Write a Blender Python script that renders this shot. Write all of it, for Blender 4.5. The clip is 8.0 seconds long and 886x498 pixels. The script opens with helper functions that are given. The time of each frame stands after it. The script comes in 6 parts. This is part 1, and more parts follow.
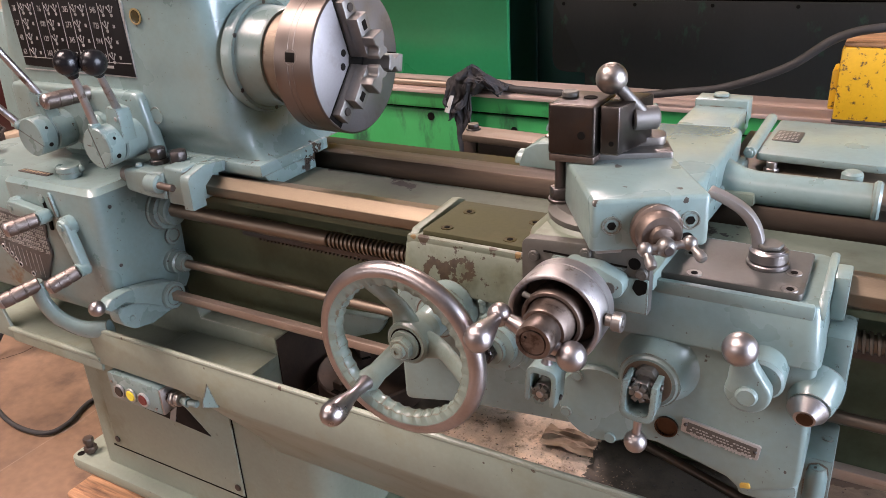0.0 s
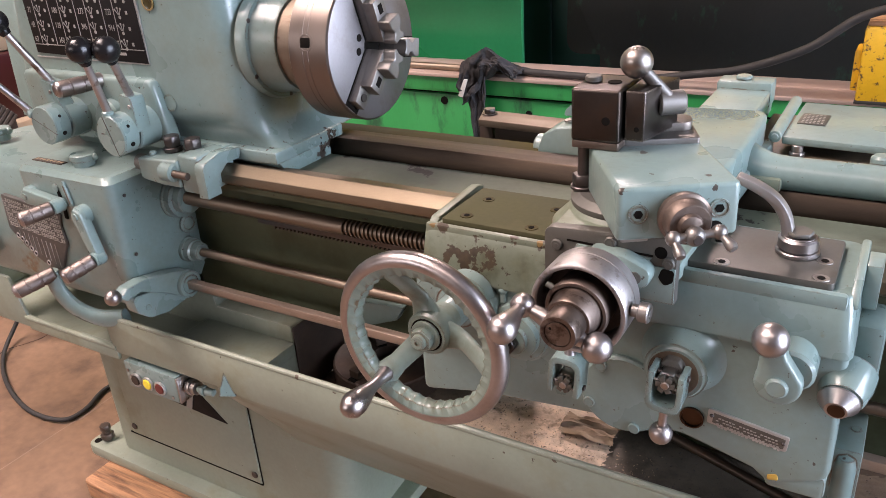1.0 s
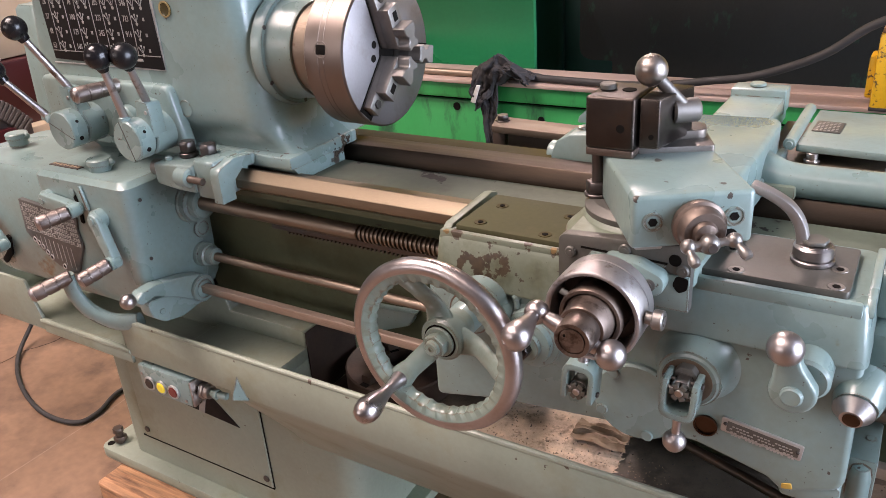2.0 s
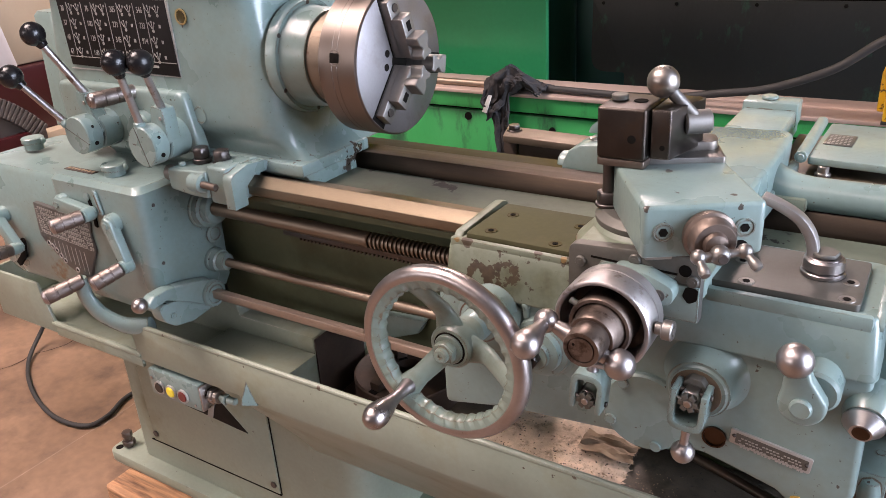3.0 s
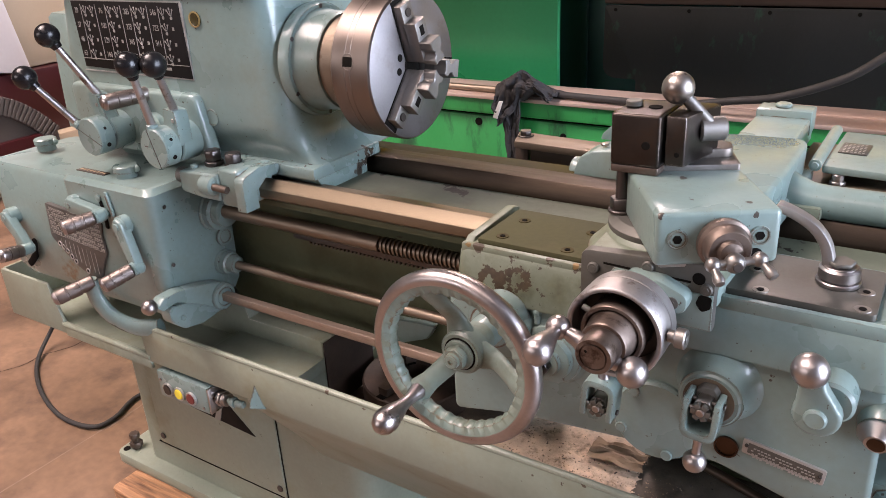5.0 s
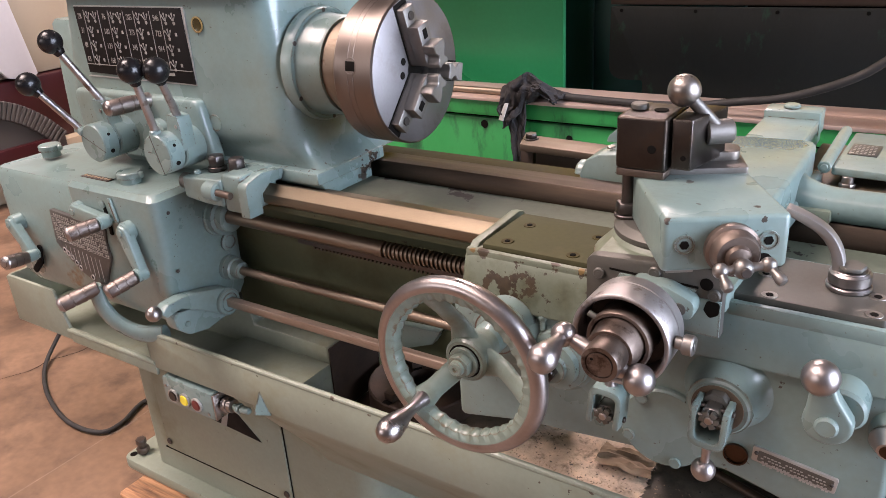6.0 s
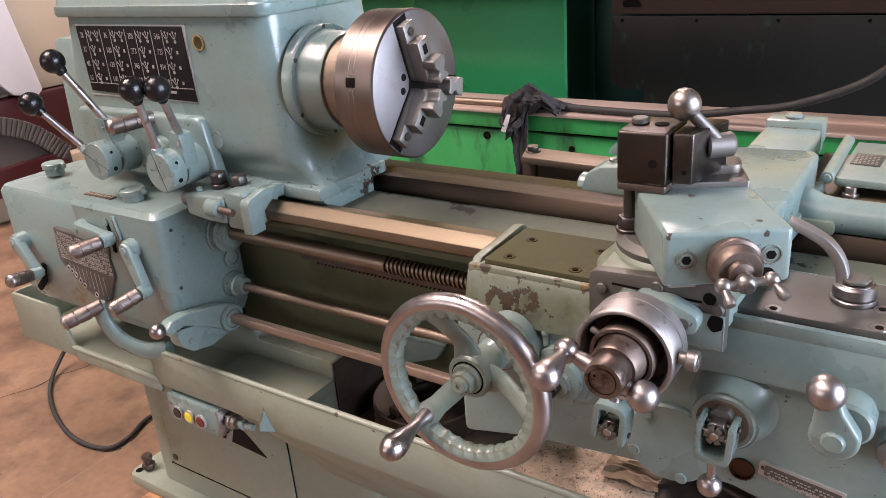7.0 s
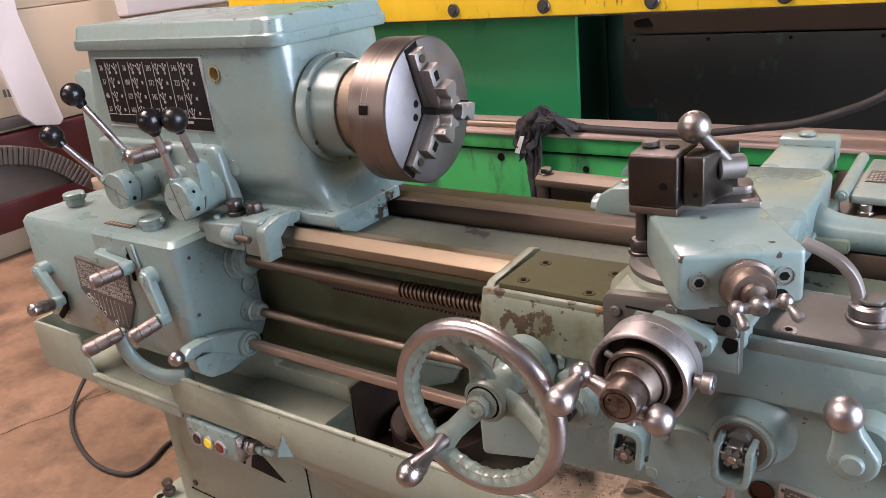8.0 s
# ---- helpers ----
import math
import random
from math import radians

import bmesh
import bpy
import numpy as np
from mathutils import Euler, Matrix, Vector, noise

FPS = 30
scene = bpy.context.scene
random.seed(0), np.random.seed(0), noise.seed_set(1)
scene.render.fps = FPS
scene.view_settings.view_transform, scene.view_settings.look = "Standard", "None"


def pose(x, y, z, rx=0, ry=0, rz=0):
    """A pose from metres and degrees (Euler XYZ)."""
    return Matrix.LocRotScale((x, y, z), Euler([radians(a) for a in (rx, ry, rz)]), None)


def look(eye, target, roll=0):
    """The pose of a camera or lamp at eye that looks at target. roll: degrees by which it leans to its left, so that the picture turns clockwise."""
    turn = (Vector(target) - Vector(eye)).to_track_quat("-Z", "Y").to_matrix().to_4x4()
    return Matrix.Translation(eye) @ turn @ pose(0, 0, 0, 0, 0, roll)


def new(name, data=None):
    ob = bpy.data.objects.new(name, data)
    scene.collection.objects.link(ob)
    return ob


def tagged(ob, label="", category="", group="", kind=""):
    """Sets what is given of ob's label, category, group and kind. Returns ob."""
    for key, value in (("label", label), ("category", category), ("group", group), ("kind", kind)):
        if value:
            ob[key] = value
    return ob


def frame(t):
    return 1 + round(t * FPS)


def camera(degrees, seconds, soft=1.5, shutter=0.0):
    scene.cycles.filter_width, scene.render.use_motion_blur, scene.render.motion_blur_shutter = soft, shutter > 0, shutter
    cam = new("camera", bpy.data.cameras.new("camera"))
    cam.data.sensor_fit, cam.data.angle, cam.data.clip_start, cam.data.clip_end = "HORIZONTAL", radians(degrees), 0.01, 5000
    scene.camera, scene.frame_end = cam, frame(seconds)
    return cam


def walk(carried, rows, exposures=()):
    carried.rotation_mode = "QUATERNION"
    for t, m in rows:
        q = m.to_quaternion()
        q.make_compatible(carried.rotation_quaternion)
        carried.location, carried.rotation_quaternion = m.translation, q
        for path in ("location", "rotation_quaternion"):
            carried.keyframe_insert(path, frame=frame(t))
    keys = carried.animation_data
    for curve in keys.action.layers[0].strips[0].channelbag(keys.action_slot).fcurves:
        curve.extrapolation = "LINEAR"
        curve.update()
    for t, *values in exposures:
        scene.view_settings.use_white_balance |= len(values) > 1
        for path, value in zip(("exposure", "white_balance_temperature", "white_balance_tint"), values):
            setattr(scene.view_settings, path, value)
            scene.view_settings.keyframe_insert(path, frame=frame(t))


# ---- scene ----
cam = camera(59.12, 8.0, soft=0.75)
PATH = [
    (0, (0.6548, -0.8811, 1.2662), (0.1852, -0.0984, 0.8578), -3.36),
    (0.5, (0.6440, -0.8758, 1.2649), (0.1709, -0.1010, 0.8455), -3.63),
    (1, (0.6379, -0.8729, 1.2663), (0.1602, -0.1051, 0.8394), -4.05),
    (1.5, (0.6350, -0.8738, 1.2680), (0.1512, -0.1096, 0.8415), -4.25),
    (2, (0.6359, -0.8768, 1.2694), (0.1458, -0.1132, 0.8489), -4.11),
    (3.5, (0.6373, -0.8830, 1.2694), (0.1309, -0.1212, 0.8653), -3.42),
    (4, (0.6357, -0.8839, 1.2693), (0.1271, -0.1222, 0.8679), -3.23),
    (4.5, (0.6337, -0.8838, 1.2678), (0.1243, -0.1229, 0.8659), -3.12),
    (6, (0.6301, -0.8706, 1.2680), (0.1097, -0.1157, 0.8689), -3.83),
    (6.5, (0.6295, -0.8665, 1.2717), (0.1086, -0.1110, 0.8745), -4.20),
    (7, (0.6309, -0.8648, 1.2741), (0.1032, -0.1091, 0.8861), -4.64),
    (7.5, (0.6302, -0.8675, 1.2811), (0.0886, -0.1141, 0.9081), -5.32),
    (8, (0.6367, -0.8647, 1.2812), (0.0868, -0.1123, 0.9186), -6.00),
]
walk(cam, [(t, look(eye, target, roll)) for t, eye, target, roll in PATH], exposures=[(0.0, -0.17, 6420, 23), (4.5, -0.21, 6420, 23), (8.0, -0.26, 6420, 23)])

# ---- world, daylight and lamps ----
world = bpy.data.worlds.new("workshop_sky")
scene.world = world
world.use_nodes = True
wn = world.node_tree.nodes
sky = wn.new("ShaderNodeTexSky")
sky.sky_type = "NISHITA"
sky.sun_disc = False
sky.sun_elevation = radians(38)
sky.sun_rotation = radians(120)
wn["Background"].inputs["Strength"].default_value = 0.07
world.node_tree.links.new(sky.outputs["Color"], wn["Background"].inputs["Color"])


def window_light(name, eye, target, width, height, watts, colour):
    data = bpy.data.lights.new(name, "AREA")
    data.shape, data.size, data.size_y = "RECTANGLE", width, height
    data.energy, data.color = watts, colour
    ob = new(name, data)
    ob.matrix_world = look(eye, target)
    return ob


window_light("door_light_east", (6.08, -0.2, 2.15), (0.0, -0.2, 2.15), 4.0, 4.2, 1380, (0.72, 0.86, 1.0))
window_light("window_light_south", (-3.7, -6.08, 3.0), (-3.7, 0.0, 3.0), 5.1, 1.5, 190, (1.0, 0.94, 0.87))
window_light("skylight_light", (-2.3, -1.5, 5.08), (-2.3, -1.499, 0.0), 2.6, 2.4, 670, (1.0, 0.86, 0.75))
window_light("south_skylight_light", (0.4, -2.8, 5.08), (0.4, -2.799, 0.0), 2.4, 1.0, 60, (1.0, 0.86, 0.76))
window_light("north_skylight_light", (-1.85, 4.4, 5.08), (-1.85, 4.401, 0.0), 0.9, 0.9, 440, (1.0, 0.84, 0.76))


# ---- materials ----
def mat(name, colour, rough=0.5, metal=0.0, vary=0.12, scale=9.0, fine=140.0, bump=0.15, dirt=None, dirt_at=0.62, dirt_soft=0.1,
        dirt_scale=14.0, coat=0.0, stretch=(1, 1, 1), rough_vary=0.12, edge=None, edge_at=0.62, edge_r=0.0035, spec=0.5):
    m = bpy.data.materials.new(name)
    m.use_nodes = True
    nt = m.node_tree
    b = nt.nodes["Principled BSDF"]
    L = nt.links.new
    tc = nt.nodes.new("ShaderNodeTexCoord")
    mp = nt.nodes.new("ShaderNodeMapping")
    mp.inputs["Scale"].default_value = stretch
    L(tc.outputs["Object"], mp.inputs["Vector"])
    n1 = nt.nodes.new("ShaderNodeTexNoise")
    n1.inputs["Scale"].default_value = scale
    n1.inputs["Detail"].default_value = 5
    L(mp.outputs["Vector"], n1.inputs["Vector"])
    n2 = nt.nodes.new("ShaderNodeTexNoise")
    n2.inputs["Scale"].default_value = fine
    n2.inputs["Detail"].default_value = 3
    L(mp.outputs["Vector"], n2.inputs["Vector"])
    add = nt.nodes.new("ShaderNodeMath")
    add.operation = "MULTIPLY_ADD"
    L(n2.outputs["Fac"], add.inputs[0])
    add.inputs[1].default_value = 0.35
    L(n1.outputs["Fac"], add.inputs[2])
    ramp = nt.nodes.new("ShaderNodeMapRange")
    ramp.inputs["From Min"].default_value, ramp.inputs["From Max"].default_value = 0.4, 0.95
    ramp.inputs["To Min"].default_value, ramp.inputs["To Max"].default_value = 1 - vary, 1 + vary
    L(add.outputs["Value"], ramp.inputs["Value"])
    hsv = nt.nodes.new("ShaderNodeHueSaturation")
    hsv.inputs["Color"].default_value = (*colour, 1)
    L(ramp.outputs["Result"], hsv.inputs["Value"])
    out = hsv.outputs["Color"]
    if dirt:
        n3 = nt.nodes.new("ShaderNodeTexNoise")
        n3.inputs["Scale"].default_value = dirt_scale
        n3.inputs["Detail"].default_value = 8
        n3.inputs["Roughness"].default_value = 0.65
        L(mp.outputs["Vector"], n3.inputs["Vector"])
        dr = nt.nodes.new("ShaderNodeMapRange")
        dr.inputs["From Min"].default_value, dr.inputs["From Max"].default_value = dirt_at, dirt_at + dirt_soft
        L(n3.outputs["Fac"], dr.inputs["Value"])
        mx = nt.nodes.new("ShaderNodeMix")
        mx.data_type = "RGBA"
        L(dr.outputs["Result"], mx.inputs["Factor"])
        L(out, mx.inputs["A"])
        mx.inputs["B"].default_value = (*dirt, 1)
        out = mx.outputs["Result"]
    if edge:
        bv = nt.nodes.new("ShaderNodeBevel")
        bv.samples = 4
        bv.inputs["Radius"].default_value = edge_r
        ge = nt.nodes.new("ShaderNodeNewGeometry")
        dt = nt.nodes.new("ShaderNodeVectorMath")
        dt.operation = "DOT_PRODUCT"
        L(bv.outputs["Normal"], dt.inputs[0])
        L(ge.outputs["True Normal"], dt.inputs[1])
        em = nt.nodes.new("ShaderNodeMapRange")
        em.inputs["From Min"].default_value, em.inputs["From Max"].default_value = 1.0, 0.86
        em.inputs["To Min"].default_value, em.inputs["To Max"].default_value = 0.0, 0.42
        L(dt.outputs["Value"], em.inputs["Value"])
        n4 = nt.nodes.new("ShaderNodeTexNoise")
        n4.inputs["Scale"].default_value = 45
        n4.inputs["Detail"].default_value = 6
        L(tc.outputs["Object"], n4.inputs["Vector"])
        ea = nt.nodes.new("ShaderNodeMath")
        L(em.outputs["Result"], ea.inputs[0])
        L(n4.outputs["Fac"], ea.inputs[1])
        et = nt.nodes.new("ShaderNodeMapRange")
        et.inputs["From Min"].default_value, et.inputs["From Max"].default_value = edge_at + 0.26, edge_at + 0.32
        L(ea.outputs["Value"], et.inputs["Value"])
        mx = nt.nodes.new("ShaderNodeMix")
        mx.data_type = "RGBA"
        L(et.outputs["Result"], mx.inputs["Factor"])
        L(out, mx.inputs["A"])
        mx.inputs["B"].default_value = (*edge, 1)
        out = mx.outputs["Result"]
    L(out, b.inputs["Base Color"])
    b.inputs["Metallic"].default_value = metal
    b.inputs["Specular IOR Level"].default_value = spec
    rr = nt.nodes.new("ShaderNodeMapRange")
    rr.inputs["From Min"].default_value, rr.inputs["From Max"].default_value = 0.3, 0.7
    rr.inputs["To Min"].default_value, rr.inputs["To Max"].default_value = max(0.03, rough - rough_vary), min(1, rough + rough_vary)
    L(n1.outputs["Fac"], rr.inputs["Value"])
    L(rr.outputs["Result"], b.inputs["Roughness"])
    if coat:
        b.inputs["Coat Weight"].default_value = coat
        b.inputs["Coat Roughness"].default_value = 0.15
    if bump:
        bp = nt.nodes.new("ShaderNodeBump")
        bp.inputs["Strength"].default_value = bump
        bp.inputs["Distance"].default_value = 0.002
        L(add.outputs["Value"], bp.inputs["Height"])
        L(bp.outputs["Normal"], b.inputs["Normal"])
    return m


def chipped(m, spots, colour=(0.048, 0.034, 0.02), scale=55.0, soft=0.04, more=0.0):
    """Adds bare patches to a paint: spots are (x, y, z, radius) in metres."""
    nt = m.node_tree
    L = nt.links.new
    b = nt.nodes["Principled BSDF"]
    src = b.inputs["Base Color"].links[0].from_socket
    tc = nt.nodes.new("ShaderNodeNewGeometry")
    ns = nt.nodes.new("ShaderNodeTexNoise")
    ns.inputs["Scale"].default_value = scale
    ns.inputs["Detail"].default_value = 9
    ns.inputs["Roughness"].default_value = 0.62
    L(tc.outputs["Position"], ns.inputs["Vector"])
    total = None
    for x, y, z, r in spots:
        d = nt.nodes.new("ShaderNodeVectorMath")
        d.operation = "DISTANCE"
        L(tc.outputs["Position"], d.inputs[0])
        d.inputs[1].default_value = (x, y, z)
        mr = nt.nodes.new("ShaderNodeMapRange")
        mr.inputs["From Min"].default_value, mr.inputs["From Max"].default_value = 0, r
        mr.inputs["To Min"].default_value, mr.inputs["To Max"].default_value = 0.75, 0
        L(d.outputs["Value"], mr.inputs["Value"])
        if total is None:
            total = mr.outputs["Result"]
        else:
            mm = nt.nodes.new("ShaderNodeMath")
            mm.operation = "MAXIMUM"
            L(total, mm.inputs[0])
            L(mr.outputs["Result"], mm.inputs[1])
            total = mm.outputs["Value"]
    nr = nt.nodes.new("ShaderNodeMath")
    nr.operation = "MULTIPLY_ADD"
    L(ns.outputs["Fac"], nr.inputs[0])
    nr.inputs[1].default_value, nr.inputs[2].default_value = 2.4, more - 0.81
    su = nt.nodes.new("ShaderNodeMath")
    L(total, su.inputs[0])
    L(nr.outputs["Value"], su.inputs[1])
    th = nt.nodes.new("ShaderNodeMapRange")
    th.inputs["From Min"].default_value, th.inputs["From Max"].default_value = 0.86, 0.86 + soft
    L(su.outputs["Value"], th.inputs["Value"])
    n2 = nt.nodes.new("ShaderNodeTexNoise")
    n2.inputs["Scale"].default_value = 120
    L(tc.outputs["Position"], n2.inputs["Vector"])
    cr = nt.nodes.new("ShaderNodeMix")
    cr.data_type = "RGBA"
    L(n2.outputs["Fac"], cr.inputs["Factor"])
    cr.inputs["A"].default_value = (*[c * 0.4 for c in colour], 1)
    cr.inputs["B"].default_value = (*[c * 1.7 for c in colour], 1)
    mx = nt.nodes.new("ShaderNodeMix")
    mx.data_type = "RGBA"
    L(th.outputs["Result"], mx.inputs["Factor"])
    L(src, mx.inputs["A"])
    L(cr.outputs["Result"], mx.inputs["B"])
    L(mx.outputs["Result"], b.inputs["Base Color"])
    return m


GREEN = (0.173, 0.243, 0.229)
paint = mat("grey_green_enamel", GREEN, 0.33, 0, 0.15, 9, 120, 0.28, dirt=(0.138, 0.148, 0.112), dirt_at=0.48, dirt_soft=0.4, dirt_scale=9, coat=0.35, edge=(0.10, 0.075, 0.05), edge_at=0.595)
paint_saddle = mat("worn_green_enamel", (0.15, 0.175, 0.128), 0.46, 0, 0.14, 11, 120, 0.24, dirt=(0.08, 0.074, 0.04), dirt_at=0.52, dirt_soft=0.2, dirt_scale=11, edge=(0.09, 0.06, 0.035), edge_at=0.555)
chipped(paint_saddle, [(0.2, -0.187, 0.885, 0.09), (0.26, -0.187, 0.885, 0.09), (0.32, -0.187, 0.885, 0.08), (0.2, -0.12, 0.91, 0.09)], (0.085, 0.09, 0.052), 16.0, 0.5)
chipped(paint_saddle, [(0.255, -0.195, 0.885, 0.044), (0.277, -0.195, 0.889, 0.036), (0.244, -0.196, 0.873, 0.024), (0.264, -0.196, 0.872, 0.018), (0.221, -0.196, 0.88, 0.015), (0.205, -0.196, 0.875, 0.008), (0.233, -0.198, 0.862, 0.008), (0.345, -0.187, 0.895, 0.02), (0.34, -0.187, 0.91, 0.02), (0.47, -0.19, 0.905, 0.014), (0.50, -0.187, 0.915, 0.012), (0.55, -0.188, 0.915, 0.012), (0.6, -0.188, 0.914, 0.014), (0.21, -0.185, 0.912, 0.016), (0.3, -0.186, 0.913, 0.014)])
chipped(paint_saddle, [(0.347, -0.192, 0.905, 0.014), (0.349, -0.19, 0.92, 0.013), (0.352, -0.193, 0.893, 0.008), (0.2, -0.188, 0.914, 0.008), (0.33, -0.187, 0.914, 0.008)], (0.17, 0.105, 0.035), 70.0)
chipped(paint, [(-0.175, -0.086, 1.211, 0.014), (-0.178, -0.05, 1.212, 0.01), (-0.178, 0.03, 1.212, 0.009), (-0.25, -0.087, 1.212, 0.007), (-0.4, -0.087, 1.212, 0.006), (0.40, -0.2, 1.016, 0.007), (0.455, -0.215, 1.016, 0.006), (0.43, -0.16, 1.016, 0.006), (0.5, -0.2, 1.016, 0.006), (0.44, -0.26, 1.014, 0.007), (0.51, -0.218, 1.012, 0.007), (-0.15, -0.07, 0.925, 0.01), (-0.13, 0.035, 0.897, 0.034), (-0.131, 0.05, 0.905, 0.03)], (0.04, 0.032, 0.025), 60.0)
chipped(paint, [(-0.641, -0.186, 0.715, 0.075), (-0.66, -0.186, 0.69, 0.07), (-0.615, -0.186, 0.735, 0.06)], (0.13, 0.085, 0.035), 45.0, 0.4)
paint_grimy = mat("hand_grimed_green_enamel", (0.172, 0.222, 0.188), 0.4, 0, 0.16, 14, 130, 0.28, dirt=(0.12, 0.115, 0.075), dirt_at=0.48, dirt_soft=0.25, dirt_scale=22, coat=0.2, edge=(0.12, 0.09, 0.05), edge_at=0.57)
for m_ in (paint, paint_saddle, paint_grimy):
    chipped(m_, [(0, 0, -9, 0.01)], (0.06, 0.05, 0.035), 170.0, 0.06, 0.07)
    chipped(m_, [(0, 0, -9, 0.01)], (0.05, 0.04, 0.028), 62.0, 0.05, 0.03)
paint_bed = mat("oily_green_enamel", (0.092, 0.104, 0.06), 0.62, 0, 0.18, 6, 120, 0.15, dirt=(0.058, 0.054, 0.026), dirt_at=0.5, dirt_soft=0.25, dirt_scale=8, spec=0.25)
chipped(paint_bed, [(0.034, 0.045, 0.885, 0.03), (0.0, 0.05, 0.885, 0.024), (0.06, 0.02, 0.885, 0.02), (-0.1, 0.03, 0.884, 0.02), (0.5, 0.02, 0.884, 0.03), (0.56, 0.0, 0.884, 0.025)])
channel_oil = mat("oil_soaked_channel_paint", (0.085, 0.098, 0.072), 0.55, 0, 0.25, 8, 120, 0.2, dirt=(0.035, 0.03, 0.018), dirt_at=0.54, dirt_soft=0.2, dirt_scale=9, spec=0.15)
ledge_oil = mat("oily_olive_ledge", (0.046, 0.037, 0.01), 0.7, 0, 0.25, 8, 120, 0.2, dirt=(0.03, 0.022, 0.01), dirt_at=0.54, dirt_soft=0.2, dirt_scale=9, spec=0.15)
chipped(channel_oil, [(0.045, 0.036, 0.885, 0.034), (0.066, 0.026, 0.885, 0.026), (0.03, 0.046, 0.885, 0.02), (-0.1, 0.045, 0.884, 0.018), (0.14, 0.04, 0.884, 0.014), (0.5, 0.02, 0.884, 0.03), (0.56, 0.0, 0.884, 0.025)], (0.012, 0.008, 0.006))
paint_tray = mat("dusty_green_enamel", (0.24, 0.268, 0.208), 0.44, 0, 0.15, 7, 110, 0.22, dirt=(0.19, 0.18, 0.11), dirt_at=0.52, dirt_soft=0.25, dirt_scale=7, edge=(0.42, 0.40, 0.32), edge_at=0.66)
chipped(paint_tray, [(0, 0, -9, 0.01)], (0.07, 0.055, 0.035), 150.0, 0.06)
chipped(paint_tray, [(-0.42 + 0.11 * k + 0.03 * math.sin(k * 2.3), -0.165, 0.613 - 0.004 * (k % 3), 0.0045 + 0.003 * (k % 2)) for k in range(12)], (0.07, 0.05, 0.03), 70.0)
bar_steel = mat("brown_bar_steel", (0.40, 0.31, 0.25), 0.5, 0.8, 0.15, 9, 200, 0.06, stretch=(0.6, 6, 6), dirt=(0.2, 0.13, 0.09), dirt_at=0.56, dirt_soft=0.2)
steel = mat("ground_steel", (0.36, 0.325, 0.30), 0.36, 1, 0.12, 8, 300, 0.06, stretch=(1, 6, 6))
steel_way = mat("scraped_way_steel", (0.187, 0.148, 0.104), 0.5, 1, 0.22, 7, 220, 0.12, stretch=(0.6, 7, 7), dirt=(0.16, 0.11, 0.07), dirt_at=0.6, dirt_soft=0.25, dirt_scale=5)
steel_turned = mat("turned_steel", (0.182, 0.152, 0.133), 0.38, 1, 0.08, 6, 350, 0.02, stretch=(5, 1, 1))
steel_dark = mat("blued_steel", (0.085, 0.075, 0.07), 0.38, 0.85, 0.2, 14, 200, 0.08, dirt=(0.05, 0.03, 0.02), dirt_at=0.6)
steel_plate = mat("oiled_steel_plate", (0.12, 0.115, 0.102), 0.55, 0.6, 0.16, 10, 220, 0.06, dirt=(0.09, 0.075, 0.05), dirt_at=0.55, dirt_soft=0.2)
steel_rod = mat("oily_rod_steel", (0.22, 0.175, 0.134), 0.52, 1, 0.16, 9, 200, 0.06, stretch=(0.6, 6, 6), dirt=(0.1, 0.06, 0.04), dirt_at=0.58, dirt_soft=0.2)
chrome = mat("worn_polished_steel", (0.38, 0.345, 0.335), 0.35, 1, 0.14, 26, 260, 0.08, dirt=(0.24, 0.19, 0.165), dirt_at=0.54, dirt_soft=0.25, rough_vary=0.08)
dull_steel = mat("dull_ground_steel", (0.24, 0.225, 0.21), 0.5, 0.9, 0.14, 10, 220, 0.05, dirt=(0.14, 0.11, 0.085), dirt_at=0.55, dirt_soft=0.25)
# Rust brown that also paints the shade inside the tray pit.
rust_and_shade = mat("oily_rust_and_shade_brown", (0.055, 0.036, 0.026), 0.6, 0.0, 0.3, 18, 200, 0.2, dirt=(0.03, 0.02, 0.015), dirt_at=0.5, dirt_soft=0.2, spec=0.3)
knob_steel = mat("spotted_knob_steel", (0.30, 0.27, 0.245), 0.38, 1, 0.18, 34, 260, 0.12, dirt=(0.12, 0.09, 0.07), dirt_at=0.58, dirt_soft=0.06, dirt_scale=70, rough_vary=0.17)
hub_steel = mat("brown_hub_steel", (0.155, 0.12, 0.10), 0.46, 0.9, 0.22, 30, 260, 0.14, dirt=(0.06, 0.04, 0.03), dirt_at=0.55, dirt_soft=0.1, dirt_scale=45, rough_vary=0.16)
satin = mat("satin_drum_steel", (0.42, 0.395, 0.385), 0.46, 1, 0.12, 14, 300, 0.06, dirt=(0.17, 0.125, 0.10), dirt_at=0.56, dirt_soft=0.12, dirt_scale=40)
knurled = mat("knurled_steel", (0.185, 0.155, 0.14), 0.48, 1, 0.15, 30, 900, 0.5)
rusty = mat("rusty_steel", (0.105, 0.08, 0.064), 0.46, 0.7, 0.2, 20, 300, 0.2, dirt=(0.14, 0.07, 0.04), dirt_at=0.55, dirt_soft=0.2, dirt_scale=40)
# Base colour lowered to stand in for the weaker reflection on the rear way.
steel_way_rear = mat("darkened_way_steel", (0.06, 0.046, 0.036), 0.5, 1, 0.2, 7, 220, 0.1, stretch=(0.6, 7, 7), dirt=(0.09, 0.065, 0.045), dirt_at=0.5, dirt_soft=0.25, dirt_scale=5)
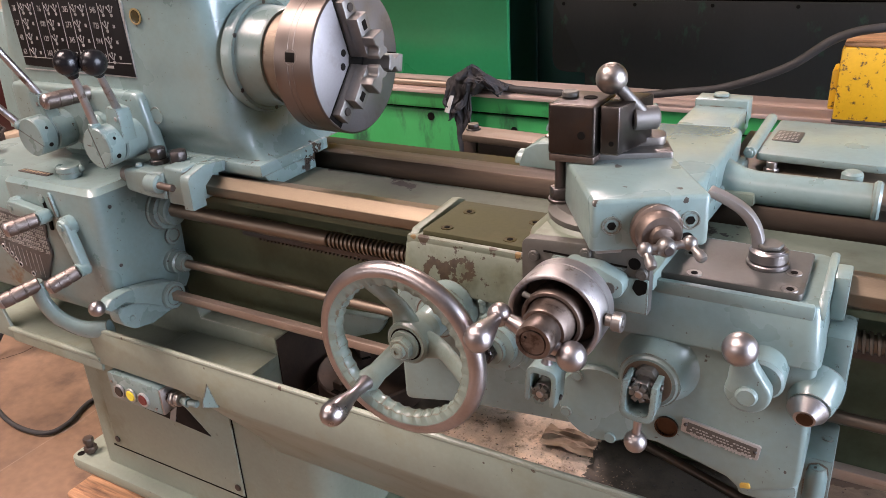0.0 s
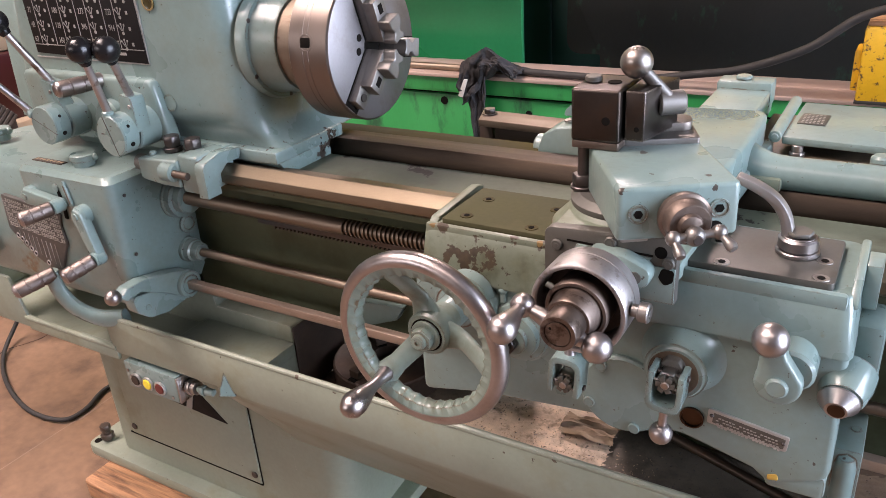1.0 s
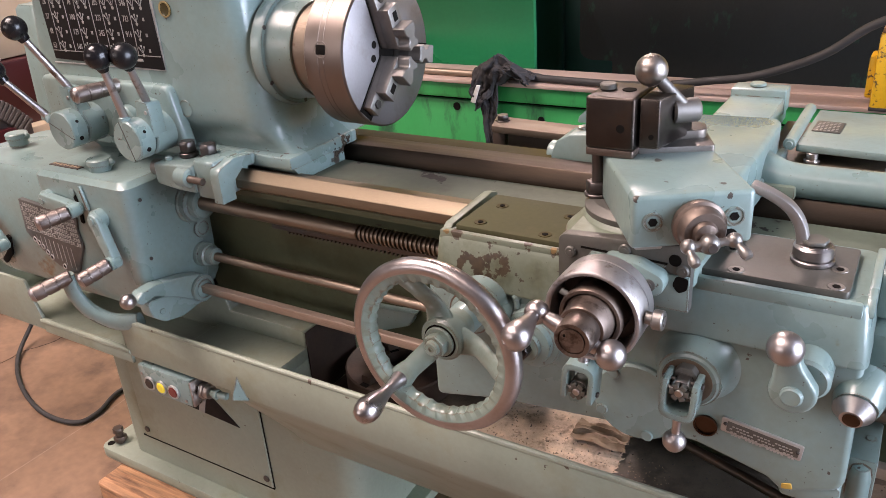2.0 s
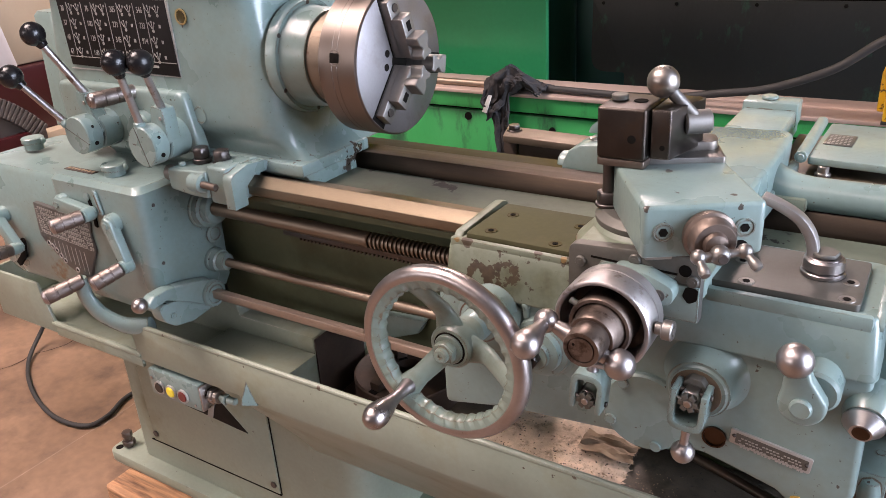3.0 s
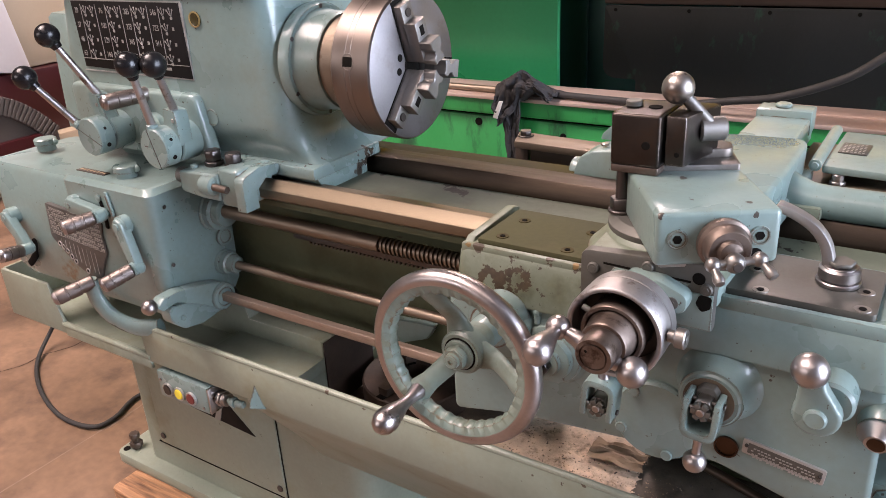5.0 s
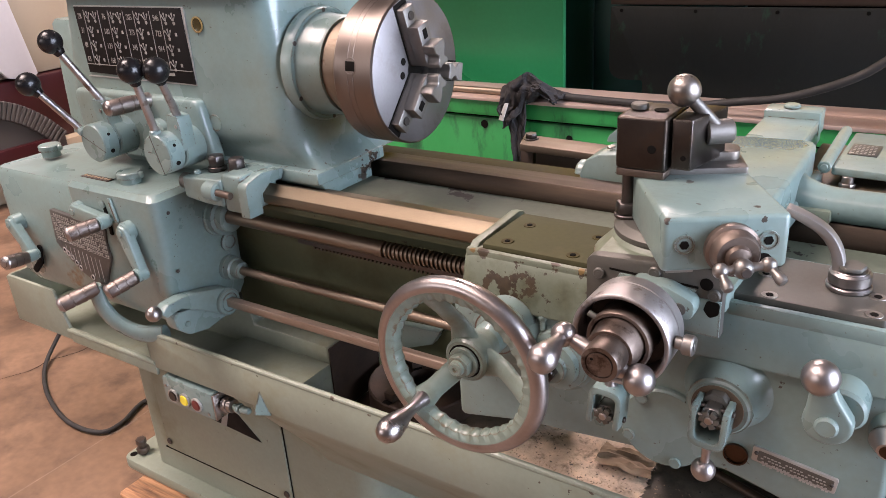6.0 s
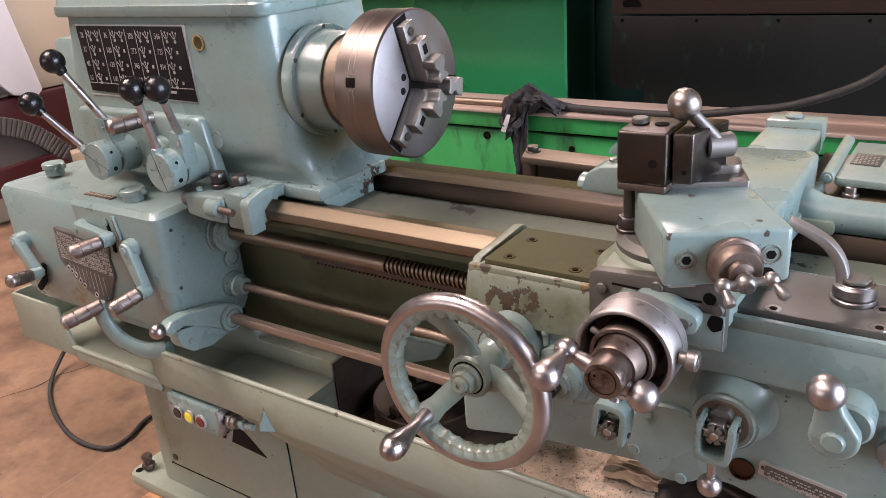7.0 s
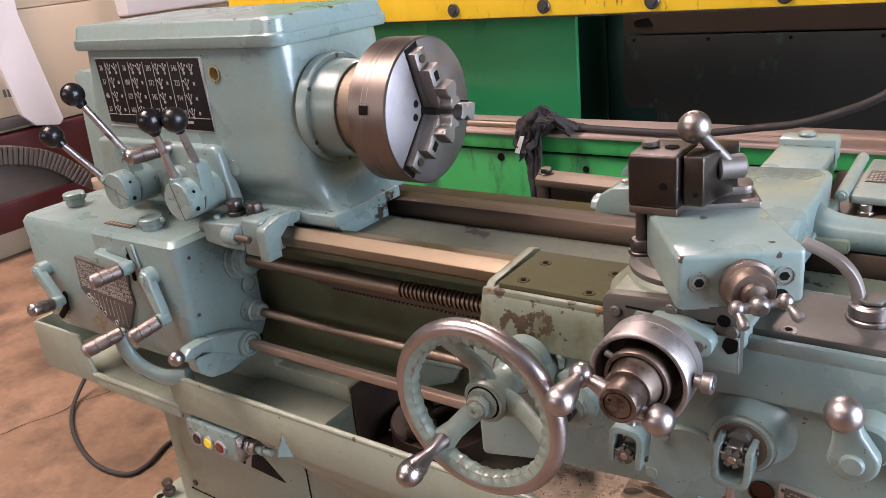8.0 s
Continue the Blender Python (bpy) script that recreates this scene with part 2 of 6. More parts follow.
browned = mat("browned_tool_steel", (0.052, 0.043, 0.038), 0.36, 1, 0.2, 14, 200, 0.08, dirt=(0.07, 0.045, 0.03), dirt_at=0.58, dirt_soft=0.15, edge=(0.30, 0.26, 0.23), edge_at=0.5)
face_steel = mat("turned_face_steel", (0.27, 0.255, 0.26), 0.5, 1, 0.1, 10, 300, 0.05, dirt=(0.2, 0.17, 0.16), dirt_at=0.55, dirt_soft=0.2)
black_plastic = mat("black_bakelite", (0.007, 0.0065, 0.007), 0.22, 0, 0.2, 12, 200, 0.04, spec=0.35)
black_plate = mat("black_dial_plate", (0.010, 0.0085, 0.008), 0.6, 0.0, 0.25, 20, 200, 0.05, spec=0.12)
plate_mark = mat("plate_engraving_white", (0.25, 0.235, 0.21), 0.5, 0, 0.15)
plate_alu = mat("aluminium_label", (0.42, 0.41, 0.39), 0.5, 0.6, 0.15, 30, 300, 0.1)
bore_dark = mat("dark_bore", (0.008, 0.007, 0.006), 0.9, 0.0, 0.2, spec=0.05)
copper = mat("copper_plug", (0.06, 0.034, 0.02), 0.35, 0.9, 0.3, 60, 200, 0.1)
rubber = mat("black_rubber", (0.022, 0.02, 0.019), 0.72, 0, 0.25, 30, 200, 0.1)
yellow_paint = mat("yellow_paint", (0.64, 0.38, 0.015), 0.45, 0, 0.14, 8, 150, 0.1, dirt=(0.10, 0.06, 0.03), dirt_at=0.565, dirt_soft=0.06, dirt_scale=60)
green_paint = mat("bright_green_paint", (0.022, 0.24, 0.06), 0.42, 0, 0.12, 4, 90, 0.06, dirt=(0.012, 0.06, 0.025), dirt_at=0.53, dirt_soft=0.12, dirt_scale=9, stretch=(1.6, 1, 0.5))
teal_paint = mat("dark_teal_paint", (0.006, 0.05, 0.045), 0.5, 0, 0.15, 4, 90, 0.06)
dark_paint = mat("dark_grey_paint", (0.02, 0.0195, 0.016), 0.85, 0, 0.2, 3, 80, 0.08, dirt=(0.022, 0.05, 0.032), dirt_at=0.6, dirt_soft=0.06, dirt_scale=9, stretch=(1.5, 1, 0.8))
beam_yellow = mat("yellow_beam_paint", (0.66, 0.43, 0.015), 0.45, 0, 0.1, 8, 150, 0.1, dirt=(0.16, 0.09, 0.02), dirt_at=0.6, dirt_soft=0.1, dirt_scale=26, stretch=(2.5, 1, 0.5))
brown_paint = mat("brown_rust_paint", (0.045, 0.028, 0.02), 0.55, 0, 0.2, 5, 80, 0.1)
cream_paint = mat("cream_paint", (0.38, 0.30, 0.205), 0.5, 0, 0.05, 2, 60, 0.05)
white_paint = mat("white_paint", (0.58, 0.545, 0.53), 0.45, 0, 0.05, 3, 60, 0.04)
red_paint = mat("dark_red_paint", (0.04, 0.0045, 0.006), 0.4, 0, 0.15, 4, 80, 0.06, coat=0.2)
bellows_grey = mat("grey_way_cover", (0.062, 0.054, 0.047), 0.6, 0, 0.15, 10, 150, 0.15)
pale_steel = mat("pale_lever_steel", (0.38, 0.36, 0.345), 0.5, 1, 0.1, 14, 240, 0.06, dirt=(0.36, 0.29, 0.24), dirt_at=0.6, dirt_soft=0.2)
cloth = mat("dark_rag_cloth", (0.022, 0.02, 0.021), 0.9, 0, 0.3, 30, 500, 0.5)
cloth_light = mat("pale_cloth_strip", (0.45, 0.43, 0.4), 0.9, 0, 0.1, 30, 500, 0.4)
wood = mat("split_wood", (0.38, 0.2, 0.1), 0.65, 0, 0.5, 8, 120, 0.5, stretch=(1, 12, 12), dirt=(0.09, 0.04, 0.02), dirt_at=0.5, dirt_soft=0.2, dirt_scale=6)
concrete = mat("worn_concrete", (0.185, 0.11, 0.066), 0.5, 0, 0.42, 2.6, 44, 0.4, dirt=(0.085, 0.05, 0.031), dirt_at=0.47, dirt_soft=0.22, dirt_scale=5)
chipped(concrete, [(0, 0, -9, 0.01)], (0.075, 0.047, 0.03), 55.0, 0.12)
plaster = mat("wall_plaster", (0.065, 0.05, 0.042), 0.8, 0, 0.1, 1.5, 40, 0.1)
grime = mat("oily_brown_grime", (0.11, 0.08, 0.052), 0.6, 0, 0.3, 14, 160, 0.3, dirt=(0.05, 0.035, 0.022), dirt_at=0.5, dirt_soft=0.2, dirt_scale=16)
# Dust colour lifted to brighten the patch of light in the tray.
chips = mat("lit_metal_dust_and_chips", (0.64, 0.50, 0.37), 0.75, 0.1, 0.35, 40, 700, 0.6, dirt=(0.20, 0.15, 0.10), dirt_at=0.52, dirt_soft=0.2, dirt_scale=60)
cardboard = mat("brown_paper_scrap", (0.33, 0.235, 0.15), 0.8, 0, 0.2, 30, 300, 0.2)
btn_black = mat("black_button", (0.02, 0.015, 0.012), 0.35, 0, 0.1)
btn_yellow = mat("yellow_button", (0.75, 0.6, 0.04), 0.35, 0, 0.1)
btn_red = mat("dark_red_button", (0.13, 0.02, 0.018), 0.35, 0, 0.1)


# ---- mesh tools ----
def merge(*bms):
    out = bmesh.new()
    for b in bms:
        me = bpy.data.meshes.new("tmp")
        b.to_mesh(me)
        out.from_mesh(me)
        bpy.data.meshes.remove(me)
        b.free()
    return out


def soften(bm, width, seg=2, angle=28):
    if width > 0:
        bm.normal_update()
        edges = [e for e in bm.edges if len(e.link_faces) == 2 and e.calc_face_angle(0) > radians(angle)]
        bmesh.ops.bevel(bm, geom=edges, offset=width, segments=seg, profile=0.5, affect="EDGES", clamp_overlap=True)
    return bm


def box(x0, x1, y0, y1, z0, z1, bev=0.002, seg=2):
    bm = bmesh.new()
    bmesh.ops.create_cube(bm, size=1)
    for v in bm.verts:
        v.co = Vector(((x0 + x1) / 2 + v.co.x * (x1 - x0), (y0 + y1) / 2 + v.co.y * (y1 - y0), (z0 + z1) / 2 + v.co.z * (z1 - z0)))
    return soften(bm, bev, seg)


def extrude(poly, axis, a0, a1, bev=0.0015, seg=2):
    """A prism: poly holds (y, z), (x, z) or (x, y) for the axis x, y or z."""
    bm = bmesh.new()
    put = {"x": lambda p, a: (a, p[0], p[1]), "y": lambda p, a: (p[0], a, p[1]), "z": lambda p, a: (p[0], p[1], a)}[axis]
    lo = [bm.verts.new(put(p, a0)) for p in poly]
    hi = [bm.verts.new(put(p, a1)) for p in poly]
    n = len(poly)
    bm.faces.new(lo)
    bm.faces.new(hi[::-1])
    for i in range(n):
        bm.faces.new((lo[i], hi[i], hi[(i + 1) % n], lo[(i + 1) % n]))
    bmesh.ops.recalc_face_normals(bm, faces=bm.faces)
    return soften(bm, bev, seg)


def rounded(poly, radii, seg=5):
    """Round the corners of a 2D polygon; radii is one number or one per corner."""
    out = []
    n = len(poly)
    for i, p in enumerate(poly):
        r = radii[i] if isinstance(radii, (list, tuple)) else radii
        p = Vector(p)
        a, b = Vector(poly[i - 1]) - p, Vector(poly[(i + 1) % n]) - p
        if r <= 0:
            out.append(tuple(p))
            continue
        half = a.angle(b) / 2
        t = min(r / math.tan(half), a.length * 0.49, b.length * 0.49)
        s, e = p + a.normalized() * t, p + b.normalized() * t
        for k in range(seg + 1):
            u = k / seg
            out.append(tuple(s * (1 - u) ** 2 + p * 2 * u * (1 - u) + e * u ** 2))
    return out


def frame_of(way):
    return Vector(way).normalized().to_track_quat("Z", "Y").to_matrix().to_4x4()


def revolve(base, way, profile, seg=36, a0=0.0):
    """A turned body: profile holds (distance along way, radius)."""
    bm = bmesh.new()
    m = Matrix.Translation(base) @ frame_of(way)
    rings = []
    for d, r in profile:
        if r < 1e-6:
            rings.append([bm.verts.new(m @ Vector((0, 0, d)))])
        else:
            rings.append([bm.verts.new(m @ Vector((r * math.cos(a0 + 2 * math.pi * k / seg), r * math.sin(a0 + 2 * math.pi * k / seg), d))) for k in range(seg)])
    for a, b in zip(rings, rings[1:]):
        for k in range(seg):
            k2 = (k + 1) % seg
            if len(a) == 1 and len(b) > 1:
                bm.faces.new((a[0], b[k], b[k2]))
            elif len(b) == 1 and len(a) > 1:
                bm.faces.new((a[k], a[k2], b[0]))
            elif len(a) > 1:
                bm.faces.new((a[k], a[k2], b[k2], b[k]))
    for ring in (rings[0], rings[-1]):
        if len(ring) > 2:
            bm.faces.new(ring)
    bmesh.ops.recalc_face_normals(bm, faces=bm.faces)
    return bm


def rod(p0, p1, r, bev=0.0008, seg=28, r1=None):
    p0, p1 = Vector(p0), Vector(p1)
    n = (p1 - p0).length
    r1 = r if r1 is None else r1
    b = min(bev, r * 0.5, n * 0.3)
    return revolve(p0, p1 - p0, [(0, 0), (0, r - b), (b, r), (n - b, r1), (n, r1 - b), (n, 0)], seg)


def ball(c, r, seg=28, rings=16):
    bm = bmesh.new()
    bmesh.ops.create_uvsphere(bm, u_segments=seg, v_segments=rings, radius=r)
    bmesh.ops.translate(bm, verts=bm.verts, vec=Vector(c))
    return bm


def hexnut(base, way, r, h, turn=0.0):
    return soften(revolve(base, way, [(0, 0), (0, r), (h, r), (h, 0)], 6, turn), r * 0.07, 1)


def smooth_path(points, per=6):
    pts = [Vector(p) for p in points]
    pts = [pts[0] * 2 - pts[1]] + pts + [pts[-1] * 2 - pts[-2]]
    out = []
    for i in range(1, len(pts) - 2):
        a, b, c, d = pts[i - 1 : i + 3]
        for k in range(per):
            t = k / per
            out.append(0.5 * (2 * b + (c - a) * t + (2 * a - 5 * b + 4 * c - d) * t * t + (3 * b - a - 3 * c + d) * t ** 3))
    out.append(pts[-2])
    return out


def sweep(points, radius, seg=12, per=6, flat=1.0, up=(0, 0, 1)):
    """A tube along a smooth path; radius: a number or one for each given point. flat squeezes it along its second axis."""
    path = smooth_path(points, per)
    n = len(points) - 1
    bm = bmesh.new()
    rings = []
    side = None
    for i, p in enumerate(path):
        t = (path[min(i + 1, len(path) - 1)] - path[max(i - 1, 0)]).normalized()
        if side is None:
            side = t.cross(Vector(up)).normalized()
        side = (side - t * side.dot(t)).normalized()
        over = t.cross(side)
        if isinstance(radius, (list, tuple)):
            u = min(i / per, n - 1e-6)
            k = int(u)
            r = radius[k] + (radius[k + 1] - radius[k]) * (u - k)
        else:
            r = radius
        rings.append([bm.verts.new(p + side * r * math.cos(2 * math.pi * k / seg) + over * r * flat * math.sin(2 * math.pi * k / seg)) for k in range(seg)])
    for a, b in zip(rings, rings[1:]):
        for k in range(seg):
            bm.faces.new((a[k], a[(k + 1) % seg], b[(k + 1) % seg], b[k]))
    bm.faces.new(rings[0])
    bm.faces.new(rings[-1])
    bmesh.ops.recalc_face_normals(bm, faces=bm.faces)
    return bm


def placed(bm, m):
    bmesh.ops.transform(bm, matrix=m, verts=bm.verts)
    return bm


def mesh_of(name, bm, material, smooth=35):
    me = bpy.data.meshes.new(name)
    bm.to_mesh(me)
    bm.free()
    me.materials.append(material)
    me.polygons.foreach_set("use_smooth", [True] * len(me.polygons))
    me.set_sharp_from_angle(angle=radians(smooth))
    return me


def part(name, bm, material, parent, label="", smooth=35):
    ob = new(name, mesh_of(name, bm, material, smooth))
    ob.parent = parent
    if parent.parent is None:
        ob.matrix_parent_inverse = Matrix.Translation(-parent.location)
    if label:
        tagged(ob, label)
    return ob


def thing(name, base, label, category, group="", kind=""):
    ob = new(name)
    ob.empty_display_size = 0.05
    ob.location = base
    return tagged(ob, label, category, group, kind)


def solo(name, bm, material, label, category, group="", kind="", smooth=35):
    xs = [v.co for v in bm.verts]
    base = Vector(((min(c.x for c in xs) + max(c.x for c in xs)) / 2, (min(c.y for c in xs) + max(c.y for c in xs)) / 2, min(c.z for c in xs)))
    bmesh.ops.translate(bm, verts=bm.verts, vec=-base)
    ob = new(name, mesh_of(name, bm, material, smooth))
    ob.location = base
    return tagged(ob, label, category, group, kind)


# ---- the hall ----
def sheet(x0, x1, y0, y1, z, nx, ny, bumpy=0.0):
    bm = bmesh.new()
    g = [[bm.verts.new((x0 + (x1 - x0) * i / nx, y0 + (y1 - y0) * j / ny, z + bumpy * noise.noise(Vector((i * 1.7, j * 1.3, 0.5))))) for j in range(ny + 1)] for i in range(nx + 1)]
    for i in range(nx):
        for j in range(ny):
            bm.faces.new((g[i][j], g[i + 1][j], g[i + 1][j + 1], g[i][j + 1]))
    return bm


floor_ob = tagged(new("floor", mesh_of("floor", sheet(-7, 6, -6, 6, 0.0, 26, 24), concrete)), "worn brownish concrete workshop floor with joints and cracks", "floor", kind="structure")
WALL = "plain brown-grey plastered workshop wall"
for name, pieces in {
    "wall_north": [(-7, 6, 6, 6.2, 0, 5)], "wall_west": [(-7.2, -7, -6.2, 6.2, 0, 5)],
    "wall_south": [(-7, -6.3, -6.2, -6, 0, 5), (-1.1, 6, -6.2, -6, 0, 5), (-6.3, -1.1, -6.2, -6, 0, 2.2), (-6.3, -1.1, -6.2, -6, 3.8, 5)],
    "wall_east": [(6, 6.2, -6.2, -2.2, 0, 5), (6, 6.2, 1.8, 6.2, 0, 5), (6, 6.2, -2.2, 1.8, 0, 0.05), (6, 6.2, -2.2, 1.8, 4.25, 5)],
}.items():
    tagged(new(name, mesh_of(name, merge(*[box(*p, bev=0) for p in pieces]), plaster)), WALL, "wall", kind="structure")
tagged(new("ceiling", mesh_of("ceiling", merge(box(-7.2, -3.65, -6.2, 6.2, 5, 5.2, 0), box(-0.95, 6.2, -2.25, 6.2, 5, 5.2, 0), box(-0.95, 6.2, -6.2, -3.35, 5, 5.2, 0), box(-0.95, -0.85, -3.35, -2.25, 5, 5.2, 0), box(1.65, 6.2, -3.35, -2.25, 5, 5.2, 0), box(-0.1, 0.05, -3.35, -2.25, 5, 5.07, 0), box(0.75, 0.9, -3.35, -2.25, 5, 5.07, 0), box(-3.65, -0.95, -6.2, -2.75, 5, 5.2, 0), box(-3.65, -0.95, -0.25, 3.55, 5, 5.2, 0), box(-3.65, -2.7, 3.55, 5.25, 5, 5.2, 0), box(-1.0, -0.95, 3.55, 5.25, 5, 5.2, 0), box(-3.65, -0.95, 5.25, 6.2, 5, 5.2, 0)), plaster)), "plain workshop ceiling with three skylight openings", "ceiling", kind="structure")
win = tagged(new("window_1"), "tall steel-framed workshop window reaching the floor", "window", kind="structure")
for k in range(6):
    part("mullion", box(5.97, 6.0, -2.2 + 0.8 * k - 0.03, -2.2 + 0.8 * k + 0.03, 0.05, 4.25, 0.004), dark_paint, win)
for k in range(5):
    part("transom", box(5.968, 5.998, -2.23, 1.83, 0.08 + 1.035 * k - 0.03, 0.08 + 1.035 * k + 0.03, 0.004), dark_paint, win)
win = tagged(new("window_2"), "steel-framed high workshop window with many panes", "window", kind="structure")
for k in range(7):
    part("mullion", box(-6.3 + 0.867 * k - 0.04, -6.3 + 0.867 * k + 0.04, -6.0, -5.97, 2.2, 3.8, 0.004), dark_paint, win)
for k in range(3):
    part("transom", box(-6.34, -1.06, -5.998, -5.968, 2.2 + 0.8 * k - 0.03, 2.2 + 0.8 * k + 0.03, 0.004), dark_paint, win)

joint_mat = mat("pale_joint_filler", (0.235, 0.165, 0.12), 0.8, 0, 0.3, 12, 90, 0.3)
for pts, w, m_, nm in (([(-1.2, -3.0), (-1.165, -0.1), (-1.16, 0.12), (-1.22, 1.0), (-1.25, 4.0)], 0.004, joint_mat, "joint"), ([(-6.5, 0.30), (-2.4, 0.355), (-2.0, 0.385), (-1.25, 0.42)], 0.003, joint_mat, "joint"),
                       ([(-1.83, -0.3), (-1.77, -0.1), (-1.745, 0.05), (-1.70, 0.15), (-1.70, 0.22), (-1.66, 0.32), (-1.69, 0.5), (-1.62, 0.8)], 0.0028, bore_dark, "crack"), ([(-1.44, -0.6), (-1.4, -0.42), (-1.43, -0.28), (-1.36, -0.15)], 0.002, bore_dark, "crack")):
    ribbon = bmesh.new()
    row = []
    for k, p in enumerate(smooth_path([(x, y, 0.0012) for x, y in pts], 10)):
        j_ = 0.6 * w * noise.noise(p * 23.0) + (0.004 * noise.noise(p * 40.0) if nm == "crack" else 0)
        row.append((ribbon.verts.new(p + Vector((j_ - w * 0.5, j_ * 0.5, 0))), ribbon.verts.new(p + Vector((j_ + w * 0.5, w * 0.4, 0)))))
    for a, b in zip(row, row[1:]):
        ribbon.faces.new((a[0], a[1], b[1], b[0]))
    part(nm, ribbon, m_, floor_ob, "pale filled joint" if nm == "joint" else "thin dark crack")

# ---- lathe bed, tray and stand ----
bed = thing("lathe_bed", (0.3, 0.0, 0.06), "grey-green lathe bed with two ground steel ways", "lathe bed")
part("front_way", extrude([(-0.112, 0.884), (-0.112, 0.897), (-0.095, 0.909), (-0.072, 0.9), (-0.072, 0.898), (-0.056, 0.898), (-0.056, 0.876), (-0.1, 0.876)], "x", -0.23, 1.6, 0.001), steel_way, bed, "ground steel front way")
part("rear_way", extrude([(0.058, 0.876), (0.058, 0.889), (0.066, 0.9075), (0.108, 0.9075), (0.118, 0.9), (0.125, 0.9), (0.125, 0.876)], "x", -0.165, 1.6, 0.001), steel_way_rear, bed, "ground steel rear way, darkened against skylight glare")
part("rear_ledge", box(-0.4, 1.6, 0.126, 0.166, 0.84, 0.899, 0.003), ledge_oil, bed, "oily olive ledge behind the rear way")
part("bed_casting", extrude([(-0.1, 0.876), (-0.055, 0.876), (-0.05, 0.884), (0.05, 0.884), (0.055, 0.876), (0.125, 0.876), (0.115, 0.62), (-0.02, 0.62), (-0.03, 0.64), (-0.03, 0.80), (-0.045, 0.83), (-0.05, 0.86), (-0.1, 0.866)], "x", -0.5, 1.6, 0.002), paint_bed, bed, "oily grey-green bed casting")
part("channel_floor", box(-0.37, 1.59, -0.0495, 0.0495, 0.8842, 0.8856, 0.0003), channel_oil, bed, "oil-soaked floor between the ways")
teeth = [box(x, x + 0.0032, -0.064, -0.052, 0.796, 0.801, 0) for x in np.arange(-0.17, 0.2, 0.0075)]
part("rack", merge(box(-0.2, 1.4, -0.066, -0.046, 0.801, 0.812, 0.001), *teeth), steel_dark, bed, "dark toothed feed rack")

tray = thing("drip_tray", (0.3, -0.05, 0.45), "dusty green sheet-metal drip tray under the lathe", "drip tray")
T = 0.006
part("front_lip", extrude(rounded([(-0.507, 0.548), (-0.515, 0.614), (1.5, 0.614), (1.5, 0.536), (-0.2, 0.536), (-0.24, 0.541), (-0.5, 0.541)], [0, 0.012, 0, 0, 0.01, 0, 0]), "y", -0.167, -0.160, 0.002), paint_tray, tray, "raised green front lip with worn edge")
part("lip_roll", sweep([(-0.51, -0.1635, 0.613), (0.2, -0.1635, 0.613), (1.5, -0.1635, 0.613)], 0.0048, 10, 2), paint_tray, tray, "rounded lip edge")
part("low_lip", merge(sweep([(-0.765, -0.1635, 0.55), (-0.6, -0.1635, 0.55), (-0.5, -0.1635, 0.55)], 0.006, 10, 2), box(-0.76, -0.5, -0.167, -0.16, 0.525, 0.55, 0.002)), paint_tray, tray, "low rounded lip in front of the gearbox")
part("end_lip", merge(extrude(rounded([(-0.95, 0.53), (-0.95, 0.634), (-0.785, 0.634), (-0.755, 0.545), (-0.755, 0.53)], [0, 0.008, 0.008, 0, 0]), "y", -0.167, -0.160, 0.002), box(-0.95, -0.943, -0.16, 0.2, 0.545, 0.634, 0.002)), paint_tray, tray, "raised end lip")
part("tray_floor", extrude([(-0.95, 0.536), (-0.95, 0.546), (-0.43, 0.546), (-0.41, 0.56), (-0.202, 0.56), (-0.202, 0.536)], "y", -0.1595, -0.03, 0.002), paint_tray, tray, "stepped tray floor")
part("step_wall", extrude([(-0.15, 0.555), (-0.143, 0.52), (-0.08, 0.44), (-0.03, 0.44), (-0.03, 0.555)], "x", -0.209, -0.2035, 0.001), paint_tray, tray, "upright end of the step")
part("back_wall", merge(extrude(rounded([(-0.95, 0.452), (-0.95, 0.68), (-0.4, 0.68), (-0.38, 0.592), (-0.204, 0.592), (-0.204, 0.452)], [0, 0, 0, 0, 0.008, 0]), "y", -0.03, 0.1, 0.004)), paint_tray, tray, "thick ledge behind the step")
# Plate over the pale end face: pit shade put into colour, with oil.
part("pit_end_shade", box(-0.2036, -0.2008, -0.029, 0.099, 0.452, 0.588, 0.0005), rust_and_shade, tray, "dark oily plate painting the shade on the ledge end")
# Unseen end plate, added so that light can't enter the tray lengthwise.
part("added_tray_end", box(1.494, 1.5, -0.16, 0.4, 0.29, 0.61, 0.001), paint_tray, tray, "unseen tray end added to block light")
# Grimy bottom coloured near black for the shade under the lathe.
part("deep_floor", merge(box(-0.203, 1.5, -0.088, 0.4, 0.44, 0.45, 0.001), box(-0.203, 1.5, 0.4, 0.41, 0.44, 0.56, 0.001)), rust_and_shade, tray, "deep tray bottom, grimy and darkened for its shade")
trough = [(-0.1635, 0.538), (-0.162, 0.53), (-0.15, 0.512), (-0.125, 0.478), (-0.088, 0.43), (-0.045, 0.37), (-0.012, 0.318), (0.01, 0.298), (0.04, 0.29), (0.4, 0.29), (0.4, 0.296), (0.042, 0.296), (0.014, 0.304), (-0.006, 0.322), (-0.039, 0.374), (-0.082, 0.434), (-0.119, 0.482), (-0.145, 0.516), (-0.156, 0.538)]
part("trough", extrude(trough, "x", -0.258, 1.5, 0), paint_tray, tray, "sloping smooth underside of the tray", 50)
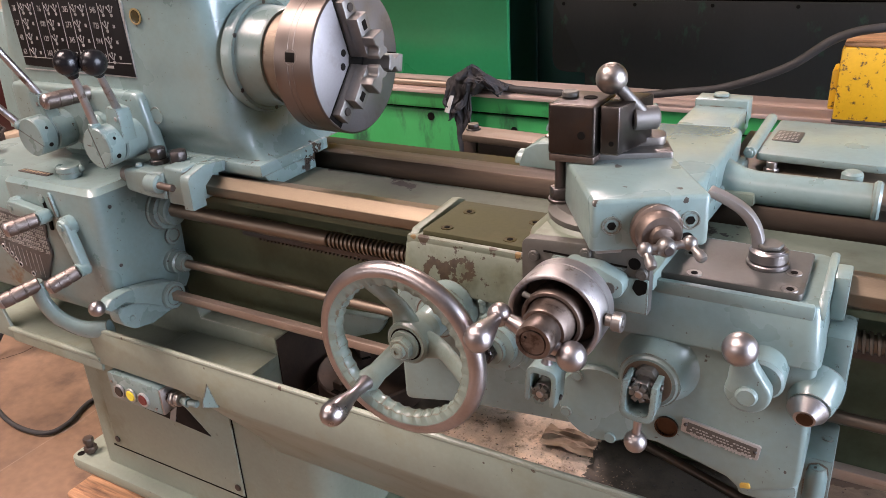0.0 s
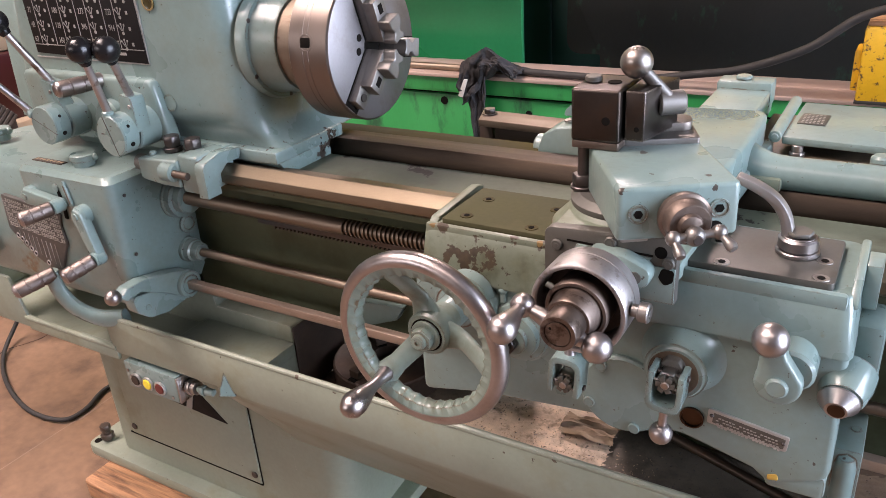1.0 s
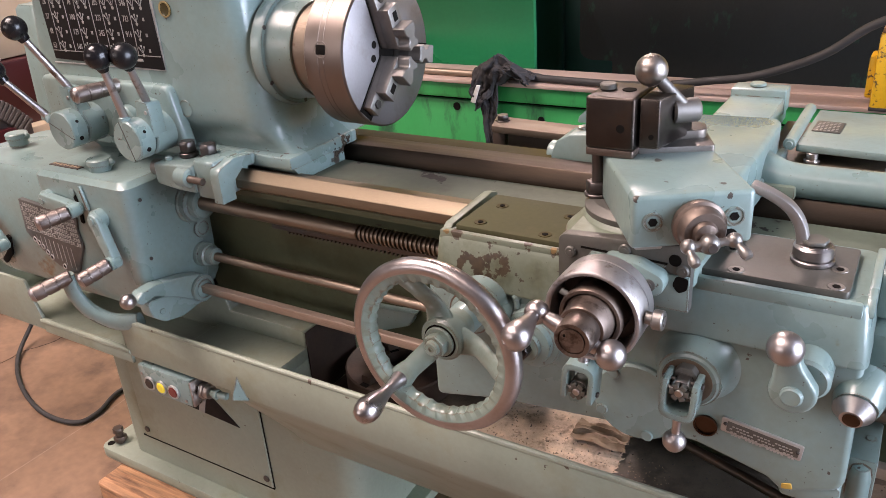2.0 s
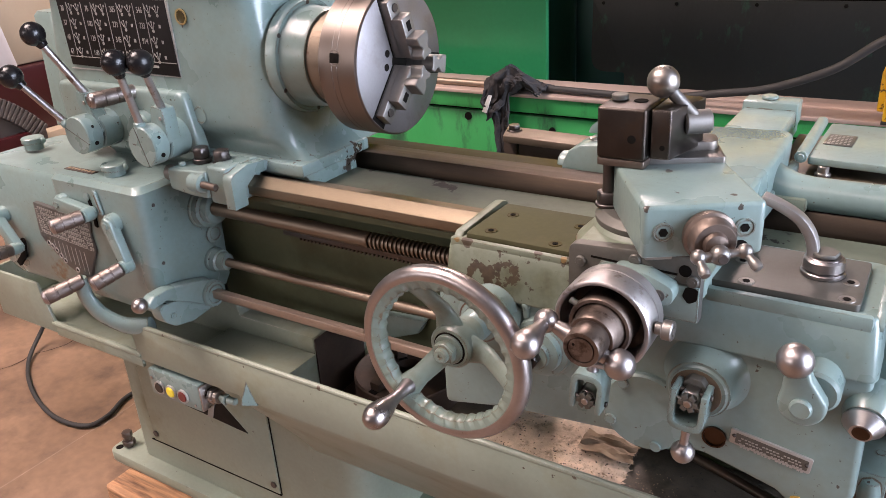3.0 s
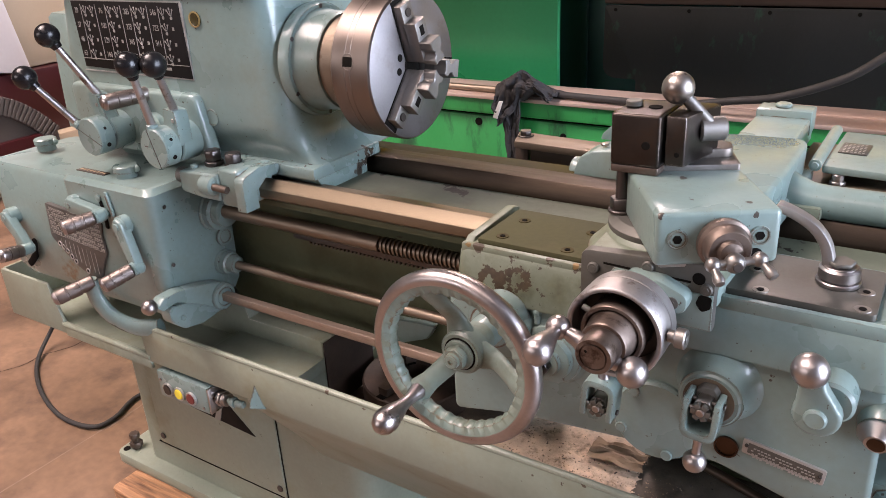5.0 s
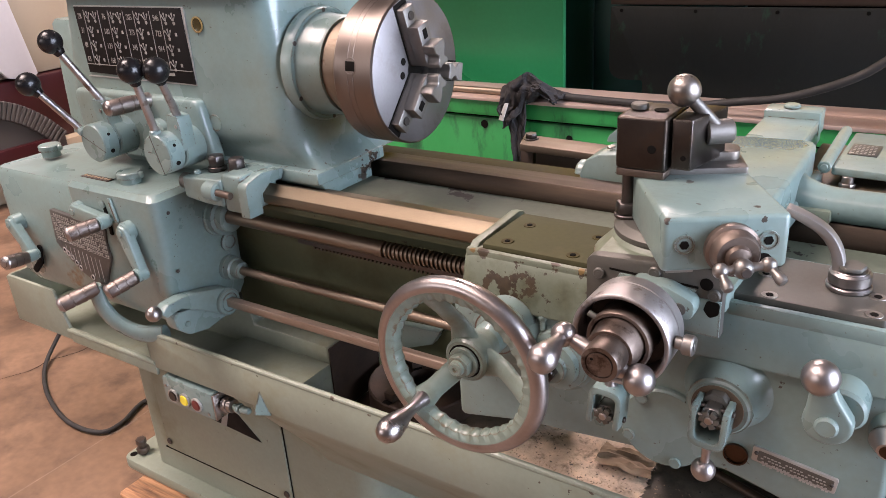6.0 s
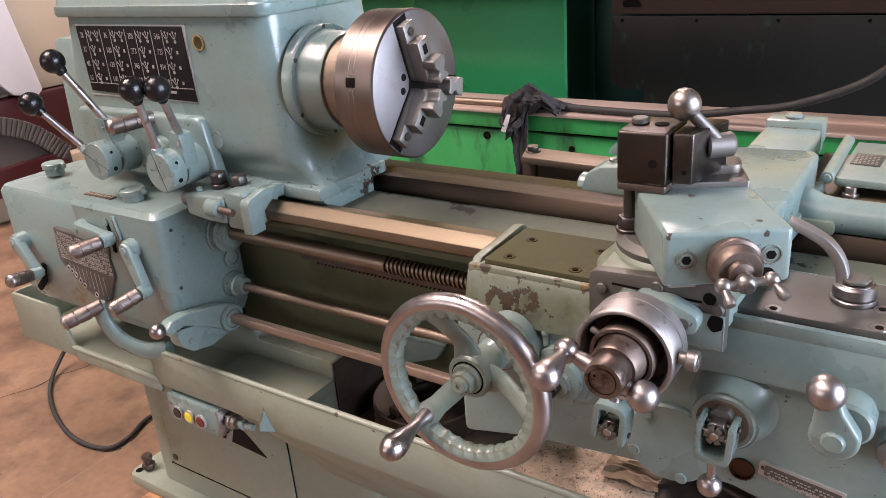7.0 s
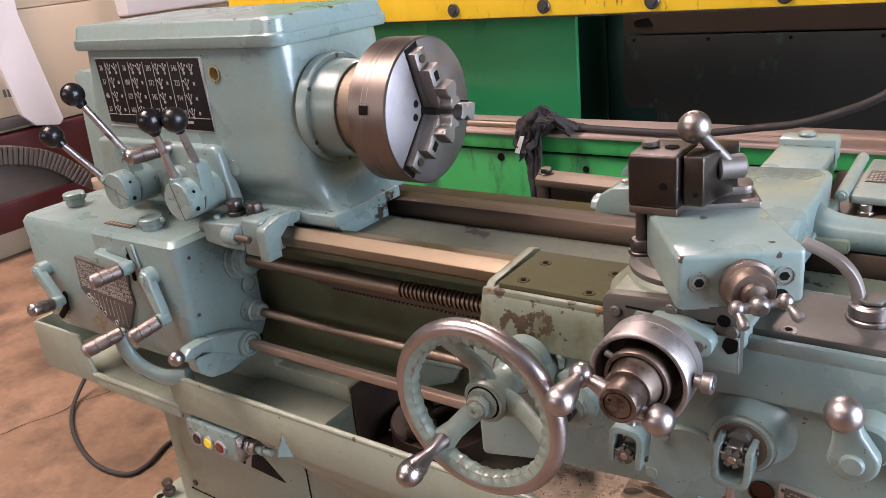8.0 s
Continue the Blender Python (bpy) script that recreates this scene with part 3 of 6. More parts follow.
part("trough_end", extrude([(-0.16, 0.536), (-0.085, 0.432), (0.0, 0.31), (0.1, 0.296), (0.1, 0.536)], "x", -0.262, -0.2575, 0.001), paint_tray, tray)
gus = bmesh.new()
gv = [gus.verts.new(c) for c in ((-0.232, -0.1665, 0.577), (-0.232, -0.185, 0.54), (-0.232, -0.1665, 0.532), (-0.197, -0.1665, 0.566), (-0.214, -0.1665, 0.534))]
for f_ in ((0, 1, 2), (0, 3, 4, 1), (1, 4, 2), (0, 2, 4, 3)):
    gus.faces.new([gv[k] for k in f_])
bmesh.ops.recalc_face_normals(gus, faces=gus.faces)
part("gusset", gus, paint, tray, "small wedge-shaped bracket under the lip")

stand = thing("lathe_stand", (-0.6, 0.15, 0.05), "grey-green cast lathe stand with a screwed door", "lathe stand")
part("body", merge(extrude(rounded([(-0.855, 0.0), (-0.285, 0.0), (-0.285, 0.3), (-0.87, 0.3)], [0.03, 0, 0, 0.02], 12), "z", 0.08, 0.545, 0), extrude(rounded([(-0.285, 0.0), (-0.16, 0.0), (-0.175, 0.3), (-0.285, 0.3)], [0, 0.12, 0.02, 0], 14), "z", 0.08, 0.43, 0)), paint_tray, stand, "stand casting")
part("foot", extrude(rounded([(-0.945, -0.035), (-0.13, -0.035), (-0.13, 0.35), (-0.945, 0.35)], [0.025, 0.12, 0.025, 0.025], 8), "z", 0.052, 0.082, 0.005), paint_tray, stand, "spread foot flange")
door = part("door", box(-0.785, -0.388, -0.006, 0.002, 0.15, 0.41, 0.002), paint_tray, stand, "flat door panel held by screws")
part("joint_line", merge(box(-0.3878, -0.3866, -0.0025, 0.0008, 0.146, 0.41, 0), box(-0.80, -0.388, -0.0025, 0.0008, 0.1430, 0.1452, 0)), bore_dark, door, "dark open joint round the door")
for x, z in ((-0.772, 0.172), (-0.4, 0.172)):
    part("screw", rod((x, -0.006, z), (x, -0.0095, z), 0.008, 0.001, 14), steel_dark, door)
part("triangle_mark", extrude([(-0.70, 0.300), (-0.45, 0.286), (-0.52, 0.345), (-0.62, 0.335)], "y", -0.0075, -0.0055, 0), black_plate, door, "dark triangular emblem plate")
part("emblem_stripe", extrude([(-0.566, 0.293), (-0.55, 0.292), (-0.535, 0.335), (-0.55, 0.335)], "y", -0.009, -0.0072, 0), plate_mark, door, "white stroke")
lb = part("levelling_bolt", merge(rod((-0.905, 0.0, 0.07), (-0.905, 0.0, 0.125), 0.009, 0.001, 16), hexnut((-0.905, 0, 0.088), (0, 0, 1), 0.016, 0.014), hexnut((-0.905, 0, 0.112), (0, 0, 1), 0.013, 0.014)), rusty, stand, "rusty levelling bolt with nut")
part("bolt_hole", rod((-0.925, -0.015, 0.0815), (-0.925, -0.015, 0.0828), 0.009, 0.0002, 18), bore_dark, stand, "dark empty bolt hole")

ctl = thing("push_button_box", (-0.42, -0.16, 0.49), "small grey-green push-button box under the tray lip", "switch box")
part("body", box(-0.483, -0.352, -0.172, -0.13, 0.478, 0.532, 0.003), paint, ctl)
for x, m_, l_ in ((-0.455, btn_black, "black push button"), (-0.425, btn_yellow, "yellow push button"), (-0.394, btn_red, "dark red push button")):
    b_ = part("button", rod((x, -0.172, 0.5), (x, -0.178, 0.5), 0.0102, 0.0015, 22), m_, ctl, l_)
    part("bezel", revolve((x, -0.1725, 0.5), (0, -1, 0), [(0, 0.0102), (0, 0.0132), (0.0035, 0.0132), (0.0042, 0.0118), (0.0035, 0.0102)], 28), plate_alu, b_, "bright ring")
for x, z in ((-0.474, 0.515), (-0.366, 0.488)):
    part("screw", rod((x, -0.172, z), (x, -0.174, z), 0.003, 0.0005, 10), steel, ctl)
part("cable_gland", merge(rod((-0.352, -0.15, 0.505), (-0.325, -0.15, 0.505), 0.012), hexnut((-0.345, -0.15, 0.505), (1, 0, 0), 0.016, 0.01), box(-0.352, -0.348, -0.172, -0.13, 0.48, 0.53, 0.001)), steel, ctl, "steel cable gland")
part("cable_stub", merge(rod((-0.325, -0.15, 0.505), (-0.31, -0.15, 0.505), 0.006), hexnut((-0.316, -0.15, 0.505), (1, 0, 0), 0.010, 0.008), rod((-0.308, -0.15, 0.505), (-0.288, -0.148, 0.506), 0.0065, 0.002)), paint, ctl)

for i, (x0, x1, y0, y1) in enumerate(((-0.875, -0.25, -0.105, 0.02), (-0.9, -0.3, 0.16, 0.3))):
    solo("wooden_block", extrude(rounded([(x0, y0), (x1, y0 - 0.02), (x1, y1), (x0, y1)], 0.012), "z", 0.0, 0.051, 0.004), wood, "split reddish wooden plank under the lathe foot", "wooden plank", "planks under the stand")

part("web", extrude([(-0.062, 0.686), (0.046, 0.694), (0.03, 0.668), (-0.045, 0.638), (-0.062, 0.638)], "y", -0.045, -0.03, 0.002), paint, bed, "pale sloping web under the bed")

# ---- rods along the bed ----
ls = thing("lead_screw", (0.3, -0.07, 0.825), "oily steel lead screw with a coarse thread", "lead screw")
part("plain_shaft", rod((-0.36, -0.07, 0.825), (-0.022, -0.07, 0.825), 0.0118), steel_rod, ls, "plain brownish shaft")


def thread(x0, x1, y, z, pitch, r0, r1, seg=20):
    bm = bmesh.new()
    n = int((x1 - x0) / pitch * seg)
    rows = []
    for i in range(n + 1):
        a = 2 * math.pi * i / seg
        x = x0 + pitch * i / seg
        row = [bm.verts.new((x + pitch * u, y + r * math.cos(a), z + r * math.sin(a))) for u, r in ((0, r0), (0.22, r0), (0.34, r1), (0.72, r1), (0.84, r0), (1.0, r0))]
        rows.append(row)
    for a, b in zip(rows, rows[1:]):
        for k in range(5):
            bm.faces.new((a[k], a[k + 1], b[k + 1], b[k]))
    bmesh.ops.recalc_face_normals(bm, faces=bm.faces)
    return bm


part("thread", merge(thread(-0.022, 0.215, -0.07, 0.825, 0.0073, 0.0095, 0.0124), thread(0.625, 1.0, -0.07, 0.825, 0.0073, 0.0095, 0.0124), rod((-0.022, -0.07, 0.825), (1.4, -0.07, 0.825), 0.0088)), steel_rod, ls, "dark coarse thread", 50)
fr = thing("feed_rod", (0.3, -0.065, 0.724), "smooth oily brownish steel feed rod", "feed rod")
part("shaft", rod((-0.36, -0.065, 0.724), (1.4, -0.065, 0.724), 0.0075), steel_rod, fr)
sq = thing("control_rod", (0.3, -0.1, 0.67), "square brown steel control rod", "control rod")
part("bar", box(-0.36, 1.4, -0.107, -0.0935, 0.6735, 0.687, 0.001), bar_steel, sq)

# ---- headstock ----
hs = thing("headstock", (-0.4, 0.03, 0.91), "large grey-green lathe headstock with a speed chart", "headstock")


def block(levels, corner, seg=6):
    """A casting with rounded upright corners: levels of (z, x0, x1, y0, y1, corner scale)."""
    bm = bmesh.new()
    rings = []
    for z, x0, x1, y0, y1, k in levels:
        pts = rounded([(x0, y0), (x1, y0), (x1, y1), (x0, y1)], corner * k, seg)
        rings.append([bm.verts.new((x, y, z)) for x, y in pts])
    for a, b in zip(rings, rings[1:]):
        n = len(a)
        for i in range(n):
            bm.faces.new((a[i], a[(i + 1) % n], b[(i + 1) % n], b[i]))
    bm.faces.new(rings[0])
    bm.faces.new(rings[-1])
    bmesh.ops.recalc_face_normals(bm, faces=bm.faces)
    return bm


part("body", block([(0.925, -0.70, -0.131, -0.062, 0.15, 0.4), (0.931, -0.698, -0.138, -0.0625, 0.15, 0.5), (0.94, -0.695, -0.147, -0.065, 0.15, 0.6), (0.952, -0.692, -0.1535, -0.0725, 0.15, 0.8), (0.963, -0.69, -0.1575, -0.081, 0.15, 1), (0.974, -0.689, -0.16, -0.0862, 0.15, 1), (0.988, -0.688, -0.1615, -0.088, 0.15, 1), (1.02, -0.685, -0.163, -0.088, 0.15, 1), (1.172, -0.655, -0.178, -0.0865, 0.15, 1)], 0.042), paint, hs, "cast body with rounded corners", 40)
part("lid", block([(1.172, -0.663, -0.17, -0.094, 0.158, 1), (1.176, -0.665, -0.168, -0.096, 0.16, 1), (1.188, -0.663, -0.168, -0.096, 0.16, 1), (1.191, -0.66, -0.171, -0.093, 0.157, 1), (1.208, -0.657, -0.174, -0.09, 0.154, 1), (1.212, -0.653, -0.178, -0.086, 0.15, 0.95)], 0.024), paint, hs, "lid with a raised rim")
part("foot_flange", box(-0.66, -0.128, -0.078, 0.082, 0.908, 0.927, 0.003), paint, hs, "foot flange resting on the ways")
part("foot_web", extrude([(-0.07, 0.908), (0.05, 0.908), (0.05, 0.885), (-0.05, 0.885)], "x", -0.6, -0.131, 0.002), paint, hs, "pale web between the ways")
for x, y in ((-0.15, -0.055), (-0.15, 0.062)):
    part("flange_screw", merge(rod((x, y, 0.927), (x, y, 0.9285), 0.008, 0.0006, 18), rod((x, y, 0.9285), (x, y, 0.9292), 0.0035, 0.0002, 6)), steel_dark, hs)
part("nose_ring", revolve((-0.168, 0, 1.07), (1, 0, 0), [(0, 0.0815), (0.014, 0.0815), (0.018, 0.079), (0.018, 0.0735), (0.021, 0.0715), (0.054, 0.07), (0.06, 0.0675), (0.06, 0.05)], 64), paint, hs, "stepped bearing ring round the spindle")
for k in range(6):
    a = math.pi / 3 * k + 0.5
    part("ring_screw", rod((-0.153, 0.0763 * math.cos(a), 1.07 + 0.0763 * math.sin(a)), (-0.1495, 0.0763 * math.cos(a), 1.07 + 0.0763 * math.sin(a)), 0.0035, 0.0005, 10), steel_dark, hs)
part("end_cover", block([(0.93, -0.745, -0.66, -0.07, 0.14, 1), (1.125, -0.735, -0.66, -0.066, 0.14, 1), (1.132, -0.73, -0.66, -0.062, 0.14, 1)], 0.02), paint, hs, "end cover")
part("sight_hole", revolve((-0.316, -0.0872, 1.135), (0, -1, 0), [(0.0, 0.0115), (0.002, 0.0115), (0.002, 0.0098), (0.0017, 0.0092), (0.0017, 0)], 26), mat("dark_oil_glass", (0.05, 0.04, 0.015), 0.25, 0.0, 0.3, 60, 300, 0.1), hs, "brass rimmed oil sight hole")
part("sight_rim", revolve((-0.316, -0.0885, 1.135), (0, -1, 0), [(0, 0.0118), (0.0012, 0.0118), (0.0014, 0.0108), (0.0012, 0.0094), (0, 0.0094)], 28), mat("dull_brass", (0.40, 0.29, 0.12), 0.45, 0.6, 0.25, 60, 300, 0.1), hs, "dull brass rim")
part("round_plug", revolve((-0.315, -0.0885, 0.989), (0, -1, 0), [(0, 0.0135), (0.0004, 0.0132), (0.0004, 0.0122), (0.0001, 0.012), (0.0001, 0)], 32), paint, hs, "flush painted round plug")
boss = part("front_panel", extrude(rounded([(-0.645, 0.93), (-0.645, 1.025), (-0.332, 1.025), (-0.312, 0.93)], [0, 0.012, 0.016, 0]), "y", -0.103, -0.08, 0.006, 3), paint, hs, "raised lever panel")
chart = part("speed_chart", extrude([(-0.606, 1.052), (-0.341, 1.046), (-0.346, 1.158), (-0.609, 1.158)], "y", -0.0905, -0.087, 0.0008), black_plate, hs, "black speed chart plate with white figures")


def text(name, body, size, at, material, parent, turn=(90, 0, 0), label="", squeeze=1.0):
    cu = bpy.data.curves.new(name, "FONT")
    cu.body, cu.size, cu.extrude = body, size, 0.0002
    cu.align_x, cu.align_y = "CENTER", "CENTER"
    tmp = new(name, cu)
    dg = bpy.context.evaluated_depsgraph_get()
    me = bpy.data.meshes.new_from_object(tmp.evaluated_get(dg))
    bpy.data.objects.remove(tmp)
    bm = bmesh.new()
    bm.from_mesh(me)
    bpy.data.meshes.remove(me)
    placed(bm, pose(*at, *turn) @ Matrix.Diagonal((squeeze, 1, 1, 1)))
    return part(name, bm, material, parent, label)


def bars(boxes, material, name, parent, label=""):
    return part(name, merge(*[box(*b, bev=0) for b in boxes]), material, parent, label)


rows_ = [["28", "76", "205", "546"], ["37", "100", "273", "723"], ["48", "129", "345", "914"], ["63", "160", "457", "1200"]]
for r_, row in enumerate(rows_):
    for c_, num in enumerate(row):
        x, z = -0.592 + c_ * 0.064, 1.143 - r_ * 0.023
        text("speed_figure", num, 0.0125, (x - 0.004, -0.0912, z), plate_mark, chart, squeeze=0.72)
        sym = []
        for sx in ((0.016, 0.034) if r_ == 0 else (0.018,)):
            for dx, dz, r in ((0.002, -0.007, 0.0027), (-0.006, 0.004, 0.0017), (0.0, 0.0065, 0.0017), (0.0065, 0.005, 0.0017)):
                q = [Vector((x + sx + dx, -0.0911, z + dz)), Vector((x + sx + 0.001 + dx * 0.2, -0.0911, z - 0.004 + dz * 0.1))]
                hole = 0.0 if dz < 0 and (r_ + c_) % 3 else r * 0.5
                sym += [revolve(q[0], (0, -1, 0), [(0, hole), (0, r), (0.0004, r), (0.0004, hole)], 12), sweep(q, 0.00055, 6, 2)]
        if r_:
            sym += [box(x + 0.034, x + 0.038, -0.0914, -0.0908, z - 0.0005 - 0.002, z + 0.0025, 0)]
        tagged(part("lever_symbol", merge(*sym), plate_mark, chart), kind="stuff")
for x_ in [-0.584 + 0.064 * k for k in range(4)] + [-0.546 + 0.064 * k for k in range(3)]:
    bars([(x_ - 0.0004, x_ + 0.0004, -0.0912, -0.0904, 1.066, 1.153)], plate_mark, "chart_line", chart)
bars([(-0.604, -0.343, -0.0912, -0.0904, 1.0655, 1.0665)], plate_mark, "chart_line", chart)
bars([(-0.52 + 0.03 * k, -0.505 + 0.03 * k, -0.0912, -0.0904, 1.057, 1.061) for k in range(5)], plate_mark, "chart_caption", chart)
bars([(-0.612, -0.340, -0.0892, -0.0862, 1.0445, 1.0462), (-0.611, -0.343, -0.0892, -0.0862, 1.158, 1.1597), (-0.345, -0.3405, -0.0892, -0.0862, 1.046, 1.158)], plate_alu, "chart_rim", chart)


def knob_arm(t, base, knob):
    way = (Vector(knob) - Vector(base)).normalized()
    part("arm", rod(base, knob, 0.0062, 0.001, 18, r1=0.0052), satin, t, "steel arm")
    part("knob", merge(ball(knob, 0.0185), revolve(Vector(knob) - way * 0.023, way, [(0, 0.0075), (0.007, 0.0095), (0.012, 0.009)], 20)), black_plastic, t, "black ball knob")


def front_lever(h, base, knob, label):
    t = thing("gear_lever", h, label, "gear lever", "headstock levers")
    h = Vector(h)
    d = (Vector(base) - h)
    part("hub", merge(rod(h + Vector((0, 0.028, 0)), h, 0.031, 0.002, 44)), paint, t, "round painted hub")
    part("split_line", placed(box(-0.0006, 0.0006, -0.0004, 0.02, -0.0305, 0.0305, 0), Matrix.Translation(h) @ Matrix.Rotation(math.atan2(d.x, d.z) - 0.12, 4, "Y")), steel_dark, t, "narrow split line")
    part("pin_hole", rod(h + Vector((0.0285, 0.013, -0.012)), h + Vector((0.0302, 0.013, -0.0125)), 0.0035, 0.0002, 14), bore_dark, t)
    part("pin_hole", rod(h + Vector((0.027, 0.013, 0.0145)), h + Vector((0.0282, 0.013, 0.015)), 0.0025, 0.0002, 14), bore_dark, t)
    part("socket", rod(base - d.normalized() * 0.006, Vector(base) + (Vector(knob) - Vector(base)).normalized() * 0.004, 0.0085, 0.0015, 20), paint, t)
    knob_arm(t, base, knob)


def rear_lever(h, base, knob, label, lean):
    t = thing("gear_lever", (h[0], h[1], h[2]), label, "gear lever", "headstock levers")
    h = Vector(h)
    base = Vector(base)
    part("hub", merge(rod((h.x, -0.1, h.z), h + Vector((0, 0.031, 0)), 0.0305, 0.002, 44)), paint, t, "round painted hub")
    part("bracket", merge(extrude(rounded([(h.x + lean * 0.03, h.z), (base.x + lean * 0.013, base.z - 0.012), (base.x + lean * 0.011, base.z + 0.002), (base.x - lean * 0.012, base.z + 0.006), (base.x - lean * 0.016, base.z - 0.014), (h.x - lean * 0.01, h.z)], 0.004), "y", base.y - 0.011, base.y + 0.013, 0.003)), paint, t, "forked painted bracket")
    part("pin", rod((base.x + lean * 0.006, base.y - 0.0112, base.z - 0.012), (base.x + lean * 0.006, base.y - 0.0125, base.z - 0.012), 0.0032, 0.0003, 14), steel, t)
    knob_arm(t, base, knob)


HB = Vector((-0.357, -0.172, 0.957))
HA = Vector((-0.521, -0.168, 0.957))
front_lever(HB, Vector((-0.363, -0.162, 0.989)), (-0.336, -0.2, 1.089), "steel lever with black ball knob on a round green hub")
rear_lever(HB, (-0.34, -0.135, 1.008), (-0.308, -0.18, 1.087), "steel lever with black ball knob in a forked green bracket", 1)
front_lever(HA, Vector((-0.551, -0.162, 0.974)), (-0.597, -0.205, 1.055), "long steel lever with black ball knob leaning away from the chuck")
rear_lever(HA, (-0.528, -0.13, 1.016), (-0.555, -0.176, 1.117), "tall steel lever with black ball knob behind the hub", 1)


def grip(parent, base, tip, r, name="grip"):
    base, tip = Vector(base), Vector(tip)
    n = (tip - base).length
    g = part(name, revolve(base, tip - base, [(0, 0), (0, r * 0.8), (0.002, r * 0.95), (n * 0.31, r), (n * 0.32, r * 0.93), (n * 0.345, r * 0.93), (n * 0.355, r * 1.02), (n * 0.62, r * 1.02), (n * 0.63, r * 0.93), (n * 0.655, r * 0.93), (n * 0.665, r * 1.02), (n * 0.88, r), (n * 0.97, r * 0.8), (n, r * 0.6), (n, 0)], 28), knurled, parent, "ringed steel hand grip")
    part("tip", revolve(base + (tip - base) * 0.9, tip - base, [(0, r * 1.015), (n * 0.04, r * 0.96), (n * 0.085, r * 0.76), (n * 0.108, r * 0.45), (n * 0.115, 0)], 28), chrome, g, "bright worn dome")
    return g


tg = thing("selector_handle", (-0.47, -0.1, 1.02), "short ringed steel handle on the headstock panel", "selector handle")
grip(tg, (-0.45, -0.108, 1.018), (-0.465, -0.17, 1.017), 0.0125)
part("socket", rod((-0.449, -0.098, 1.018), (-0.452, -0.118, 1.018), 0.012), steel, tg)
part("hub_cap", rod((-0.43, -0.1, 0.965), (-0.43, -0.118, 0.965), 0.026, 0.003, 32), paint, tg, "round painted cap between the hubs")

# ---- chuck ----
ck = thing("lathe_chuck", (-0.045, 0, 0.97), "large three-jaw steel lathe chuck on the spindle", "lathe chuck")
part("spindle_nose", revolve((-0.115, 0, 1.07), (1, 0, 0), [(0, 0.0), (0, 0.064), (0.009, 0.064), (0.010, 0.0685), (0.026, 0.0690), (0.027, 0.067), (0.029, 0.067), (0.03, 0.0690), (0.045, 0.0690)], 64), steel_rod, ck, "spindle flange")
part("body", revolve((-0.066, 0, 1.07), (1, 0, 0), [(0, 0.03), (0, 0.0955), (0.004, 0.0995), (0.026, 0.0998), (0.0263, 0.0994), (0.0269, 0.0994), (0.0272, 0.0998), (0.0345, 0.0998), (0.0348, 0.0994), (0.0354, 0.0994), (0.0357, 0.0998), (0.0635, 0.1), (0.066, 0.098), (0.066, 0.02), (0.043, 0.02)], 128), steel_turned, ck, "turned cylindrical body")
part("face", revolve((-0.0012, 0, 1.07), (1, 0, 0), [(0, 0.021), (0, 0.0975), (0.0012, 0.0975), (0.0015, 0.097), (0.0015, 0.021)], 96), face_steel, ck, "turned steel face")
NOSE = [(-0.0122, 0.042), (0.0122, 0.042), (0.0122, 0.031), (0.0062, 0.0255), (0.0062, 0.021), (0.0122, 0.0155), (0.0095, 0.0085), (0.004, 0.0105), (-0.004, 0.0105), (-0.0095, 0.0085), (-0.0122, 0.0155), (-0.0062, 0.021), (-0.0062, 0.0255), (-0.0122, 0.031)]
for k in range(3):
    a = math.radians(18 + 120 * k)
    m = Matrix.Translation((0, 0, 1.07)) @ Matrix.Rotation(a, 4, "X")
    jaw = part("jaw", placed(merge(box(-0.004, 0.013, -0.0122, 0.0122, 0.012, 0.09, 0.0014), box(0.008, 0.029, -0.0122, 0.0122, 0.012, 0.067, 0.0014), extrude(NOSE, "x", 0.026, 0.047, 0.0012, 1)), m), dull_steel, ck, "stepped hardened jaw with a notched nose")
    part("jaw_slot", placed(box(-0.002, 0.0009, -0.0145, 0.0145, 0.015, 0.0965, 0.0003), m), bore_dark, ck, "dark jaw slot")
    part("jaw_bolt", placed(rod((0.013, 0, 0.078), (0.0155, 0, 0.078), 0.0058, 0.0006, 16), m), steel_dark, jaw)
    part("clamp_slot", placed(box(0.0285, 0.0295, -0.0045, 0.0045, 0.047, 0.06, 0.0003), m), bore_dark, jaw, "dark slot in the middle step")
    m2 = Matrix.Translation((0, 0, 1.07)) @ Matrix.Rotation(a + math.pi / 3, 4, "X")
    for dy, rz in ((-0.009, 0.033), (0.009, 0.033)):
        part("face_screw", placed(rod((-0.001, dy, rz), (0.0012, dy, rz), 0.005, 0.0005, 18), m2), bore_dark, ck, "dark countersunk screw")
    part("key_socket", placed(box(-0.0425, -0.0275, -0.0062, 0.0062, 0.0985, 0.1003, 0.0002), m2), bore_dark, ck, "square key socket")
    part("socket_rim", placed(revolve((-0.035, 0, 0.099), (0, 0, 1), [(0, 0.0108), (0.0011, 0.0108), (0.0013, 0.0098), (0.0011, 0.0092), (0, 0.0092)], 26), m2), steel_turned, ck)
part("centre_bore", rod((-0.001, 0, 1.07), (0.001, 0, 1.07), 0.021, 0.0003, 36), bore_dark, ck, "dark centre bore")
ck.location.x += 0.007

# ---- feed gearbox ----
gb = thing("feed_gearbox", (-0.6, -0.1, 0.66), "grey-green feed gearbox with crank levers and a feed chart", "feed gearbox")
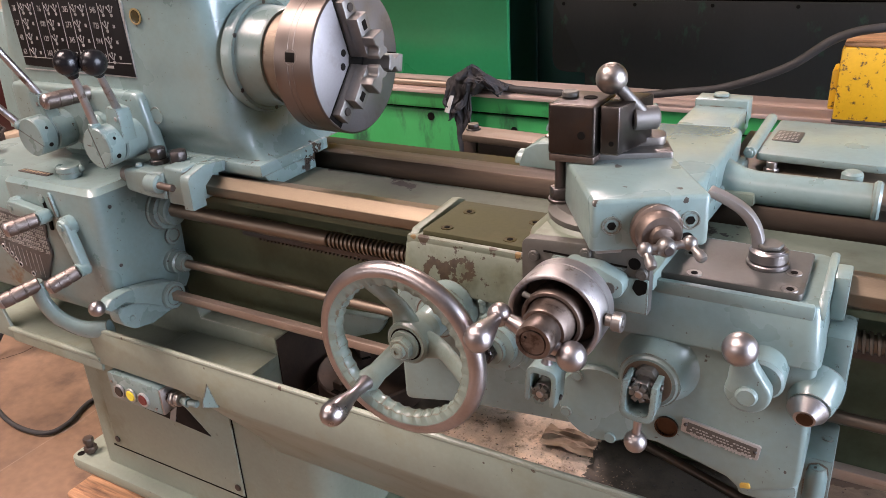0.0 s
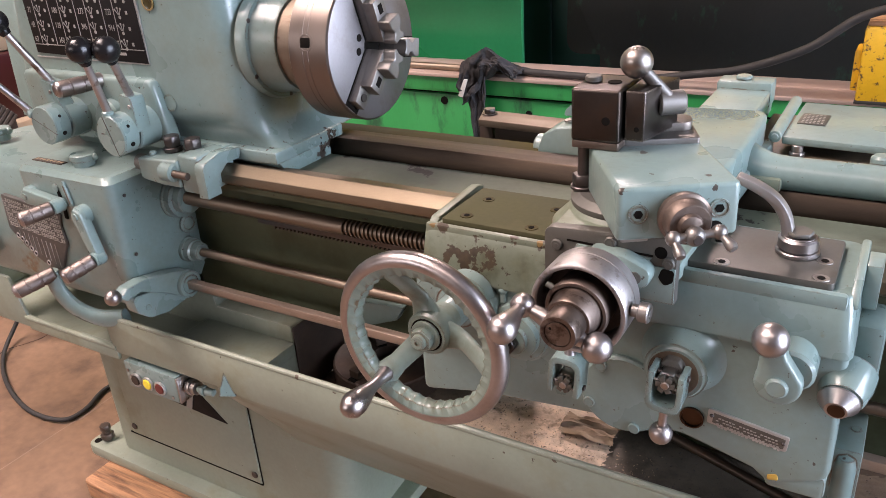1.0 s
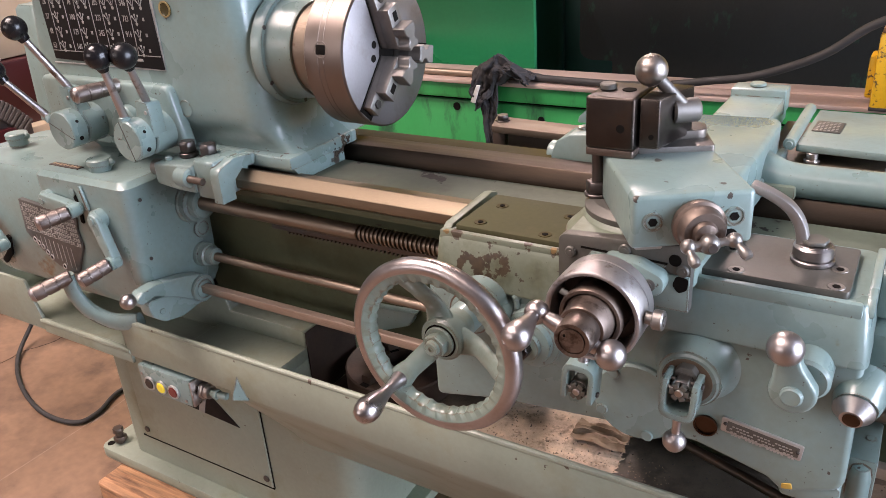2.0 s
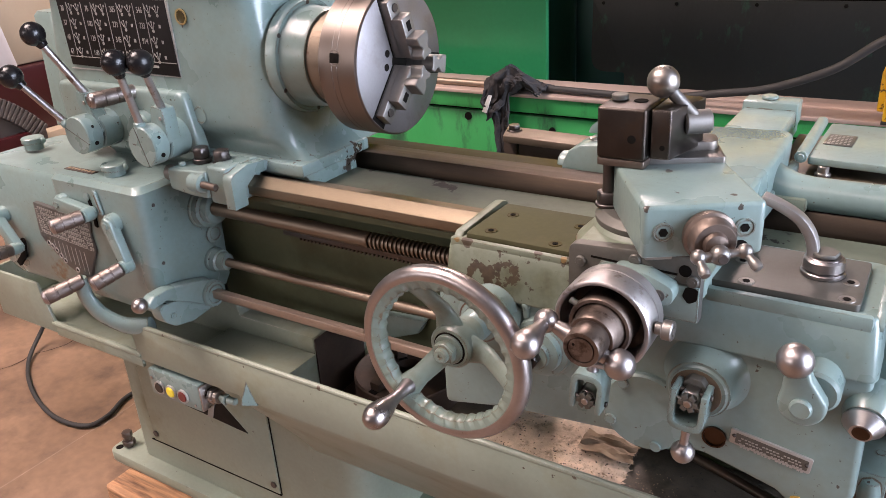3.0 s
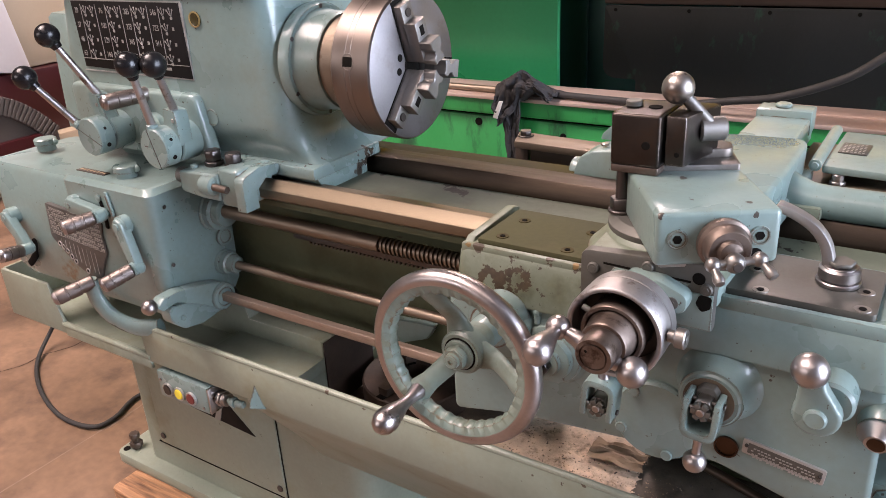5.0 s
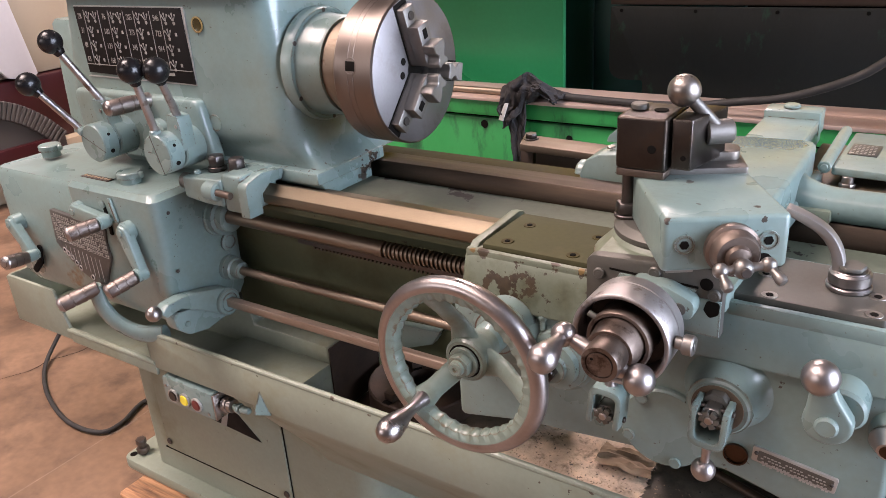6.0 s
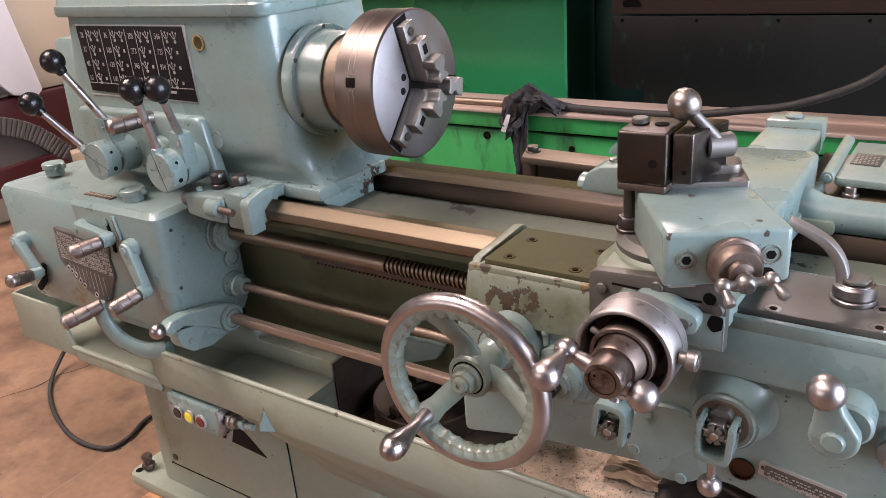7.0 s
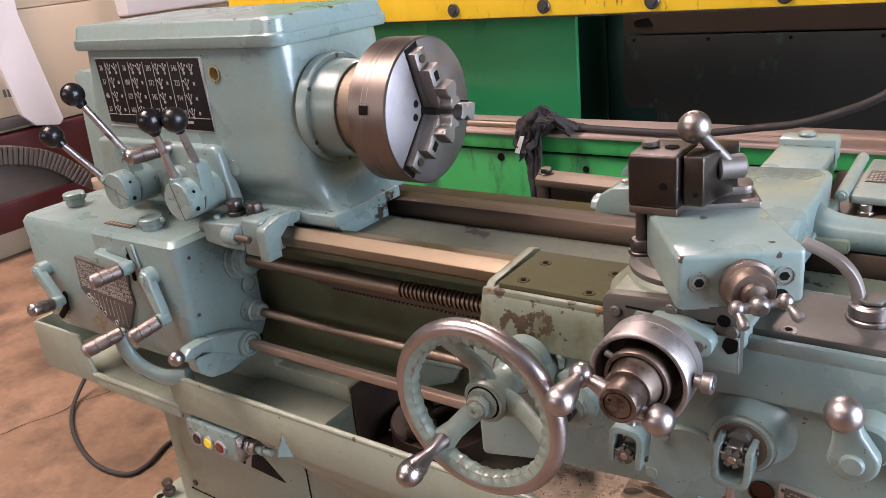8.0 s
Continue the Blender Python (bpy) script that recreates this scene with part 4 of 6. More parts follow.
part("body", block([(0.655, -0.84, -0.40, -0.165, 0.0, 1), (0.68, -0.845, -0.385, -0.178, 0.0, 1), (0.875, -0.84, -0.378, -0.183, -0.0, 1), (0.884, -0.835, -0.385, -0.176, -0.005, 1)], 0.022), paint, gb, "cast gearbox body", 40)
part("cover", block([(0.66, -0.6, -0.39, -0.172, -0.05, 0.8), (0.69, -0.6, -0.378, -0.187, -0.05, 0.8), (0.882, -0.6, -0.372, -0.19, -0.05, 0.8), (0.891, -0.595, -0.38, -0.182, -0.055, 0.8)], 0.022), paint, gb, "right half set slightly proud", 40)
for x, y in ((-0.475, -0.147), (-0.775, -0.1)):
    c_ = part("oil_cap", revolve((x, y, 0.888), (0, 0, 1), [(0, 0), (0, 0.017), (0.012, 0.017), (0.013, 0.02), (0.021, 0.02), (0.023, 0.018), (0.023, 0)], 30), paint, gb, "round oil filler cap")
    part("ear", ball((x + 0.018, y + 0.008, 0.904), 0.006, 14, 8), paint, c_)
for p_ in ((-0.371, -0.165, 0.86), (-0.371, -0.17, 0.762)):
    part("screw", rod(p_, (p_[0] + 0.002, p_[1], p_[2]), 0.003, 0.0005, 12), steel_dark, gb)
lab = part("small_plate", extrude([(-0.59, -0.15), (-0.515, -0.15), (-0.515, -0.163), (-0.59, -0.163)], "z", 0.8905, 0.8925, 0.0003), brown_paint, gb, "small brown label with pale letters")
bars([(-0.586 + 0.009 * k, -0.581 + 0.009 * k, -0.159, -0.154, 0.8925, 0.893) for k in range(8)], cardboard, "label_marks", lab)
fch = part("feed_chart", extrude(rounded([(-0.663, 0.831), (-0.508, 0.818), (-0.515, 0.795), (-0.512, 0.765), (-0.528, 0.74), (-0.545, 0.71), (-0.572, 0.706), (-0.612, 0.722), (-0.65, 0.75), (-0.669, 0.768)], [0.002, 0.003, 0.012, 0.012, 0.012, 0.006, 0.008, 0.02, 0.02, 0.005]), "y", -0.1925, -0.184, 0.0008), mat("grey_chart_plate", (0.105, 0.098, 0.09), 0.42, 0.5, 0.25, 20, 200, 0.05), gb, "dark feed chart plate with small figures")
marks = []
for j in range(6):
    for k in range(26):
        x, z = -0.659 + 0.0056 * k, 0.8215 - 0.0088 * j - 0.00046 * k
        if (k * 11 + j * 7) % 9:
            marks.append((x, x + 0.0034, -0.1931, -0.1921, z, z + 0.0042))
    marks += [(-0.662 + 0.0146 * k, -0.648 + 0.0146 * k, -0.1931, -0.1921, 0.8192 - 0.0088 * j - 0.0012 * k, 0.8198 - 0.0088 * j - 0.0012 * k) for k in range(10)]
marks += [(-0.64 + 0.0115 * k, -0.6392 + 0.0115 * k, -0.1931, -0.1921, 0.745 - 0.0038 * k, 0.768 - 0.0014 * k) for k in range(9)]
bars(marks, plate_mark, "engraving", fch, "fine worn figures and lines")
for x, z in ((-0.647, 0.757), (-0.638, 0.752), (-0.628, 0.746), (-0.619, 0.737), (-0.61, 0.729), (-0.58, 0.717)):
    r_ = part("chart_ring", revolve((x, -0.1925, z), (0, -1, 0), [(0, 0.0052), (0.0012, 0.0052), (0.0012, 0.0032), (0, 0.0032)], 18), plate_alu, fch, "bright ring round an index hole")
    part("index_hole", rod((x, -0.1921, z), (x, -0.1928, z), 0.0032, 0.0001, 14), bore_dark, r_)
part("pointer_slot", merge(extrude(rounded([(-0.504, 0.868), (-0.497, 0.868), (-0.489, 0.84), (-0.491, 0.81), (-0.499, 0.812), (-0.497, 0.84)], 0.003), "y", -0.1912, -0.189, 0.0004)), bore_dark, gb, "narrow curved dark slot")
part("slot_screw", revolve((-0.501, -0.19, 0.864), (0, -1, 0), [(0, 0.007), (0.002, 0.007), (0.003, 0.005), (0.003, 0)], 20), paint, gb, "painted screw at the slot")
part("index_strip", extrude(rounded([(-0.481, 0.878), (-0.472, 0.879), (-0.464, 0.838), (-0.472, 0.835)], 0.0042), "y", -0.1945, -0.19, 0.0015), paint, gb, "raised painted index strip")
part("strip_groove", extrude(rounded([(-0.4765, 0.872), (-0.4735, 0.872), (-0.4668, 0.842), (-0.4698, 0.841)], 0.0012), "y", -0.1949, -0.194, 0), grime, gb)
part("front_screw", rod((-0.477, -0.1895, 0.803), (-0.477, -0.1925, 0.803), 0.0045, 0.0008, 16), paint, gb)
part("stop_hole", rod((-0.459, -0.1895, 0.759), (-0.459, -0.1908, 0.759), 0.004, 0.0002, 16), bore_dark, gb)
for y, z, r in ((-0.0585, 0.7705, 0.0135),):
    part("side_plug", revolve((-0.3725, y, z), (1, 0, 0), [(0, r * 1.25), (0.003, r * 1.25), (0.004, r * 1.1), (0.004, r * 0.86), (0.0022, r * 0.82), (0.0035, r * 0.62), (0.0042, 0)], 28), paint, gb, "small round plug in a painted ring")


def crank(pivot, end, tip, label):
    t = thing("feed_selector", pivot, label, "selector lever", "feed gearbox levers")
    p, e = Vector(pivot), Vector(end)
    part("pivot_boss", rod(p + Vector((0, 0.02, 0)), p + Vector((0, -0.007, 0)), 0.0155, 0.003, 26), paint, t)
    u = Vector((e.x - p.x, e.z - p.z)).normalized()
    v = Vector((-u.y, u.x))
    P, E = Vector((p.x, p.z)), Vector((e.x, e.z))
    link = [P + v * 0.0125 - u * 0.004, P + v * 0.0125 + u * 0.006, E + v * 0.0095 - u * 0.006, E + v * 0.0105 + u * 0.004, E + u * 0.0115, E - v * 0.0105 + u * 0.004, E - v * 0.0095 - u * 0.006, P - v * 0.0125 + u * 0.006, P - v * 0.0125 - u * 0.004, P - u * 0.014]
    part("arm", extrude(rounded([tuple(q) for q in link], 0.006, 4), "y", p.y - 0.012, p.y + 0.004, 0.0025, 3), paint, t, "flat tapering painted crank arm")
    part("pivot_pin", rod(p + Vector((0, -0.011, 0)), p + Vector((0, -0.0138, 0)), 0.006, 0.0012, 20), paint, t)
    part("end_boss", rod(e + Vector((0, 0.008, 0)), e + Vector((0, -0.012, 0)), 0.0115, 0.002, 22), paint, t)
    grip(t, e + Vector((0, -0.01, 0)), tip, 0.0122)
    return t


crank((-0.566, -0.195, 0.845), (-0.488, -0.203, 0.84), (-0.507, -0.26, 0.834), "painted crank lever with ringed steel grip over the feed chart")
crank((-0.44, -0.198, 0.83), (-0.418, -0.203, 0.762), (-0.437, -0.26, 0.748), "painted crank lever with ringed steel grip at the corner")
crank((-0.79, -0.195, 0.785), (-0.744, -0.203, 0.732), (-0.735, -0.26, 0.74), "painted crank lever with ringed steel grip at the far end")
part("slot", extrude(rounded([(-0.752, 0.746), (-0.741, 0.741), (-0.752, 0.705), (-0.782, 0.680), (-0.792, 0.688), (-0.766, 0.71)], 0.006), "y", -0.1865, -0.182, 0.001), bore_dark, gb, "dark lever slot")
sw = thing("swing_handle", (-0.5, -0.16, 0.6), "curved painted swing handle with steel grip", "selector lever")
part("arc", sweep([(-0.565, -0.203, 0.71), (-0.562, -0.2, 0.67), (-0.545, -0.19, 0.635), (-0.51, -0.172, 0.613), (-0.47, -0.15, 0.612)], [0.0165, 0.0185, 0.02, 0.021, 0.021], 16, 6, 0.6, (0, 1, 0)), paint, sw, "curved flat arm")
grip(sw, (-0.558, -0.2, 0.706), (-0.588, -0.262, 0.69), 0.0128)

for z, y, r, nm in ((0.822, -0.066, 0.027, "lead_screw_bearing"), (0.724, -0.065, 0.016, "feed_rod_bearing")):
    bt = thing(nm, (-0.37, y, z), "stepped round painted bearing collar on the gearbox side", "bearing", "rod bearings")
    part("collar", revolve((-0.38, y, z), (1, 0, 0), [(0, 0), (0, r * 1.35), (0.01, r * 1.35), (0.012, r * 1.25), (0.022, r * 1.22), (0.024, r * 0.98), (0.036, r * 0.95), (0.038, r * 0.85), (0.038, 0)], 36), paint, bt)
    for k in range(3):
        a = 0.6 + k * 2.1
        part("screw", rod((-0.371, y + r * 1.1 * math.cos(a), z + r * 1.1 * math.sin(a)), (-0.366, y + r * 1.1 * math.cos(a), z + r * 1.1 * math.sin(a)), 0.003, 0.0005, 10), steel_dark, bt)
cl = thing("control_lever", (-0.36, -0.09, 0.65), "painted control lever with a steel ball end", "control lever")
part("arm", extrude(rounded([(-0.228, 0.714), (-0.212, 0.7245), (-0.184, 0.7255), (-0.128, 0.714), (-0.095, 0.703), (-0.078, 0.679), (-0.09, 0.657), (-0.112, 0.66), (-0.15, 0.685), (-0.19, 0.707), (-0.218, 0.704)], [0.004, 0.008, 0.01, 0.02, 0.012, 0.02, 0.014, 0.012, 0.03, 0.01, 0.004]), "x", -0.376, -0.353, 0.003, 3), paint, cl, "tapering painted arm")
part("ball", ball((-0.364, -0.2335, 0.7165), 0.0128, 24, 16), chrome, cl, "polished steel ball")
part("housing", extrude(rounded([(-0.205, 0.702), (-0.14, 0.69), (-0.09, 0.668), (-0.098, 0.651), (-0.143, 0.645), (-0.18, 0.653), (-0.2, 0.672)], [0.01, 0.02, 0.006, 0.006, 0.02, 0.02, 0.02]), "x", -0.385, -0.36, 0.004, 3), paint, cl, "painted teardrop housing")
part("screw", merge(rod((-0.361, -0.18, 0.673), (-0.3585, -0.18, 0.673), 0.0055, 0.0006, 16), rod((-0.3585, -0.18, 0.673), (-0.358, -0.18, 0.673), 0.0025, 0.0001, 6)), paint, cl)
part("collar", revolve((-0.358, -0.1, 0.679), (1, 0, 0), [(0, 0.0235), (0.01, 0.0235), (0.012, 0.022), (0.012, 0.0165), (0.0105, 0.016), (0.0125, 0.015), (0.0125, 0.0)], 36), paint, cl, "round collar")

st = thing("carriage_stop", (-0.28, -0.11, 0.88), "pale green clamped carriage stop on the front way", "carriage stop")
SO = Matrix.Translation((0.012, -0.02, 0.0))
part("body", placed(merge(extrude(rounded([(-0.345, 0.889), (-0.345, 0.922), (-0.262, 0.926), (-0.262, 0.884), (-0.3, 0.884)], [0.008, 0.005, 0, 0, 0.006]), "y", -0.135, -0.085, 0.004, 3), box(-0.264, -0.222, -0.13, -0.06, 0.876, 0.934, 0.005, 3), extrude(rounded([(-0.055, 0.93), (-0.062, 0.914), (-0.09, 0.914), (-0.108, 0.9), (-0.108, 0.874), (-0.135, 0.874), (-0.135, 0.925), (-0.1, 0.934)], [0.008, 0, 0.004, 0.004, 0, 0, 0.012, 0.01]), "x", -0.226, -0.208, 0.002)), SO), paint, st, "two-part clamp body")
for x in (-0.308, -0.264):
    part("bolt", placed(merge(rod((x, -0.095, 0.924), (x, -0.095, 0.9315), 0.0145, 0.0012, 28), hexnut((x, -0.095, 0.9315), (0, 0, 1), 0.0132, 0.0165, 0.3), rod((x, -0.095, 0.947), (x, -0.095, 0.9488), 0.0098, 0.0012, 22)), SO), steel_dark, st, "blackened hex bolt")
part("knob", placed(merge(rod((-0.376, -0.108, 0.904), (-0.358, -0.108, 0.904), 0.0125, 0.002, 24), rod((-0.36, -0.108, 0.904), (-0.34, -0.108, 0.904), 0.0085)), SO), dull_steel, st, "rusty adjusting knob")
part("pin", placed(merge(rod((-0.275, -0.14, 0.909), (-0.236, -0.14, 0.907), 0.0055)), SO), rusty, st, "short stop pin")
part("pin_boss", placed(rod((-0.292, -0.135, 0.908), (-0.264, -0.135, 0.908), 0.0145, 0.003, 26), SO), paint, st)
part("oiler", placed(merge(rod((-0.328, -0.118, 0.922), (-0.328, -0.118, 0.929), 0.0055, 0.0015, 14)), SO), paint, st)

# ---- carriage ----
sd = thing("saddle", (0.41, -0.06, 0.857), "worn grey-green lathe saddle with dark steel wing plates", "saddle")
part("front_body", soften(block([(0.8545, 0.184, 0.40, -0.2, -0.06, 1), (0.858, 0.184, 0.40, -0.2005, -0.06, 1), (0.904, 0.186, 0.40, -0.19, -0.06, 1), (0.912, 0.189, 0.40, -0.186, -0.06, 1)], 0.014), 0.002), paint_saddle, sd, "front wall with chipped paint")
part("right_body", soften(block([(0.8545, 0.39, 0.637, -0.2, -0.06, 1), (0.858, 0.39, 0.637, -0.2005, -0.06, 1), (0.904, 0.39, 0.632, -0.19, -0.06, 1), (0.912, 0.39, 0.629, -0.186, -0.06, 1)], 0.014), 0.002), paint, sd, "cleaner front wall beside the cross slide")
part("left_rim", merge(extrude([(-0.185, 0.905), (-0.17, 0.917), (-0.075, 0.921), (-0.06, 0.916), (-0.06, 0.9), (-0.185, 0.9)], "x", 0.188, 0.2, 0.003), box(0.19, 0.35, -0.188, -0.179, 0.9, 0.915, 0.003)), paint_saddle, sd, "raised rim")
part("right_rim", merge(extrude([(-0.185, 0.905), (-0.175, 0.917), (-0.075, 0.921), (-0.06, 0.916), (-0.06, 0.9), (-0.185, 0.9)], "x", 0.626, 0.634, 0.003), box(0.48, 0.625, -0.191, -0.182, 0.9, 0.9155, 0.003)), paint, sd, "raised rim")
lp = part("left_plate", extrude(rounded([(0.206, -0.178), (0.36, -0.178), (0.36, -0.075), (0.206, -0.075)], 0.004), "z", 0.908, 0.919, 0.0012), mat("oily_olive_plate", (0.055, 0.054, 0.027), 0.75, 0.0, 0.2, 9, 160, 0.08, spec=0.15, dirt=(0.08, 0.07, 0.04), dirt_at=0.55, dirt_soft=0.25), sd, "oily olive cover plate")
rp = part("right_plate", extrude(rounded([(0.48, -0.178), (0.612, -0.178), (0.612, -0.078), (0.48, -0.078)], 0.006), "z", 0.908, 0.919, 0.0012), steel_plate, sd, "dark steel cover plate")


def cap_screw(x, y, z, parent, material, r=0.006):
    s = part("cap_screw", revolve((x, y, z), (0, 0, 1), [(0, r * 1.25), (0.0008, r * 1.2), (0.0008, r), (0.0004, r * 0.6), (0.0004, 0)], 20), material, parent, "recessed socket screw")
    part("socket", rod((x, y, z + 0.0004), (x, y, z + 0.0011), r * 0.6, 0.0001, 6), bore_dark, s)


for p_ in ((0.23, -0.161), (0.231, -0.108), (0.318, -0.109), (0.312, -0.165)):
    cap_screw(*p_, 0.919, lp, ledge_oil)
for p_ in ((0.513, -0.178 + 0.008), (0.6, -0.17), (0.599, -0.133), (0.5, -0.125)):
    cap_screw(*p_, 0.919, rp, dull_steel)
part("bridge", merge(box(0.345, 0.485, -0.06, 0.2, 0.908, 0.93, 0.003), box(0.3, 0.53, 0.055, 0.14, 0.908, 0.925, 0.004)), paint_saddle, sd, "bridge across both ways")
part("wiper", merge(box(0.634, 0.648, -0.125, -0.09, 0.872, 0.918, 0.002), box(0.634, 0.66, -0.15, -0.045, 0.806, 0.868, 0.006), rod((0.634, -0.085, 0.80), (0.652, -0.085, 0.80), 0.016)), paint, sd, "way wiper and lead screw housing")
part("front_oiler", merge(rod((0.291, -0.196, 0.852), (0.291, -0.196, 0.838), 0.0035, 0.001, 12), ball((0.291, -0.196, 0.854), 0.0055, 14, 8)), paint, sd, "small painted oiler under the edge")
part("oil_nipple", merge(ball((0.615, -0.1905, 0.873), 0.0045, 12, 8)), steel, sd)

# clamp lever on the right plate
cv = thing("clamp_lever", (0.573, -0.123, 0.919), "bent flat steel clamping lever on a round pivot", "clamp lever")
part("pivot", merge(rod((0.573, -0.123, 0.919), (0.573, -0.123, 0.924), 0.02, 0.001, 36), rod((0.573, -0.123, 0.924), (0.573, -0.123, 0.937), 0.0185, 0.002, 36), rod((0.573, -0.123, 0.936), (0.573, -0.123, 0.9378), 0.015, 0.0005, 30)), chrome, cv, "polished round pivot")
spine = [Vector(p_) for p_ in ((0.511, 0.0, 0.989), (0.53, 0.0, 0.9815), (0.546, 0.0, 0.972), (0.5565, 0.0, 0.959), (0.5615, 0.0, 0.945), (0.563, 0.0, 0.931))]
spine = smooth_path(spine, 4)
over_, under_ = [], []
for k, p_ in enumerate(spine):
    d_ = (spine[min(k + 1, len(spine) - 1)] - spine[max(k - 1, 0)]).normalized()
    w_ = 0.0042 + 0.0014 * k / len(spine)
    over_.append((p_.x + d_.z * -w_, p_.z + d_.x * w_))
    under_.append((p_.x + d_.z * w_, p_.z - d_.x * w_))
part("arm", extrude(over_ + under_[::-1], "y", -0.13, -0.115, 0.002, 2), pale_steel, cv, "curved flat worn arm")
part("bolt_head", hexnut((0.573, -0.123, 0.9385), (0, 0, 1), 0.0135, 0.004, 0.3), steel_plate, cv, "flat hexagon head")

# ---- apron ----
ap = thing("apron", (0.41, -0.13, 0.7), "grey-green lathe apron with hand levers", "apron")
outline = rounded([(0.172, 0.683), (0.172, 0.86), (0.634, 0.86), (0.636, 0.712), (0.582, 0.69), (0.566, 0.703), (0.529, 0.713), (0.493, 0.722), (0.4, 0.716), (0.262, 0.703)], [0.01, 0.0, 0.0, 0.02, 0.01, 0.012, 0.03, 0.03, 0.03, 0.03])
part("body", extrude(outline, "y", -0.193, -0.118, 0.012, 4), paint, ap, "cast apron front")
part("lower_lip", extrude(rounded([(0.578, 0.685), (0.578, 0.705), (0.634, 0.715), (0.634, 0.685)], 0.008), "y", -0.19, -0.07, 0.004), paint, ap, "lower oil pan with yellow drips")
part("drip", extrude(rounded([(0.581, 0.697), (0.581, 0.703), (0.59, 0.706), (0.592, 0.699)], 0.002), "y", -0.1945, -0.189, 0.001), mat("yellow_grease", (0.45, 0.28, 0.05), 0.4), ap, "yellow grease drip")
part("end_bracket", merge(box(0.63, 0.662, -0.125, -0.05, 0.60, 0.706, 0.003), revolve((0.648, -0.125, 0.6), (0, 0, 1), [(0, 0.011), (0.085, 0.011), (0.097, 0.008), (0.101, 0.0)], 24), rod((0.652, -0.085, 0.706), (0.652, -0.085, 0.7072), 0.005, 0.0003, 16)), paint, ap, "side bracket")
# round bosses
part("boss", merge(rod((0.489, -0.15, 0.819), (0.489, -0.226, 0.819), 0.031, 0.004, 44), ), paint, ap, "large round boss", 40)
part("boss_blend", revolve((0.489, -0.19, 0.82), (0, -1, 0), [(0, 0.046), (0.006, 0.039), (0.014, 0.0335), (0.025, 0.0312), (0.034, 0.0308)], 44), paint, ap, "cast fillet round the boss", 60)
part("round_cover", merge(rod((0.43, -0.19, 0.757), (0.43, -0.2, 0.757), 0.047, 0.0025, 48)), paint, ap, "flat round cover")
for a in (0.5, 2.2, 3.6, 5.1):
    part("cover_screw", rod((0.43 + 0.04 * math.cos(a), -0.2, 0.757 + 0.04 * math.sin(a)), (0.43 + 0.04 * math.cos(a), -0.203, 0.757 + 0.04 * math.sin(a)), 0.0065, 0.0012, 16), paint, ap, "painted screw head")
part("small_boss", revolve((0.31, -0.19, 0.806), (0, -1, 0), [(0, 0.045), (0.006, 0.036), (0.012, 0.0345), (0.014, 0.028), (0.022, 0.0265), (0.024, 0.018), (0.03, 0.017), (0.03, 0)], 40), paint, ap, "stepped round boss")
part("shaft_end", merge(hexnut((0.31, -0.22, 0.806), (0, -1, 0), 0.0105, 0.012), rod((0.31, -0.232, 0.806), (0.31, -0.24, 0.806), 0.006)), steel_dark, ap)
part("plug", revolve((0.503, -0.1935, 0.749), (0, -1, 0), [(0, 0.0122), (0.003, 0.0122), (0.003, 0.0106), (0.0008, 0.0102), (0.0008, 0)], 28), copper, ap, "recessed copper plug")
npl = part("name_plate", extrude(rounded([(0.519, 0.7665), (0.597, 0.7545), (0.595, 0.737), (0.518, 0.749)], 0.0025), "y", -0.1955, -0.192, 0.0005), plate_alu, ap, "small aluminium plate with worn lettering")
part("field", extrude(rounded([(0.5245, 0.7625), (0.5935, 0.752), (0.592, 0.740), (0.5235, 0.7505)], 0.001), "y", -0.1956, -0.1952, 0), steel_plate, npl, "dark recessed field")
bars([(0.526 + 0.0034 * k + 0.001 * j, 0.5284 + 0.0034 * k + 0.001 * j, -0.1961, -0.1952, 0.757 - 0.0036 * j - 0.00053 * k, 0.7582 - 0.0036 * j - 0.00053 * k) for j in range(4) for k in range(18) if (k * 7 + j * 5) % 6], plate_alu, "worn_letters", npl)
for x, z in ((0.5225, 0.7585), (0.5915, 0.7465)):
    part("rivet", ball((x, -0.1955, z), 0.0022, 10, 6), steel_dark, npl)


